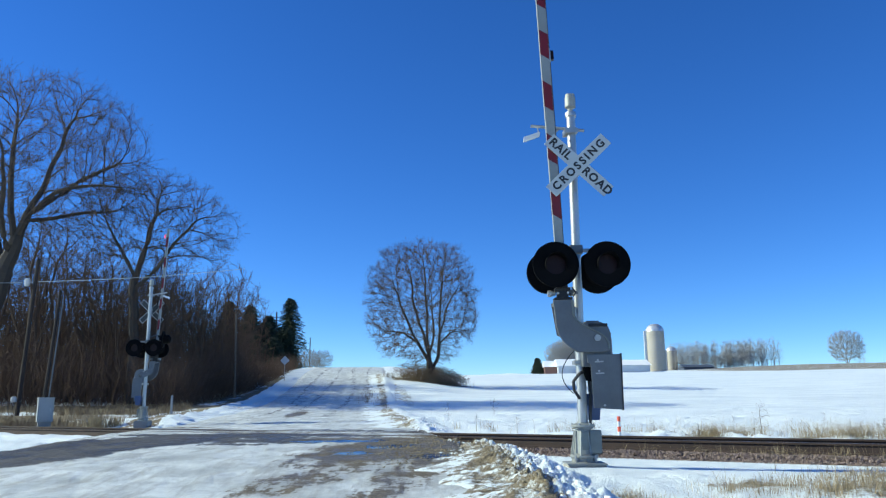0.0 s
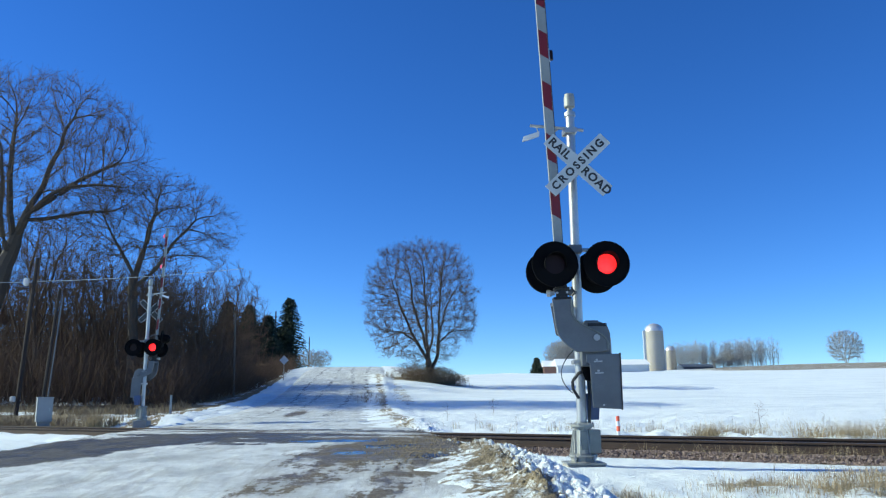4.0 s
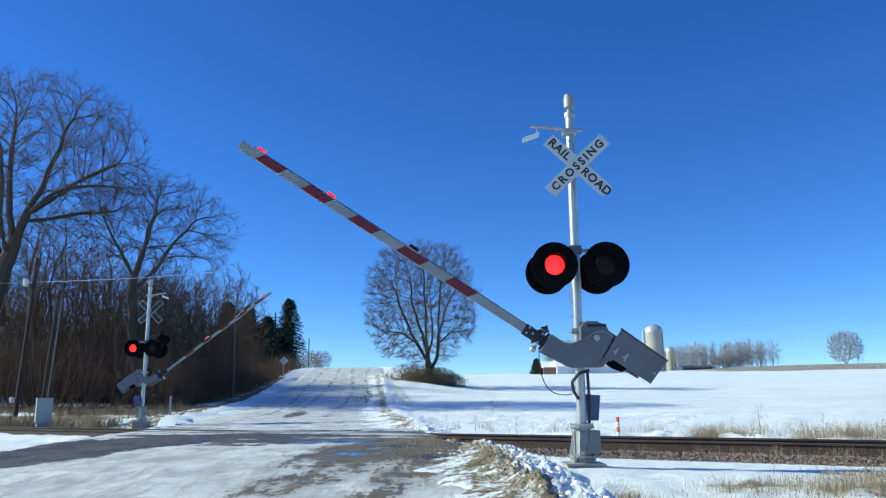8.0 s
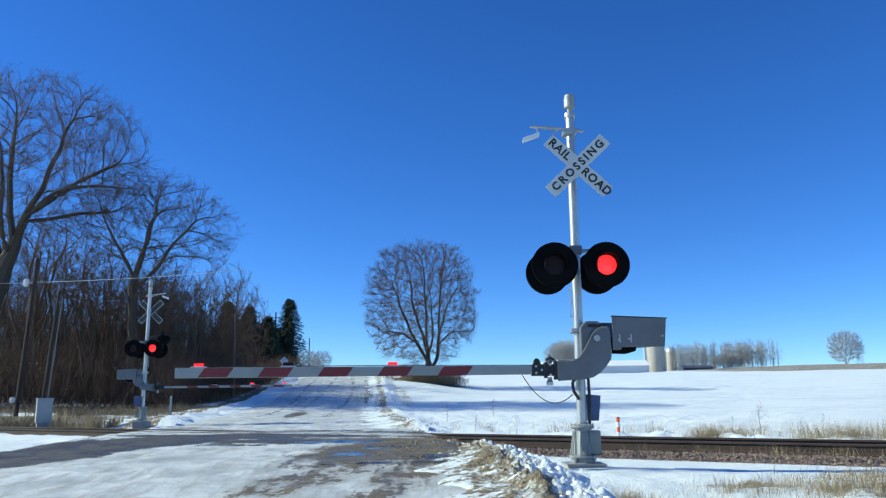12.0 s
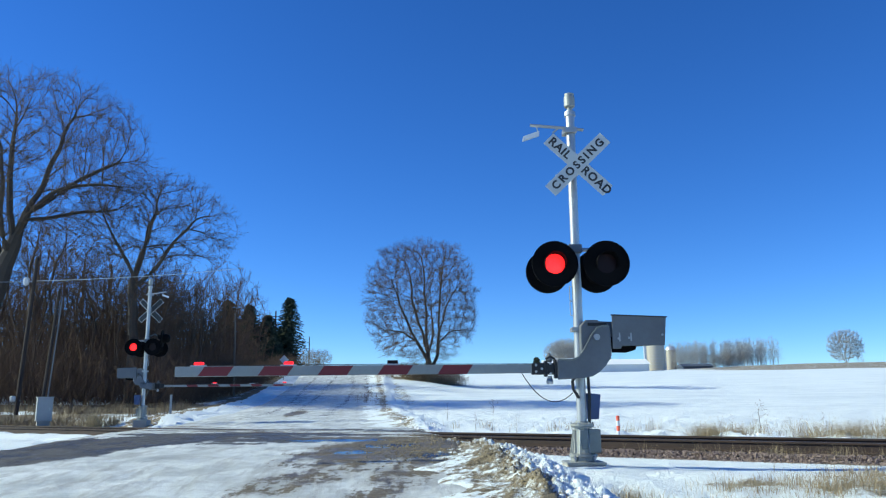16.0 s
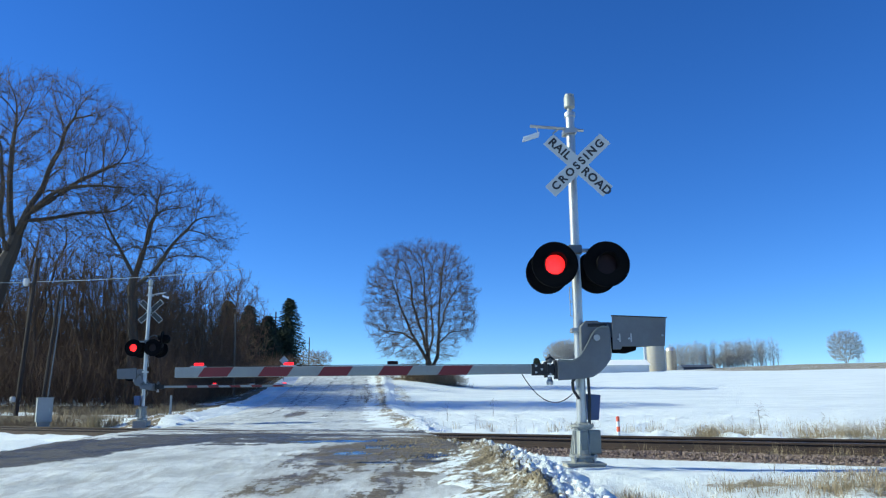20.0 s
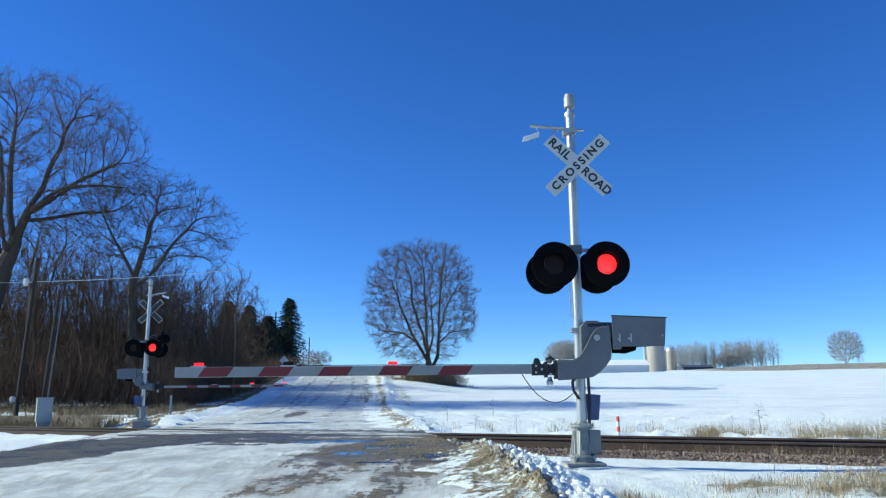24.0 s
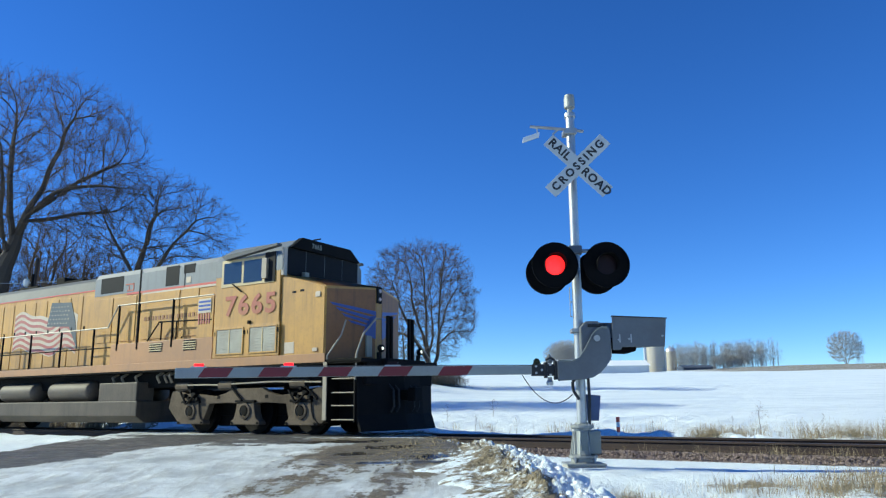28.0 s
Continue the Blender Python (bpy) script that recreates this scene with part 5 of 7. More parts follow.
def grass_patch(spots, name, label, seed, material="straw"):
    """Dry grass blades round spots: x, y, half sizes, count, height."""
    rnd = random.Random(seed)
    v, f = [], []
    for cx, cy, a, b, turn, count, height in spots:
        c, s = math.cos(radians(turn)), math.sin(radians(turn))
        u0, w0 = 0.0, 0.0
        for _ in range(int(count * (1.9 if 14 <= cy < 23 else 1))):
            if rnd.random() < 0.75:
                if _ % 9 == 0 or _ < 2:
                    u0, w0 = rnd.gauss(0, 0.5) * a, rnd.gauss(0, 0.5) * b
                u, w = u0 + rnd.gauss(0, 0.08), w0 + rnd.gauss(0, 0.08)
            else:
                u, w = rnd.gauss(0, 0.5) * a, rnd.gauss(0, 0.5) * b
            x, y = cx + u * c - w * s, cy + u * s + w * c
            h = height * rnd.uniform(0.35, 1.15)
            wd = rnd.uniform(0.0012, 0.003) * (1.2 if cy < 14 else (1.3 if cy < 22 else 3.5))
            ang, bend = rnd.uniform(0, 6.28), rnd.uniform(0.05, 0.95) * h
            p = Vector((x, y, lay(x, y) - 0.03))
            side = Vector((math.cos(ang), math.sin(ang), 0)) * wd
            out = Vector((-math.sin(ang), math.cos(ang), 0))
            q, e = p + Vector((0, 0, h * 0.6)) + out * bend * 0.35, p + Vector((0, 0, h)) + out * bend
            n = len(v)
            v += [p - side, p + side, q - side * 0.7, q + side * 0.7, e]
            f += [(n, n + 1, n + 3, n + 2), (n + 2, n + 3, n + 4)]
    me = bpy.data.meshes.new(name)
    me.from_pydata(v, [], f)
    tagged(placed(name, me, material), label, "dry grass", kind="stuff")


def snow_bank(name, label, path, width, height, step, seed, dirt, crumbs=0):
    """A thrown-up bank of broken snow and soil along a path: a rough strip with sharp lumps."""
    rnd = random.Random(seed)
    ys = np.arange(path[0][1], path[-1][1], step)
    mid = np.interp(ys, [q[1] for q in path], [q[0] for q in path])
    us = np.arange(-1, 1.0001, step / width)
    U, Y = np.meshgrid(us, ys)
    X = mid[:, None] + U * width * np.where(U < 0, 1.0, 0.6) * (1 + 0.16 * np.sin(Y * 2.3 + seed) + 0.10 * np.sin(Y * 5.9))
    inroad = np.abs(X - road_mid(Y)) < 4.3
    base = np.where(inroad, np.minimum(road_z(X, Y), ground_z(X, Y) + 0.10), ground_z(X, Y))
    shape = np.where(U < 0, 0.30 * np.maximum(np.cos(U * math.pi / 2), 0) ** 0.6 + 0.70 * np.exp(-(U / 0.30) ** 2), np.maximum(np.cos(np.clip(U, -1, 1) * math.pi / 2), 0) ** 1.2)
    ends = smoothstep(ys[0], ys[0] + 1.2, Y) * smoothstep(ys[-1], ys[-1] - 1.5, Y)
    lumps, cell = np.zeros_like(X), max(step, 0.045)
    weight = np.zeros_like(X)
    off = Vector((seed * 7.3, 0, 0))
    for i in range(X.shape[0]):
        for j in range(X.shape[1]):
            q = Vector((X[i, j], Y[i, j], 0)) + off
            d = noise.voronoi(q * (0.30 / cell), distance_metric="DISTANCE")[0]
            e = noise.voronoi(q * (0.11 / cell), distance_metric="DISTANCE")[0]
            lumps[i, j] = 0.5 * noise.fractal(q * (0.05 / cell), 1.0, 2.0, 4) + 0.55 * (0.55 - d[0]) + 0.8 * (0.5 - e[0]) + 0.22 * noise.fractal(q * (0.5 / cell), 0.6, 2.0, 3)
            weight[i, j] = 0.5 + 0.4 * noise.fractal(q * (0.07 / cell) + Vector((5, 5, 5)), 0.8, 2.0, 4) + 0.35 * noise.fractal(q * (0.32 / cell), 0.7, 2.0, 3)
    Z = base - 0.06 * np.abs(U) ** 6 + 0.02 * (dirt > 0.6) * smoothstep(0.98, 0.7, np.abs(U) + 0.35 * (lumps - 0.3)) + (shape * (0.55 + 0.75 * lumps) * height + 0.02 * shape) * ends
    me = sheet(name, X, Y, Z, dict(bare=np.clip(dirt * (0.10 + 1.1 * weight) + 0.30 * (lumps < 0.1) * dirt + 0.8 * dirt * np.exp(-((U + 0.24) / 0.17) ** 2) - 0.9 * dirt * smoothstep(-0.05, 0.12, U), 0, 0.66 if dirt < 0.7 else 0.85)))
    tagged(placed(name, me, "ground"), label, "snow bank", kind="structure")
    if not crumbs:
        return
    v, f = [], []
    for _ in range(crumbs):
        i, u = rnd.randrange(len(ys)), rnd.gauss(0.25, 0.3)
        x, y = mid[i] + u * width * (1 if u < 0 else 0.6), ys[i] + rnd.uniform(-step, step)
        j = int(np.clip((u + 1) / (step / width), 0, len(us) - 1))
        z = Z[i, j] if abs(u) < 1 else float(max(road_z(x, y), -9) if abs(x - float(road_mid(y))) < 4.2 else ground_z(x, y))
        r = rnd.uniform(0.008, 0.022)
        q = Euler((rnd.uniform(0, 6), rnd.uniform(0, 6), rnd.uniform(0, 6))).to_matrix()
        n = len(v)
        v += [Vector((x, y, z)) + q @ Vector((p.x * rnd.uniform(0.5, 1.3), p.y * rnd.uniform(0.5, 1.2), p.z * rnd.uniform(0.4, 1))) * r for p in LUMP[0]]
        f += [tuple(n + k for k in t3) for t3 in LUMP[1]]
    me = bpy.data.meshes.new("snow_crumbs")
    me.from_pydata(v, [], f)
    tagged(placed("snow_crumbs", me, "lump"), "loose crumbs of frozen snow", "snow", kind="stuff")
    # flattened old grass on the soil side
    v, f = [], []
    for _ in range(crumbs * 14):
        i, u = rnd.randrange(len(ys)), rnd.gauss(-0.15, 0.2)
        if abs(u) > 0.95:
            continue
        j = int((u + 1) / (step / width))
        if weight[i, j] < 0.42:
            continue
        a, h = rnd.uniform(0, 6.28), rnd.uniform(0.04, 0.16)
        p = Vector((mid[i] + u * width * (1 if u < 0 else 0.6), ys[i], Z[i, j] - 0.01))
        q = p + Vector((math.cos(a) * h * 0.8, math.sin(a) * h * 0.8, h * rnd.uniform(0.1, 0.8)))
        side = Vector((-math.sin(a), math.cos(a), 0)) * rnd.uniform(0.0015, 0.004)
        n = len(v)
        v += [p - side, p + side, q]
        f.append((n, n + 1, n + 2))
    me = bpy.data.meshes.new("dry_grass")
    me.from_pydata(v, [], f)
    tagged(placed("dry_grass", me, "straw"), "flattened dry grass on the broken bank", "dry grass", kind="stuff")


def ico_lump():
    bm = bmesh.new()
    bmesh.ops.create_icosphere(bm, subdivisions=1, radius=1)
    out = [v.co.copy() for v in bm.verts], [tuple(v.index for v in fc.verts) for fc in bm.faces]
    bm.free()
    return out


LUMP = ico_lump()
build_poles()
build_farm()
grass_patch([(9.5, 12.0, 5, 0.5, -28, 500, 0.16), (2.6, 7.5, 1.6, 0.35, 0, 420, 0.22), (5.1, 8.6, 1.3, 0.4, -8, 4200, 0.15), (5.0, 9.2, 0.9, 0.3, -6, 1500, 0.16), (5.9, 9.6, 1.2, 0.35, -10, 1200, 0.18), (1.9, 8.2, 0.35, 0.2, 0, 320, 0.16), (7, 9.2, 2.4, 0.6, -8, 1500, 0.22), (3.7, 9.0, 0.8, 0.3, 0, 500, 0.15), (5.6, 12.3, 2.5, 0.3, -30, 700, 0.3),
             (5.9, 17.3, 0.5, 0.4, -32, 700, 0.45), (6.6, 17.6, 0.7, 0.4, -32, 400, 0.4), (8.3, 16.0, 1.1, 0.5, -32, 1100, 0.5), (9.6, 15.6, 0.7, 0.4, -32, 700, 0.5), (11.0, 14.6, 1.2, 0.5, -32, 900, 0.5), (5.6, 19.8, 3.0, 0.5, -32, 200, 0.28), (1.6, 22.5, 4, 0.8, -32, 70, 0.3),
             (9.5, 18.2, 7, 0.7, -32, 500, 0.45), (5.6, 7.6, 1.2, 0.3, 0, 900, 0.2)], "dry_grass", "dry straw-coloured grass sticking out of the snow", 2)
grass_patch([(-15.6, 30, 2.6, 0.7, -15, 800, 0.45), (-18, 32, 4, 1.2, -20, 1500, 0.5), (-13.6, 36, 0.7, 2.5, 6, 300, 0.4), (-14.6, 41, 0.9, 4, 8, 700, 0.5), (-22, 34, 5, 2, -20, 1200, 0.5), (-24, 41, 8, 2, -5, 1800, 0.7), (-17, 39, 2.5, 3, 10, 900, 0.6),
             (-2, 75, 3.5, 1.5, 0, 1600, 0.9), (-5.5, 56, 0.7, 9, 6, 400, 0.4)], "dry_grass", "dull brown dry grass along the wood's edge", 6, "dullstraw")
grass_patch([(-13.2, 29.2, 0.35, 0.25, 0, 420, 0.75), (-12.7, 29.6, 0.4, 0.25, 0, 200, 0.5)], "dry_grass", "pale tuft of dry grass near the signal", 16)
snow_bank("snow_bank", "broken snow bank with frozen soil beside the road", [(1.25, 6.4), (1.0, 9.0), (0.85, 12.0), (0.65, 14.4), (0.35, 15.4), (-0.5, 16.4)], 1.25, 0.27, 0.03, 4, 0.62, 300)
snow_bank("snow_bank", "low ragged snow ridge along the far road edge", [(-0.1, 17.4), (-0.8, 24.0), (-2.3, 36), (-4.0, 54), (-6.5, 80)], 1.7, 0.20, 0.10, 5, 0.42)
snow_bank("snow_bank", "low ragged snow ridge before the wood", [(-9.8, 24.8), (-10.9, 30.0), (-12.2, 38), (-13.8, 52), (-16.0, 78)], 1.7, 0.17, 0.10, 7, 0.92)


def surface_z(names):
    """Height over the plan of the topmost of the named sheets."""
    trees = [BVHTree.FromPolygons([v.co.copy() for v in ob.data.vertices], [p.vertices[:] for p in ob.data.polygons]) for ob in bpy.data.objects if ob.name.split(".")[0] in names]

    def height(x, y):
        hits = [t.ray_cast(Vector((x, y, 8.0)), Vector((0, 0, -1)))[0] for t in trees]
        return max((h.z for h in hits if h), default=0.0)
    return height


def chunks(name, label, category, material, spots, sizes, seed, over, sink=0.0):
    """Broken lumps strewn along lines: (x0, y0, x1, y1, half-width, count)."""
    rnd = random.Random(seed)
    v, f = [], []
    for x0, y0, x1, y1, half, count in spots:
        for _ in range(count):
            u = rnd.random()
            x, y = x0 + (x1 - x0) * u + rnd.gauss(0, half), y0 + (y1 - y0) * u + rnd.gauss(0, half)
            r = sizes[0] + (sizes[1] - sizes[0]) * rnd.random() ** 2.5
            q = Euler((rnd.uniform(0, 6), rnd.uniform(0, 6), rnd.uniform(0, 6))).to_matrix()
            k = Vector((rnd.uniform(0.7, 1.4), rnd.uniform(0.6, 1.1), rnd.uniform(0.5, 0.9)))
            c, n = Vector((x, y, over(x, y) - r * sink)), len(v)
            v += [c + q @ Vector((p.x * k.x, p.y * k.y, p.z * k.z)) * r * rnd.uniform(0.72, 1.15) for p in LUMP[0]]
            f += [tuple(n + i for i in t) for t in LUMP[1]]
    me = bpy.data.meshes.new(name)
    me.from_pydata(v, [], f)
    me.shade_smooth()
    tagged(placed(name, me, material), label, category, kind="stuff")


top = surface_z(("ground", "road", "snow_bank"))
chunks("snow_chunks", "broken chunks of hard ploughed snow along the bank", "snow", "lump",
       [(1.35, 7.2, 1.2, 11.5, 0.16, 230), (1.1, 11.5, 0.85, 15.5, 0.17, 150), (0.2, 17.8, -0.9, 24.0, 0.30, 300), (-1.0, 24, -3.0, 42, 0.5, 300), (-10.6, 25.5, -12.6, 38.0, 0.6, 420), (-9.5, 22.5, -14.5, 26.2, 0.5, 260), (6.0, 16.6, 11.5, 13.2, 0.35, 260)],
       (0.012, 0.075), 61, top, 0.3)
chunks("soil_clods", "frozen brown clods of soil on the road edge", "soil", "clod",
       [(0.90, 7.5, 0.72, 12.0, 0.10, 900), (0.7, 12.0, 0.5, 15.5, 0.14, 500), (-0.4, 10.6, -0.6, 15.0, 0.40, 1500), (0.3, 15.2, -0.8, 16.8, 0.4, 500), (0.0, 17.6, -0.7, 20.5, 0.25, 220), (-10.9, 28, -12.6, 38, 0.5, 160)],
       (0.006, 0.024), 62, top)
# ---- locomotive: x forward, y across, z over the rail ----
M["yellow"] = worn("faded_yellow_paint", (0.52, 0.28, 0.058), (0.20, 0.11, 0.048), 0.5, 0, 2.4, 0.55, 0.05, 0.55)
# shade of the unlit nose front mixed in with grime; letter bars share it
M["grimy"] = worn("shaded_grimy_yellow_paint", (0.30, 0.125, 0.034), (0.115, 0.055, 0.026), 0.55, 0, 2.4, 0.7, 0.05, 0.6)
M["sill"] = worn("dusty_yellow_sill", (0.40, 0.20, 0.08), (0.24, 0.14, 0.08), 0.6, 0, 2.4, 0.7, 0.05, 0.4)
M["grey"] = worn("faded_grey_paint", (0.19, 0.205, 0.205), (0.12, 0.118, 0.11), 0.5, 0, 2.4, 0.5, 0.05, 0.4)
M["stripe"] = worn("faded_red_paint", (0.50, 0.07, 0.05), (0.42, 0.16, 0.10), 0.5, 0, 3, 0.5, 0.02)
M["flagred"] = worn("bleached_red_paint", (0.36, 0.09, 0.075), (0.36, 0.20, 0.13), 0.5, 0, 3, 0.6, 0.02)
M["flagwhite"] = worn("bleached_white_paint", (0.50, 0.43, 0.33), (0.40, 0.28, 0.15), 0.5, 0, 3, 0.6, 0.02)
M["flagblue"] = worn("bleached_blue_paint", (0.045, 0.062, 0.072), (0.13, 0.125, 0.10), 0.5, 0, 3, 0.6, 0.02)
M["wingblue"] = worn("blue_paint", (0.03, 0.07, 0.30), (0.08, 0.09, 0.16), 0.45, 0, 4, 0.4, 0.02)
M["cream"] = worn("cream_paint", (0.50, 0.39, 0.20), (0.32, 0.23, 0.12), 0.5, 0, 5, 0.4, 0.05)
M["grille"] = worn("dull_aluminium_grille", (0.31, 0.295, 0.24), (0.17, 0.155, 0.125), 0.55, 0.3, 12, 0.6)
M["soot"] = worn("sooty_black", (0.005, 0.005, 0.005), (0.016, 0.013, 0.011), 0.8, 0, 4, 0.6, spec=0.12)
M["dustframe"] = worn("dusty_truck_casting", (0.155, 0.122, 0.088), (0.035, 0.029, 0.023), 0.9, 0, 5, 0.8, 0.3, spec=0.12)
M["fadedred"] = worn("faded_red_figures", (0.34, 0.075, 0.05), (0.36, 0.16, 0.06), 0.55, 0, 4, 0.75, 0.02)
M["tank"] = worn("dusty_tank_steel", (0.105, 0.083, 0.062), (0.034, 0.028, 0.023), 0.6, 0.0, 3, 0.6, 0.1, 0.5, spec=0.3)
M["silver"] = worn("pale_handrail_paint", (0.34, 0.29, 0.21), (0.22, 0.17, 0.12), 0.5, 0, 8, 0.4)
M["darkroof"] = worn("sooty_grey_roof", (0.085, 0.09, 0.095), (0.04, 0.04, 0.04), 0.7, 0, 2, 0.6)
M["bay"] = worn("dark_opening", (0.010, 0.010, 0.011), (0.015, 0.015, 0.016), 0.6, 0, 4, 0.4, spec=0.12)


def window_glass():
    k = Nodes("dark_cab_glass")
    k.bump(k.noise(2.0, 2), 0.05, 0.01)
    k.b.inputs["Specular IOR Level"].default_value = 0.8
    return k.done(k.mix(k.noise(1.5, 3), (0.015, 0.022, 0.035), (0.03, 0.042, 0.06)), 0.08)


M["cabglass"] = window_glass()
M["lampglass"] = worn("pale_lamp_glass", (0.55, 0.45, 0.42), (0.35, 0.25, 0.22), 0.15, 0, 9, 0.3, 0.02)
loco = thing("locomotive", "yellow and grey six-axle freight diesel locomotive, dusty and faded", "locomotive")
wheels = []


def hull(outline, x0, x1, bevel=0.0):
    """A body along x with the cross-section outline (y, z)."""
    bm = extruded(outline, x0, x1)
    if bevel:
        bmesh.ops.bevel(bm, geom=bm.edges[:], offset=bevel, segments=2, affect="EDGES", profile=0.6)
    return bm


def panel(name, x0, x1, z0, z1, y, material, parent, thick=0.012, label="", bevel=0.004):
    """A flat plate on the near side (y < 0) or far side."""
    s = -1 if y < 0 else 1
    a, b = sorted((y - s * 0.01, y + s * thick))
    return part(name, boxes((x0, x1, a, b, z0, z1), bevel=bevel), material, parent, label)


def wave_band(x0, x1, z, h, y, bend):
    """A wavy painted band on the hood side."""
    bm = bmesh.new()
    n = 18
    rows = []
    for i in range(n + 1):
        u = i / n
        x = x0 + (x1 - x0) * u
        dz = bend * (math.sin(u * 9.0) + 0.6 * math.sin(u * 17.0)) - 0.16 * u
        rows.append([bm.verts.new((x, yy, zz + dz)) for yy, zz in ((y, z - h / 2), (y, z + h / 2), (y + 0.012, z + h / 2), (y + 0.012, z - h / 2))])
    for a, b in zip(rows, rows[1:]):
        for k in range(4):
            bm.faces.new((a[k], a[(k + 1) % 4], b[(k + 1) % 4], b[k]))
    bm.faces.new(rows[0][::-1])
    bm.faces.new(rows[-1])
    bmesh.ops.recalc_face_normals(bm, faces=bm.faces[:])
    return bm


def build_loco():
    L = loco
    # deck and frame
    deck = part("deck", boxes((-20.3, 1.55, -1.52, 1.52, 1.56, 1.62), bevel=0.01), "soot", L, "walkway deck")
    for y in (-1, 1):
        part("side_sill", boxes((-20.2, 0.60, min(y * 1.50, y * 1.535), max(y * 1.50, y * 1.535), 1.60, 1.80), bevel=0.008), "sill", L, "dusty yellow side sill")
    part("underframe", boxes((-20.2, 1.2, -1.1, 1.1, 1.16, 1.56), bevel=0.02), "soot", L, "black underframe")
    # main hood behind the wide body
    o = [(-1.12, 1.60), (1.12, 1.60), (1.12, 4.05), (0.95, 4.36), (0.75, 4.50), (-0.75, 4.50), (-0.95, 4.36), (-1.12, 4.05)]
    hood = part("long_hood", hull(o, -19.3, -8.45, 0.015), "yellow", L, "faded yellow engine hood")
    og = [(-1.126, 4.06), (1.126, 4.06), (0.956, 4.37), (0.753, 4.507), (-0.753, 4.507), (-0.956, 4.37)]
    part("hood_roof", hull(og, -19.29, -8.44), "darkroof", hood, "grey upper hood")
    part("red_line", hull([(-1.132, 4.03), (1.132, 4.03), (1.132, 4.065), (-1.132, 4.065)], -19.28, -8.44), "stripe", hood)
    for i in range(17):
        x = -8.62 - i * 0.62
        for y in (-1.12, 1.12):
            panel("hood_door", x - 0.57, x - 0.03, 1.86, 3.92, y, "yellow", hood, 0.014)
            panel("door_latch", x - 0.50, x - 0.44, 2.9, 3.02, y * 1.014, "soot", hood, 0.012)
    for x in (-10.4, -12.9, -15.4):
        part("exhaust_cover", boxes((x - 0.9, x + 0.2, -0.6, 0.6, 4.49, 4.62), bevel=0.03), "soot", hood)
    part("exhaust_stack", boxes((-12.2, -11.7, -0.3, 0.3, 4.49, 4.85), bevel=0.04), "soot", hood)
    part("horn", rod([(-13.6, -0.3, 4.5), (-13.6, -0.3, 5.15)], 0.05, 8), "soot", hood, "dark vertical fitting on the roof")
    # flared radiator end
    part("radiator_wing", hull([(-1.2, 3.1), (1.2, 3.1), (1.55, 3.6), (1.55, 4.55), (-1.55, 4.55), (-1.55, 3.6)], -20.0, -16.2, 0.03), "grey", L, "overhanging radiator housing")
    panel("radiator_grille", -19.8, -16.4, 3.65, 4.45, -1.55, "bay", L, 0.012)
    panel("radiator_grille", -19.8, -16.4, 3.65, 4.45, 1.55, "bay", L, 0.012)
    # wide body behind the cab
    o = [(-1.32, 1.60), (1.32, 1.60), (1.32, 4.30), (1.22, 4.44), (-1.22, 4.44), (-1.32, 4.30)]
    mid = part("equipment_hood", hull(o, -8.40, -3.10, 0.015), "yellow", L, "yellow equipment compartment behind the cab")
    og = [(-1.326, 3.80), (1.326, 3.80), (1.326, 4.305), (1.225, 4.447), (-1.225, 4.447), (-1.326, 4.305)]
    part("compartment_roof", hull(og, -8.405, -3.06), "grey", mid, "grey upper compartment")
    part("red_line", hull([(-1.333, 3.745), (1.333, 3.745), (1.333, 3.80), (-1.333, 3.80)], -6.9, -3.06), "stripe", mid)
    part("red_outline", boxes((-6.98, -6.62, -1.334, -1.32, 4.02, 4.06), (-6.64, -6.60, -1.334, -1.32, 3.86, 4.06), (-6.9, -6.62, -1.334, -1.32, 3.84, 3.88), (-6.84, -6.80, -1.334, -1.32, 3.88, 4.0)), "fadedred", mid)
    part("white_line", boxes((-6.2, -3.06, -1.336, -1.32, 3.69, 3.742)), "flagwhite", mid)
    for y in (-1.326, 1.326):
        panel("intake_window", -8.12, -7.08, 3.86, 4.31, y, "bay", mid, 0.006, "dark intake opening")
        panel("upper_window", -5.26, -4.72, 3.84, 4.37, y, "bay", mid, 0.006, "dark equipment opening")
        panel("upper_window", -4.54, -4.10, 4.12, 4.36, y, "bay", mid, 0.006, "dark equipment opening")
        for x0, x1 in ((-8.3, -7.5), (-7.45, -6.45), (-6.15, -4.65), (-4.5, -3.9)):
            panel("side_door", x0, x1, 2.45, 3.70, y * 0.996, "yellow", mid, 0.016)
        panel("seam", -6.36, -6.30, 1.85, 4.42, y, "soot", mid, 0.010)
        panel("seam", -4.50, -4.47, 2.4, 4.35, y, "soot", mid, 0.008)
        s = -1 if y < 0 else 1
        part("raised_walkway", boxes((-7.2, -3.10, min(s * 1.3, s * 1.50), max(s * 1.3, s * 1.50), 1.62, 2.36), bevel=0.012), "sill", mid, "dusty yellow walkway box")
        for x0, x1, z0, z1 in ((-5.52, -5.02, 2.09, 2.34), (-4.17, -3.70, 2.08, 2.36)):
            vent = panel("louvre", x0, x1, z0 - 0.02, z1 - 0.03, s * 1.50, "bay", mid, 0.006, "louvred vent")
            for i in range(4):
                z = z0 + 0.01 + i * 0.058
                panel("slat", x0 - 0.01, x1 + 0.01, z, z + 0.026, s * 1.506, "cream", vent, 0.014, "", 0.002)
    for i in range(16):
        x = -6.05 + i * 0.15
        if i == 8:
            continue
        panel("faded_letter_bar", x, x + 0.09, 2.95, 3.06, -1.342, "grimy", mid, 0.004, "", 0)
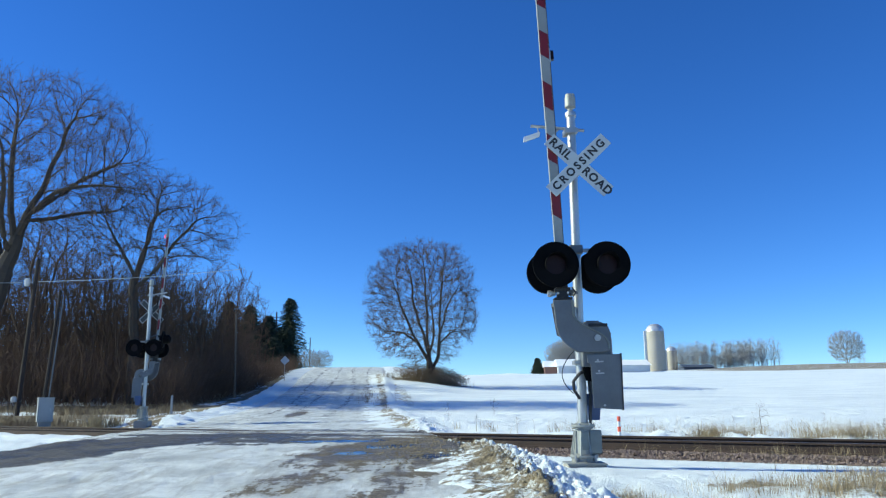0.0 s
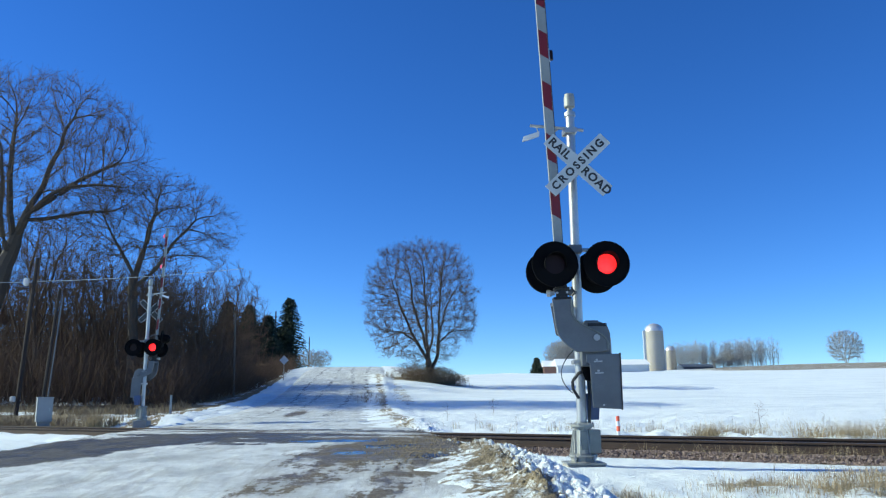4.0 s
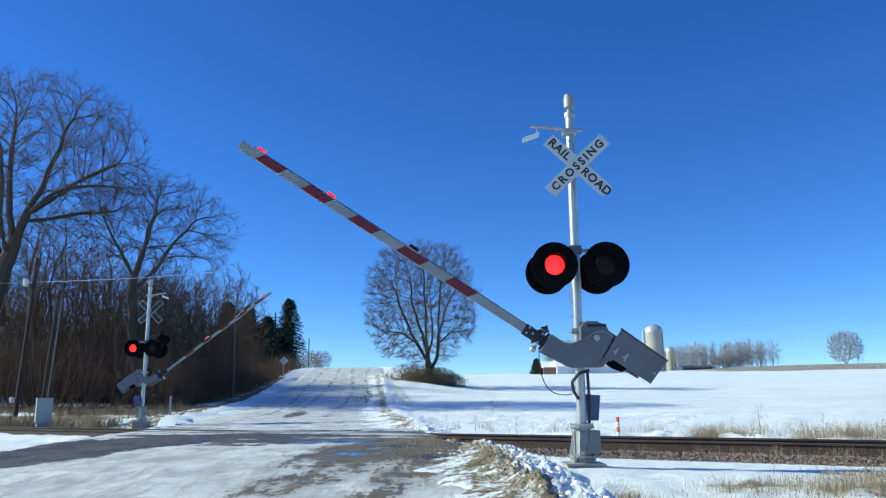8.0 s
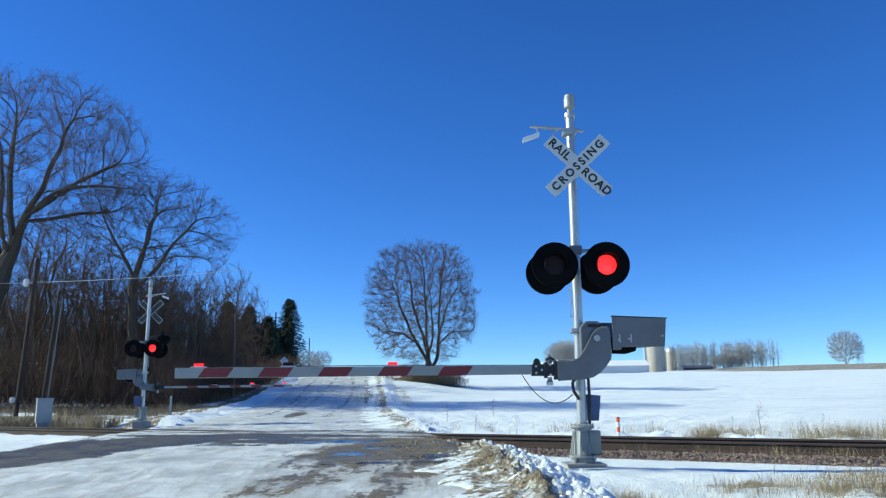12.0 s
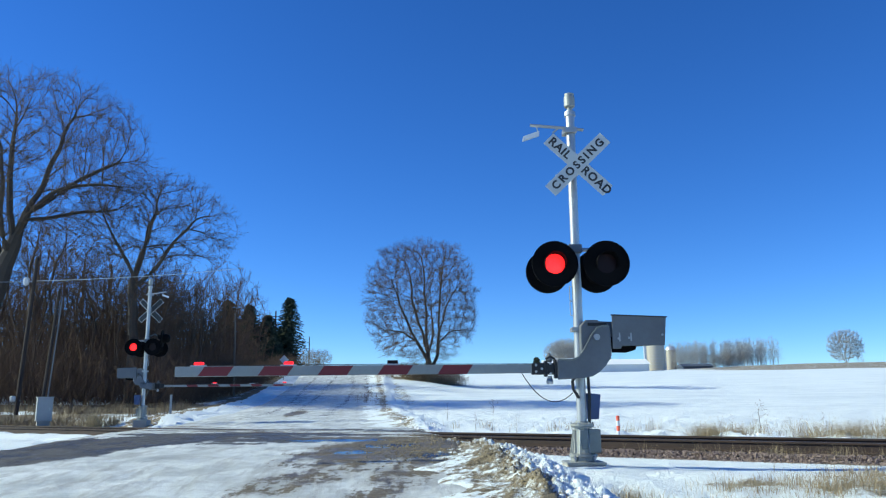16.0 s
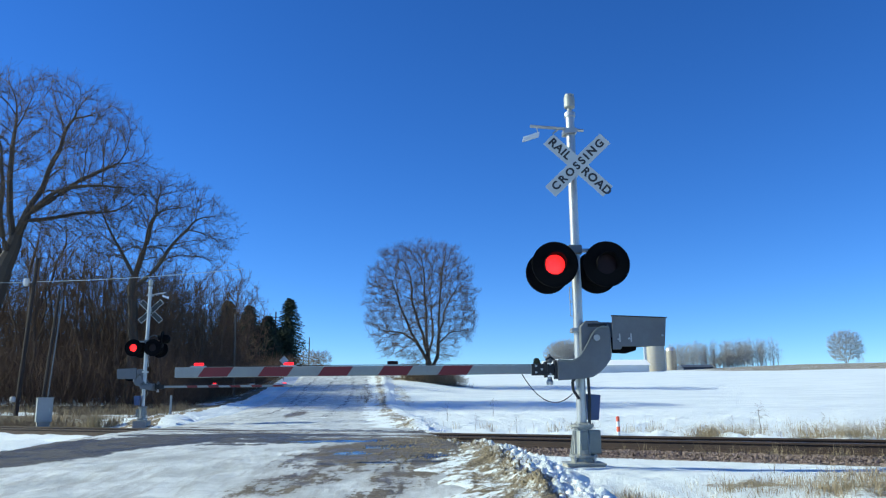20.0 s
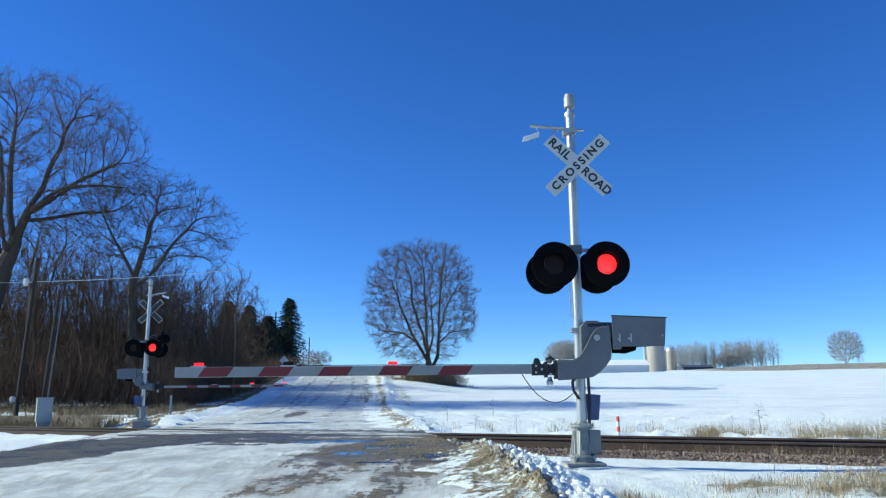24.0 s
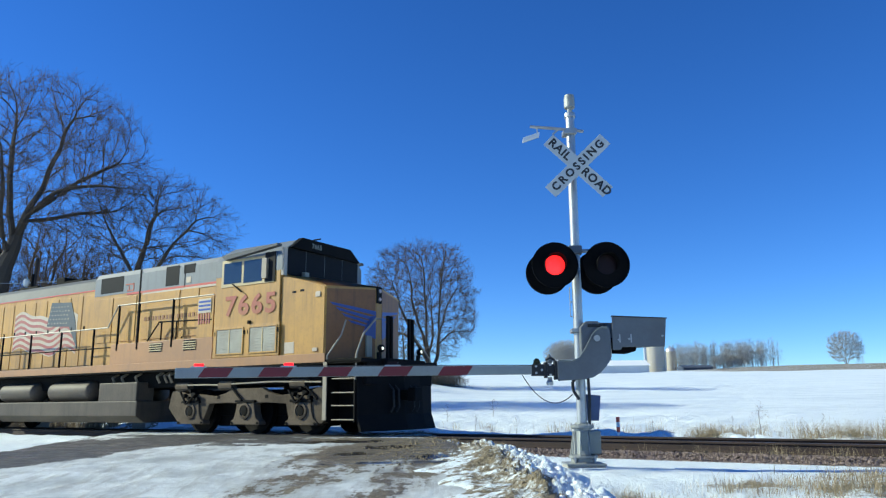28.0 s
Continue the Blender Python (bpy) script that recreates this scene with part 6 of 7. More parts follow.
    panel("white_notice", -4.42, -4.24, 3.86, 4.02, -1.330, "flagwhite", mid, 0.004, "", 0)
    # shield emblem as plain shapes
    panel("emblem", -3.68, -3.20, 2.98, 3.34, -1.505, "flagwhite", L, 0.006, "faded shield emblem in plain bands")
    for i in range(3):
        panel("emblem_band", -3.66, -3.22, 3.04 + i * 0.10, 3.09 + i * 0.10, -1.512, "wingblue", L, 0.004, "", 0)
    for i in range(5):
        panel("emblem_band", -3.66 + i * 0.095, -3.62 + i * 0.095, 2.70, 2.97, -1.505, "flagred", L, 0.004, "", 0)
    part("emblem_backing", boxes((-3.72, -3.12, -1.497, -1.30, 2.36, 3.40), bevel=0.01), "yellow", L)
    # flag painting as plain wavy bands
    y = -1.142
    part("flag_field", wave_band(-12.85, -9.45, 2.98, 1.16, y + 0.004, 0.10), "flagwhite", hood, "faded painted flag of wavy bands")
    for i in range(6):
        part("flag_band", wave_band(-12.85, -9.42 - 0.05 * i, 2.48 + i * 0.19, 0.09, y, 0.10), "flagred", hood)
    part("flag_corner", plate([(-11.02, 3.12), (-9.85, 3.05), (-9.82, 3.78), (-10.85, 3.84)], y - 0.006, y + 0.004), "flagblue", hood, "faded dark corner of the flag")
    for i in range(5):
        for j in range(7):
            x, z = -10.92 + j * 0.155 + 0.07 * (i % 2), 3.20 + i * 0.125 - 0.006 * j
            part("flag_fleck", boxes((x - 0.018, x + 0.018, y - 0.009, y - 0.005, z - 0.018, z + 0.018)), "flagwhite", hood)
    part("flag_tail", plate([(-9.85, 3.05), (-9.36, 2.36), (-9.55, 3.2), (-9.82, 3.78)], y - 0.005, y + 0.004), "flagblue", hood)
    # cab
    o = [(-1.50, 1.60), (1.50, 1.60), (1.50, 4.22), (1.32, 4.42), (0.92, 4.66), (0.5, 4.72), (-0.5, 4.72), (-0.92, 4.66), (-1.32, 4.42), (-1.50, 4.22)]
    cab = part("cab", hull(o, -3.08, -0.86, 0.015), "yellow", L, "yellow wide cab")
    og = [(-1.506, 3.83), (-1.506, 4.225), (-1.323, 4.427), (-0.922, 4.667), (-0.5, 4.727), (0.5, 4.727), (0.922, 4.667), (1.323, 4.427), (1.506, 4.225), (1.506, 3.83)]
    part("cab_roof", hull(og, -3.085, -0.80), "grey", cab, "grey cab roof and window band")
    part("roof_vent", boxes((-2.9, -1.5, -0.5, 0.5, 4.72, 4.80), bevel=0.03), "soot", cab)
    part("aerial", rod([(-1.2, 0, 4.7), (-1.2, 0, 4.86), (-0.95, 0, 4.86)], 0.02, 6), "soot", cab)
    for s in (-1, 1):
        yy = s * 1.506
        panel("window_surround", -2.86, -1.05, 3.56, 4.24, yy, "cream", cab, 0.010, "pale window surround")
        panel("side_window", -2.78, -2.16, 3.64, 4.17, yy * 1.004, "cabglass", cab, 0.010, "dark cab side window")
        panel("side_window", -2.08, -1.45, 3.62, 4.17, yy * 1.004, "cabglass", cab, 0.012, "dark cab side window")
        panel("door_glass", -1.36, -1.02, 3.58, 4.30, yy * 1.004, "bay", cab, 0.010)
        part("sunshade", plate([(-2.62, 4.22), (-0.84, 4.40), (-0.84, 4.46), (-2.75, 4.34)], min(yy * 1.0, yy * 1.10), max(yy * 1.0, yy * 1.10), 0.006), "darkroof", cab, "dark grey sun visor above the window")
        part("mirror", boxes((-1.40, -1.24, min(yy, yy * 1.06), max(yy, yy * 1.06), 3.66, 4.15), bevel=0.008), "silver", cab, "pale window wing")
        part("wiper", rod([(-2.45, yy * 1.01, 3.62), (-2.10, yy * 1.03, 3.40)], 0.018, 6), "soot", cab)
        doors = panel("battery_box", -3.05, -0.82, 1.82, 2.58, yy, "yellow", cab, 0.016, "yellow framed louvre doors")
        for x0, x1 in ((-2.92, -2.02), (-1.78, -0.92)):
            panel("grille", x0, x1, 1.92, 2.50, yy * 1.008, "grille", doors, 0.012, "dull metal grille")
            panel("mullion", (x0 + x1) / 2 - 0.02, (x0 + x1) / 2 + 0.02, 1.92, 2.50, yy * 1.014, "cream", doors, 0.012)
            for a0, a1, b0, b1 in ((x0 - 0.035, x0 + 0.005, 1.885, 2.535), (x1 - 0.005, x1 + 0.035, 1.885, 2.535), (x0, x1, 1.885, 1.92), (x0, x1, 2.50, 2.535)):
                panel("door_frame", a0, a1, b0, b1, yy * 1.010, "yellow", doors, 0.022, "raised yellow door frame")
            for i in range(8):
                panel("slat", x0, x1, 1.95 + i * 0.07, 1.97 + i * 0.07, yy * 1.012, "grille", doors, 0.010, "", 0.002)
            for xx in (x0 - 0.05, x1 + 0.05):
                panel("latch", xx - 0.025, xx + 0.025, 2.36, 2.46, yy * 1.012, "soot", doors, 0.014)
        panel("lamp_hook", -1.86, -1.78, 2.60, 2.68, yy, "soot", cab, 0.04)
    placed("road_number", lettering("7665", 0.64, 0.004, 1.18, 0.018), "fadedred", cab, "large faded red road number", pose(-1.82, -1.514, 3.05, 0, 0, 0) @ Matrix.Diagonal((1.2, 1, 1.04, 1)))
    # windshield
    for y0, y1 in ((-1.34, -0.70), (-0.69, -0.005), (0.005, 0.69), (0.70, 1.34)):
        part("windshield", boxes((-0.84, -0.795, y0, y1, 3.74, 4.40), bevel=0.01), "bay", cab, "dark windshield pane")
    part("number_board", boxes((-0.85, -0.78, -0.62, 0.62, 4.44, 4.64), bevel=0.01), "bay", cab, "dark number board")
    placed("board_number", lettering("7665", 0.17, 0.004, 1.1, 0.004), "grille", cab, "small pale number on the board", pose(-0.694, -0.42, 4.54, 0, 0, 90))
    part("front_pillar", boxes((-0.86, -0.78, -1.49, -1.36, 3.70, 4.38), bevel=0.012), "flagwhite", cab, "pale front pillar")
    part("brow", hull([(-1.32, 4.40), (1.32, 4.40), (0.92, 4.70), (-0.92, 4.70)], -0.86, -0.70, 0.01), "soot", cab)
    # nose: blunt wedge in plan, sloping top
    bm = bmesh.new()
    plan = [(-0.86, -1.46, 3.70), (0.50, -1.44, 3.34), (0.94, -0.10, 3.42), (0.94, 0.10, 3.42), (0.50, 1.44, 3.34), (-0.86, 1.46, 3.70)]
    lo = [bm.verts.new((x, y, 1.60)) for x, y, z in plan]
    up = [bm.verts.new((x, y, z)) for x, y, z in plan]
    bm.faces.new(lo[::-1])
    n = len(plan)
    for i in range(n):
        bm.faces.new((lo[i], lo[(i + 1) % n], up[(i + 1) % n], up[i]))
    ridge = [bm.verts.new((-0.86, y, 3.78)) for y in (-0.7, 0.7)]
    bm.faces.new((up[0], up[1], ridge[0]))
    bm.faces.new((up[1], up[2], up[3], ridge[1], ridge[0]))
    bm.faces.new((up[3], up[4], ridge[1]))
    bm.faces.new((up[4], up[5], ridge[1]))
    bm.faces.new((up[5], up[0], ridge[0], ridge[1]))
    bmesh.ops.recalc_face_normals(bm, faces=bm.faces[:])
    bmesh.ops.bevel(bm, geom=[e for e in bm.edges], offset=0.025, segments=2, affect="EDGES")
    nose = part("nose", bm, "yellow", L, "blunt yellow nose with blue wing shapes")
    bm = bmesh.new()
    bm.faces.new([bm.verts.new(q) for q in ((0.47, -1.36, 3.372), (0.90, -0.10, 3.448), (0.90, 0.10, 3.448), (0.47, 1.36, 3.372), (-0.84, 0.68, 3.79), (-0.84, -0.68, 3.79))])
    bmesh.ops.solidify(bm, geom=bm.faces[:], thickness=0.008)
    part("nose_top", bm, "grimy", nose, "brown nose top in the darkened front's paint")
    part("nose_lamp", boxes((-0.75, -0.62, -0.9, -0.75, 3.72, 3.84), bevel=0.02), "grille", nose)
    head = part("headlight_frame", boxes((0.93, 0.97, -0.10, 0.08, 3.04, 3.44), bevel=0.015), "bay", nose, "headlight frame")
    for z in (3.14, 3.34):
        part("headlight", lathe([(0.05, 0), (0.045, 0.02), (0.02, 0.03)], 16, "Z"), "lampglass", head, "twin headlight lens", pose(0.965, 0, z, 0, 90, 0))
    for s in (-1, 1):
        turn = math.degrees(math.atan2(0.44, 1.34)) * -s
        # facet space: x along the facet outward from the middle, facing forward
        f0, f1 = Vector((0.94, s * 0.10, 0)), Vector((0.50, s * 1.44, 0))
        d = (f1 - f0).normalized()
        out = Vector((d.y, -d.x, 0)) * s
        m = Matrix((( d.x, out.x, 0, f0.x), (d.y, out.y, 0, f0.y), (0, 0, 1, 0), (0, 0, 0, 1)))
        bm_list = [[(0.02, 2.84), (1.30, 2.98), (1.22, 2.92), (0.02, 2.74)], [(0.12, 2.70), (1.14, 2.87), (1.05, 2.80), (0.12, 2.62)],
                   [(0.12, 2.59), (0.98, 2.74), (0.88, 2.67), (0.12, 2.51)], [(0.12, 2.48), (0.82, 2.60), (0.70, 2.53), (0.12, 2.42)], [(0.02, 2.74), (0.16, 2.72), (0.40, 2.30), (0.02, 2.18)]]
        # facet plate whose darker paint carries the front's shade
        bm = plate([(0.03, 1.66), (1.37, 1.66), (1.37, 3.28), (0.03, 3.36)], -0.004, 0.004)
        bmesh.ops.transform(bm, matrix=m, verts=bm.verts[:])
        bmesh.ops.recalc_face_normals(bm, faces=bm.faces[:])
        part("nose_front", bm, "grimy", nose, "yellow nose front with shade and grime in its paint")
        for o in bm_list:
            bm = plate(o, 0.0055, 0.012)
            bmesh.ops.transform(bm, matrix=m, verts=bm.verts[:])
            bmesh.ops.recalc_face_normals(bm, faces=bm.faces[:])
            part("wing_shape", bm, "wingblue", nose, "blue wing bar")
        yy = s * 1.452
        panel("step_light", 0.22, 0.36, 3.10, 3.22, yy, "flagwhite", nose, 0.012)
        panel("step_light", 0.16, 0.30, 1.86, 1.94, yy, "flagwhite", nose, 0.012)
        panel("data_plate", -0.70, -0.40, 1.84, 2.10, yy, "flagwhite", nose, 0.006)
        panel("vent_slot", -0.50, -0.38, 3.24, 3.29, yy, "bay", nose, 0.006)
        panel("vent_slot", -0.26, -0.14, 3.26, 3.31, yy, "bay", nose, 0.006)
    part("brake_wheel", boxes((0.86, 0.92, -0.42, -0.22, 1.75, 2.25), bevel=0.02), "grille", nose)
    # front platform, steps, plow, coupler
    part("front_platform", boxes((0.50, 1.62, -1.52, 1.52, 1.57, 1.66), bevel=0.01), "soot", L, "front platform with tread plate")
    part("end_plate", boxes((1.48, 1.60, -1.30, 1.30, 1.10, 1.62), bevel=0.02), "soot", L, "black end sheet")
    part("anticlimber", boxes((1.58, 1.78, -0.75, 0.75, 1.50, 1.68), bevel=0.02), "soot", L)
    for s in (-1, 1):
        well = part("step_well", boxes((0.62, 0.66, min(s * 1.05, s * 1.50), max(s * 1.05, s * 1.50), 0.30, 1.60), (1.40, 1.44, min(s * 1.05, s * 1.50), max(s * 1.05, s * 1.50), 0.30, 1.60), (0.62, 1.44, min(s * 1.05, s * 1.08), max(s * 1.05, s * 1.08), 0.30, 1.60)), "soot", L, "black step well")
        part("well_edge", boxes((0.55, 0.66, min(s * 1.50, s * 1.525), max(s * 1.50, s * 1.525), 0.34, 1.60), bevel=0.006), "silver", well, "pale step side")
        for z in (0.34, 0.64, 0.92, 1.22):
            part("step", boxes((0.80, 1.42, min(s * 1.14, s * 1.51), max(s * 1.14, s * 1.51), z, z + 0.022), bevel=0.004), "silver", well, "worn step tread")
        part("grab_rail", rod([(0.64, s * 1.50, 0.9), (0.64, s * 1.50, 1.74), (0.80, s * 1.22, 2.20), (0.84, s * 1.10, 2.56)], 0.020, 8), "silver", L, "pale grab rail")
        part("grab_rail", rod([(1.44, s * 1.50, 1.2), (1.44, s * 1.46, 1.76), (1.30, s * 1.05, 2.22), (1.32, s * 0.62, 2.60), (1.4, s * 0.5, 2.6)], 0.022, 8), "silver", L, "pale grab rail")
        for w in (0.36, 0.50):
            part("gate_post", boxes((1.54, 1.60, s * w - 0.035, s * w + 0.035, 1.64, 2.66), bevel=0.008), "soot", L, "black end post")
        dl = part("ditch_light", lathe([(0.07, 0), (0.085, 0.03), (0.085, 0.09), (0.07, 0.10)], 16), "soot", L, "ditch light", pose(1.54, s * 0.78, 1.90, 0, 90, 0))
        part("light_lens", lathe([(0.038, 0.098), (0.032, 0.110), (0.015, 0.116)], 16), "headlit", dl, "lit lens")
        part("light_stand", boxes((1.50, 1.58, s * 0.78 - 0.04, s * 0.78 + 0.04, 1.64, 1.82)), "soot", L)
    bm = bmesh.new()
    rows = []
    for y, x in ((-1.46, 1.46), (-0.9, 1.58), (0, 1.68), (0.9, 1.58), (1.46, 1.46)):
        rows.append([bm.verts.new((x + dx, y, z)) for dx, z in ((0.14, 0.10), (0.02, 0.45), (0.0, 1.46), (-0.06, 1.46), (-0.04, 0.45), (0.08, 0.10))])
    for a, b in zip(rows, rows[1:]):
        for k in range(6):
            bm.faces.new((a[k], a[(k + 1) % 6], b[(k + 1) % 6], b[k]))
    bm.faces.new(rows[0][::-1])
    bm.faces.new(rows[-1])
    bmesh.ops.recalc_face_normals(bm, faces=bm.faces[:])
    part("snow_plow", bm, "soot", L, "black steel snow plow")
    part("coupler", boxes((1.5, 1.95, -0.12, 0.12, 0.76, 1.0), (1.9, 2.1, -0.18, 0.14, 0.74, 1.04), bevel=0.03), "soot", L)
    part("rear_coupler", boxes((-21.0, -20.2, -0.14, 0.14, 0.76, 1.02), bevel=0.03), "soot", L)
    for y in (-0.5, -0.3, 0.3, 0.5):
        part("air_hose", rod([(1.6, y, 1.12), (1.74, y, 1.0), (1.76, y, 0.62), (1.68, y, 0.5)], 0.025, 6), "rubber", L)
    # side handrails
    for s in (-1, 1):
        y = s * 1.49
        rail = part("handrail", rod([(-19.8, y, 2.84), (-7.40, y, 2.84), (-7.0, y, 3.43), (-3.14, y, 3.43)], 0.020, 8), "silver" , L, "long walkway handrail")
        part("lower_rail", rod([(-19.8, y, 2.28), (-7.2, y, 2.28)], 0.018, 6), "soot", L)
        for i in range(8):
            part("stanchion", rod([(-8.03 - i * 1.58, y, 1.6), (-8.03 - i * 1.58, y, 2.84)], 0.030, 8), "soot", L)
        for x in (-6.94, -6.07, -4.66):
            part("stanchion", rod([(x, y, 2.18), (x, y, 3.43)], 0.032, 8), "soot", L)
        part("short_rail", rod([(-5.65, y, 2.38), (-5.2, y, 2.86), (-3.16, y, 2.80)], 0.020, 6), "soot", L)
        for x in (-5.1, -4.5):
            part("stanchion", rod([(x, y, 2.38), (x, y, 2.85)], 0.022, 6), "soot", L)
    # fuel tank, air reservoirs
    o = [(-1.20, 0.24), (1.20, 0.24), (1.46, 0.42), (1.46, 0.82), (-1.46, 0.82), (-1.46, 0.42)]
    tank = part("fuel_tank", hull(o, -12.9, -5.95, 0.03), "tank", L, "dusty dark fuel tank")
    for s in (-1, 1):
        for x0, x1 in ((-12.9, -11.0), (-10.25, -8.2)):
            bm = lathe([(0.10, 0), (0.27, 0.06), (0.29, 0.16), (0.29, x1 - x0 - 0.16), (0.27, x1 - x0 - 0.06), (0.10, x1 - x0)], 20)
            part("air_reservoir", bm, "tank", L, "dusty air reservoir", pose(x0, s * 1.14, 1.11, 0, 90, 0), True)
        part("tank_box", boxes((-7.65, -6.0, min(s * 0.9, s * 1.45), max(s * 0.9, s * 1.45), 0.80, 1.31), bevel=0.03), "tank", L)
        for x in (-7.3, -6.9, -6.3, -5.4, -5.1, -4.9):
            part("pipe_end", rod([(x, s * 1.2, 1.28), (x, s * 1.3, 1.45), (x, s * 1.1, 1.55)], 0.035, 6), "silver", L)
    # trucks
    for cx, d in ((-2.14, 1), (-16.36, -1)):
        t = part("truck_bolster", boxes((cx - 2.5, cx + 2.4, -0.66, 0.66, 0.42, 1.05), bevel=0.03), "soot", L, "truck frame")
        for s in (-1, 1):
            y0, y1 = sorted((s * 1.00, s * 1.19))
            o = [(-2.85, 0.62), (-2.75, 1.02), (-2.45, 1.10), (-2.2, 0.98), (-1.7, 0.96), (-1.1, 0.90), (-0.72, 0.98), (-0.5, 1.08), (0.5, 1.08), (0.72, 0.98), (1.05, 0.90), (1.5, 0.94), (2.0, 0.98), (2.3, 1.08), (2.65, 0.98), (2.7, 0.60),
                 (2.42, 0.26), (1.98, 0.24), (1.40, 0.30), (1.30, 0.70), (0.62, 0.74), (0.30, 0.72), (0.20, 0.66), (-0.20, 0.66), (-0.30, 0.72), (-0.66, 0.74), (-1.3, 0.72), (-1.50, 0.30), (-1.72, 0.26), (-2.45, 0.25)]
            part("side_frame", plate([(cx + x, z) for x, z in o], y0, y1, 0.02), "dustframe", t, "dusty cast side frame")
            for ax in (-1.95, 0.0, 1.80):
                o = [(-0.50, 0.22), (0.50, 0.22), (0.48, 0.30), (0.38, 0.36), (0.32, 0.52), (0.29, 0.74), (-0.29, 0.74), (-0.32, 0.52), (-0.38, 0.36), (-0.48, 0.30)]
                box = part("journal_box", plate([(cx + ax + x, z) for x, z in o], min(s * 1.0, s * 1.23), max(s * 1.0, s * 1.23), 0.02), "dustframe", t, "dusty flared journal pedestal")
                turned = pose(cx + ax, s * 1.228, 0.54, 90 * s * -1, 0, 0)
                part("bearing_ring", lathe([(0.19, 0), (0.19, 0.035), (0.14, 0.045), (0.13, 0.02), (0.10, 0.012)], 20, "Z"), "dustframe", box, "", turned)
                part("bearing_cap", lathe([(0.125, 0.010), (0.10, 0.035), (0.03, 0.04)], 16, "Z"), "soot", box, "dark greasy bearing cap", turned)
                part("box_shadow_lip", plate([(cx + ax - 0.33, 0.74), (cx + ax + 0.33, 0.74), (cx + ax + 0.33, 0.80), (cx + ax - 0.33, 0.80)], min(s * 1.0, s * 1.26), max(s * 1.0, s * 1.26), 0.01), "soot", box)
                for dx in (-0.43, 0.43):
                    part("pedestal_bolt", tube(bmesh.new(), (cx + ax + dx, s * 1.22, 0.26), (cx + ax + dx, s * 1.25, 0.26), 0.03, 0.03, 6), "soot", box)
            for ax in (-1.95, 1.80):
                for dx, dz, r in ((-0.22, 0.92, 0.06), (-0.05, 0.86, 0.05), (0.14, 0.95, 0.07), (0.28, 0.84, 0.05), (0.02, 1.05, 0.05)):
                    part("brake_fitting", tube(bmesh.new(), (cx + ax + dx, s * 1.12, dz), (cx + ax + dx, s * 1.30, dz), r, r * 0.8, 10), "soot", t)
                part("brake_lever", rod([(cx + ax - 0.35, s * 1.28, 1.02), (cx + ax - 0.1, s * 1.30, 0.72), (cx + ax + 0.25, s * 1.30, 0.98)], 0.028, 6), "soot", t)
            part("frame_window", boxes((cx + 0.62, cx + 0.72, min(s * 1.185, s * 1.196), max(s * 1.185, s * 1.196), 0.84, 0.92), (cx - 1.02, cx - 0.92, min(s * 1.185, s * 1.196), max(s * 1.185, s * 1.196), 0.84, 0.92)), "soot", t, "dark opening in the casting")
            for ax in (-2.5, -0.9, 1.5):
                part("brake_cylinder", tube(bmesh.new(), (cx + ax - 0.05, s * 1.16, 1.16), (cx + ax + 0.42, s * 1.16, 1.16), 0.11, 0.11, 12), "dustframe", t)
                part("brake_rod", rod([(cx + ax + 0.4, s * 1.22, 1.12), (cx + ax + 0.8, s * 1.26, 0.8)], 0.03, 6), "soot", t)
            part("brake_pipe", rod([(cx - 2.5, s * 1.24, 1.20), (cx - 1.0, s * 1.24, 1.18), (cx + 0.9, s * 1.24, 1.22), (cx + 2.4, s * 1.24, 1.18)], 0.022, 6), "silver", t)
            part("sand_hose", rod([(cx + 2.35, s * 1.2, 1.3), (cx + 2.5, s * 1.2, 0.8), (cx + 2.4, s * 0.95, 0.2)], 0.02, 6), "soot", t)
        # solid black boxes, added to stop light showing through under the truck
        for ax in (-0.97, 0.9):
            part("traction_motor", boxes((cx + ax - 0.62, cx + ax + 0.62, -0.62, 0.62, 0.16, 0.95), bevel=0.04), "soot", t, "black traction motor casing that also blocks light beneath")
        for ax in (-1.95, 0.0, 1.80):
            x = cx + ax
            axle = part("wheelset", tube(bmesh.new(), (0, -0.9, 0), (0, 0.9, 0), 0.09, 0.09, 12), "soot", L, "axle with two steel wheels", pose(x, 0, 0.53))
            for s in (-1, 1):
                bm = lathe([(0.10, -0.06), (0.42, -0.05), (0.50, -0.07), (0.53, -0.065), (0.53, 0.045), (0.56, 0.06), (0.56, 0.08), (0.42, 0.05), (0.10, 0.06)], 28, "Y")
                if s > 0:
                    bmesh.ops.transform(bm, matrix=Matrix.Rotation(math.pi, 4, "Z"), verts=bm.verts[:])
                part("wheel", bm, "soot", axle, "steel wheel", pose(0, s * 0.76, 0))
            wheels.append((axle, x))


build_loco()
# ---- motion ----
NEAR_GATE = [(0, 88.0), (3.5, 88.0), (4.8, 88.0), (5.5, 81.5), (6.0, 70.8), (6.5, 58.6), (7.0, 49.0), (7.5, 41.4), (8.0, 33.8), (8.5, 27.4), (9.0, 21.5),
             (9.5, 16.0), (10.0, 11.2), (10.5, 6.8), (11.0, 2.1), (11.3, 0.3), (11.6, 0.0), (14, 0), (28, 0)]
FAR_GATE = [(0, 88.0), (3.5, 88.0), (4.8, 88.0), (5.5, 82.0), (6.0, 74.0), (6.5, 62.0), (7.0, 52.0), (7.5, 44.0), (8.0, 37.5), (8.5, 31.5), (9.0, 26.0),
            (9.5, 20.5), (10.0, 15.0), (10.5, 10.5), (11.0, 6.5), (11.5, 2.5), (12.0, 0.2), (12.4, 0.0), (14, 0), (28, 0)]


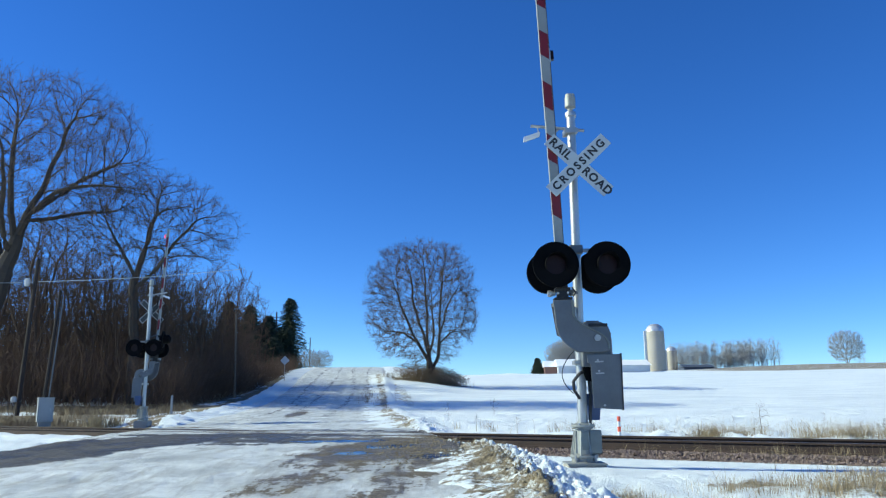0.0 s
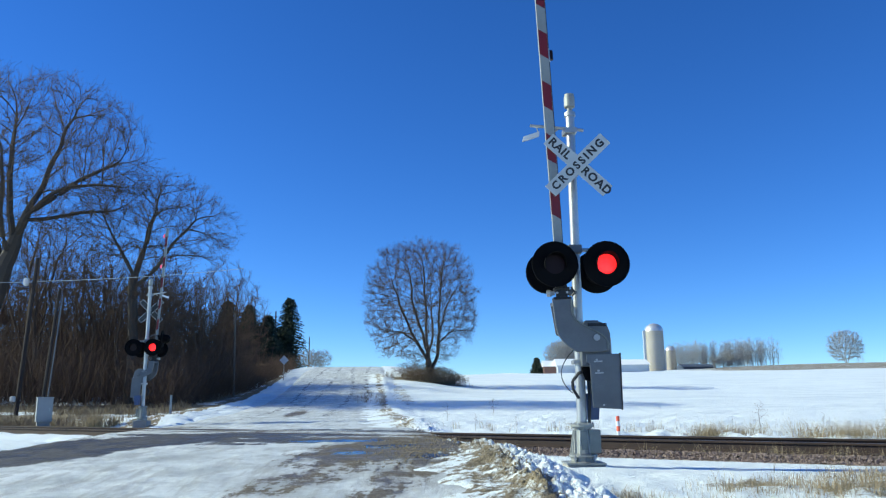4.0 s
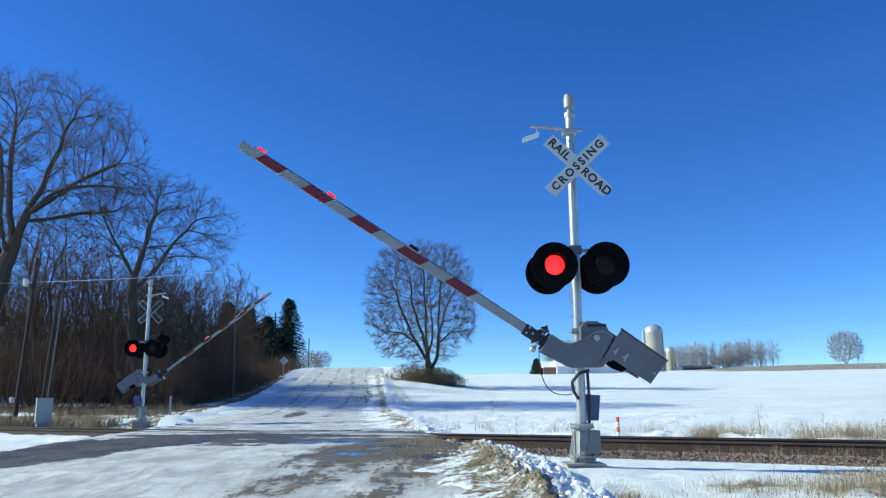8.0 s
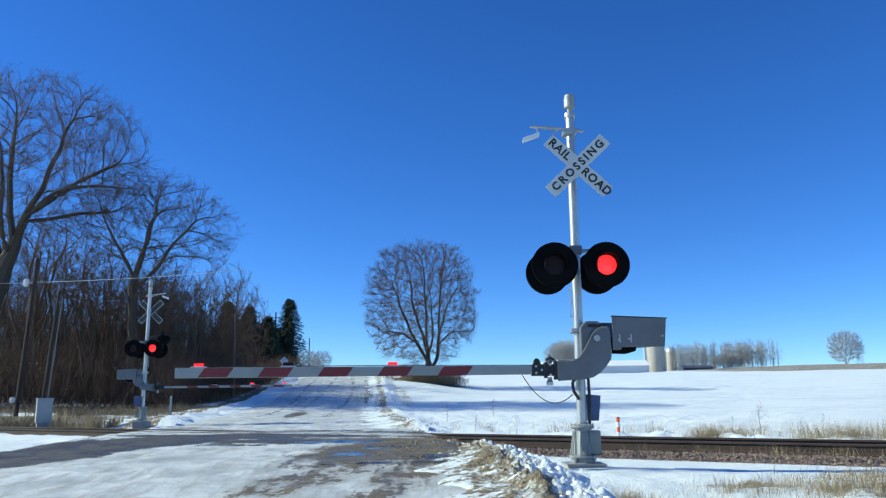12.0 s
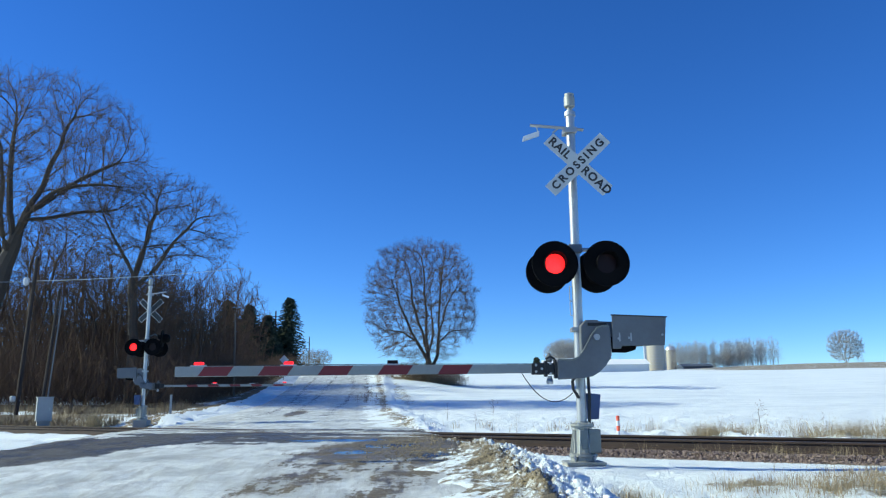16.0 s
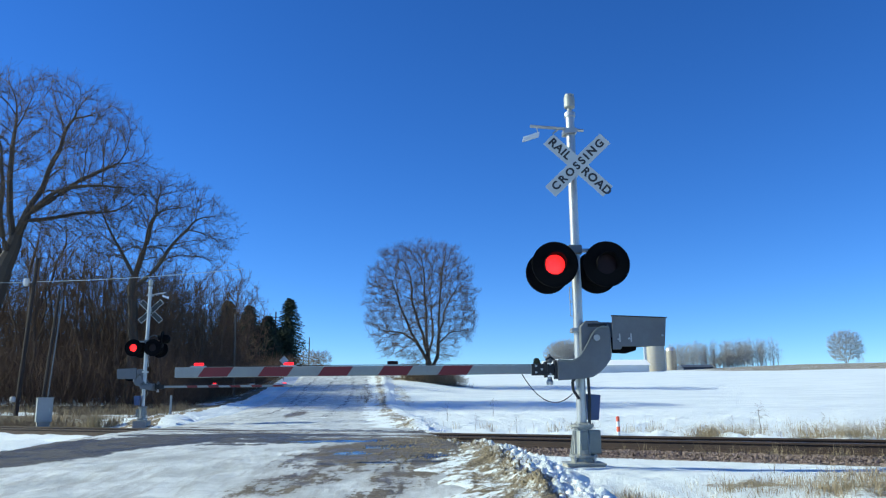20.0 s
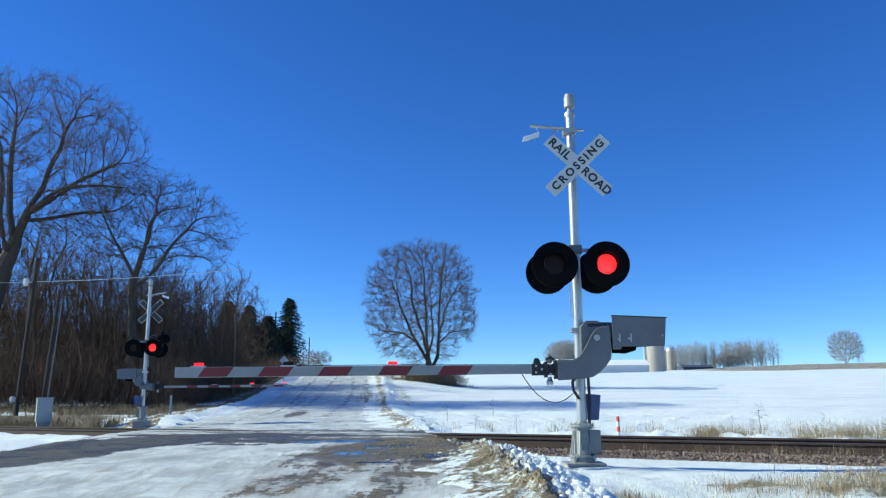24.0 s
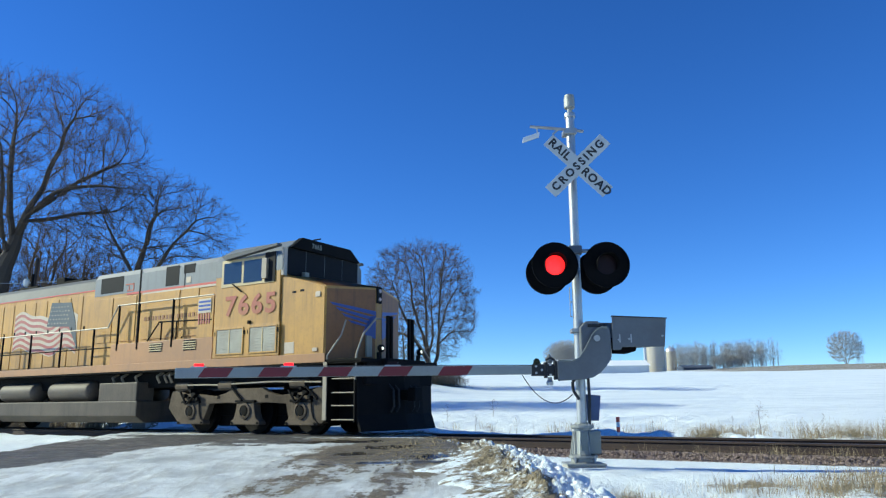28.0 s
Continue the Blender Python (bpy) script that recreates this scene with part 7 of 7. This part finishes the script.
def motions():
    for (post, gate, shutters, start, cable), rows in ((near_signal, NEAR_GATE), (far_signal, FAR_GATE)):
        walk(gate, [(t, pose(*PIVOT, 0, a, 0)) for t, a in rows])
        walk(cable, [(t, pose(*HANG, 0, a * 0.95, 0)) for t, a in rows])
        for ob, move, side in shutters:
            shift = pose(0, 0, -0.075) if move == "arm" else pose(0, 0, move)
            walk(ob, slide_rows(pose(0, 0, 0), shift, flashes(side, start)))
    place = [(t, Matrix.Translation(TRACK + ALONG * (10.1 * (t - 28.0) + 0.03) + Vector((0, 0, RAIL_TOP))) @ pose(0, 0, 0, 0, 0, -TURN)) for t in range(0, 29, 2)]
    walk(loco, place)
    for wheelset, x in wheels:
        rows, t, a = [], 0.0, 0.0
        while t < 28.0:
            rows.append((t, pose(x, 0, 0.53, 0, 10.1 * (t - 28.0) / 0.53 * 57.29578, 0)))
            t += 2 / 30
        rows.append((28.0, pose(x, 0, 0.53)))
        walk(wheelset, rows)


motions()
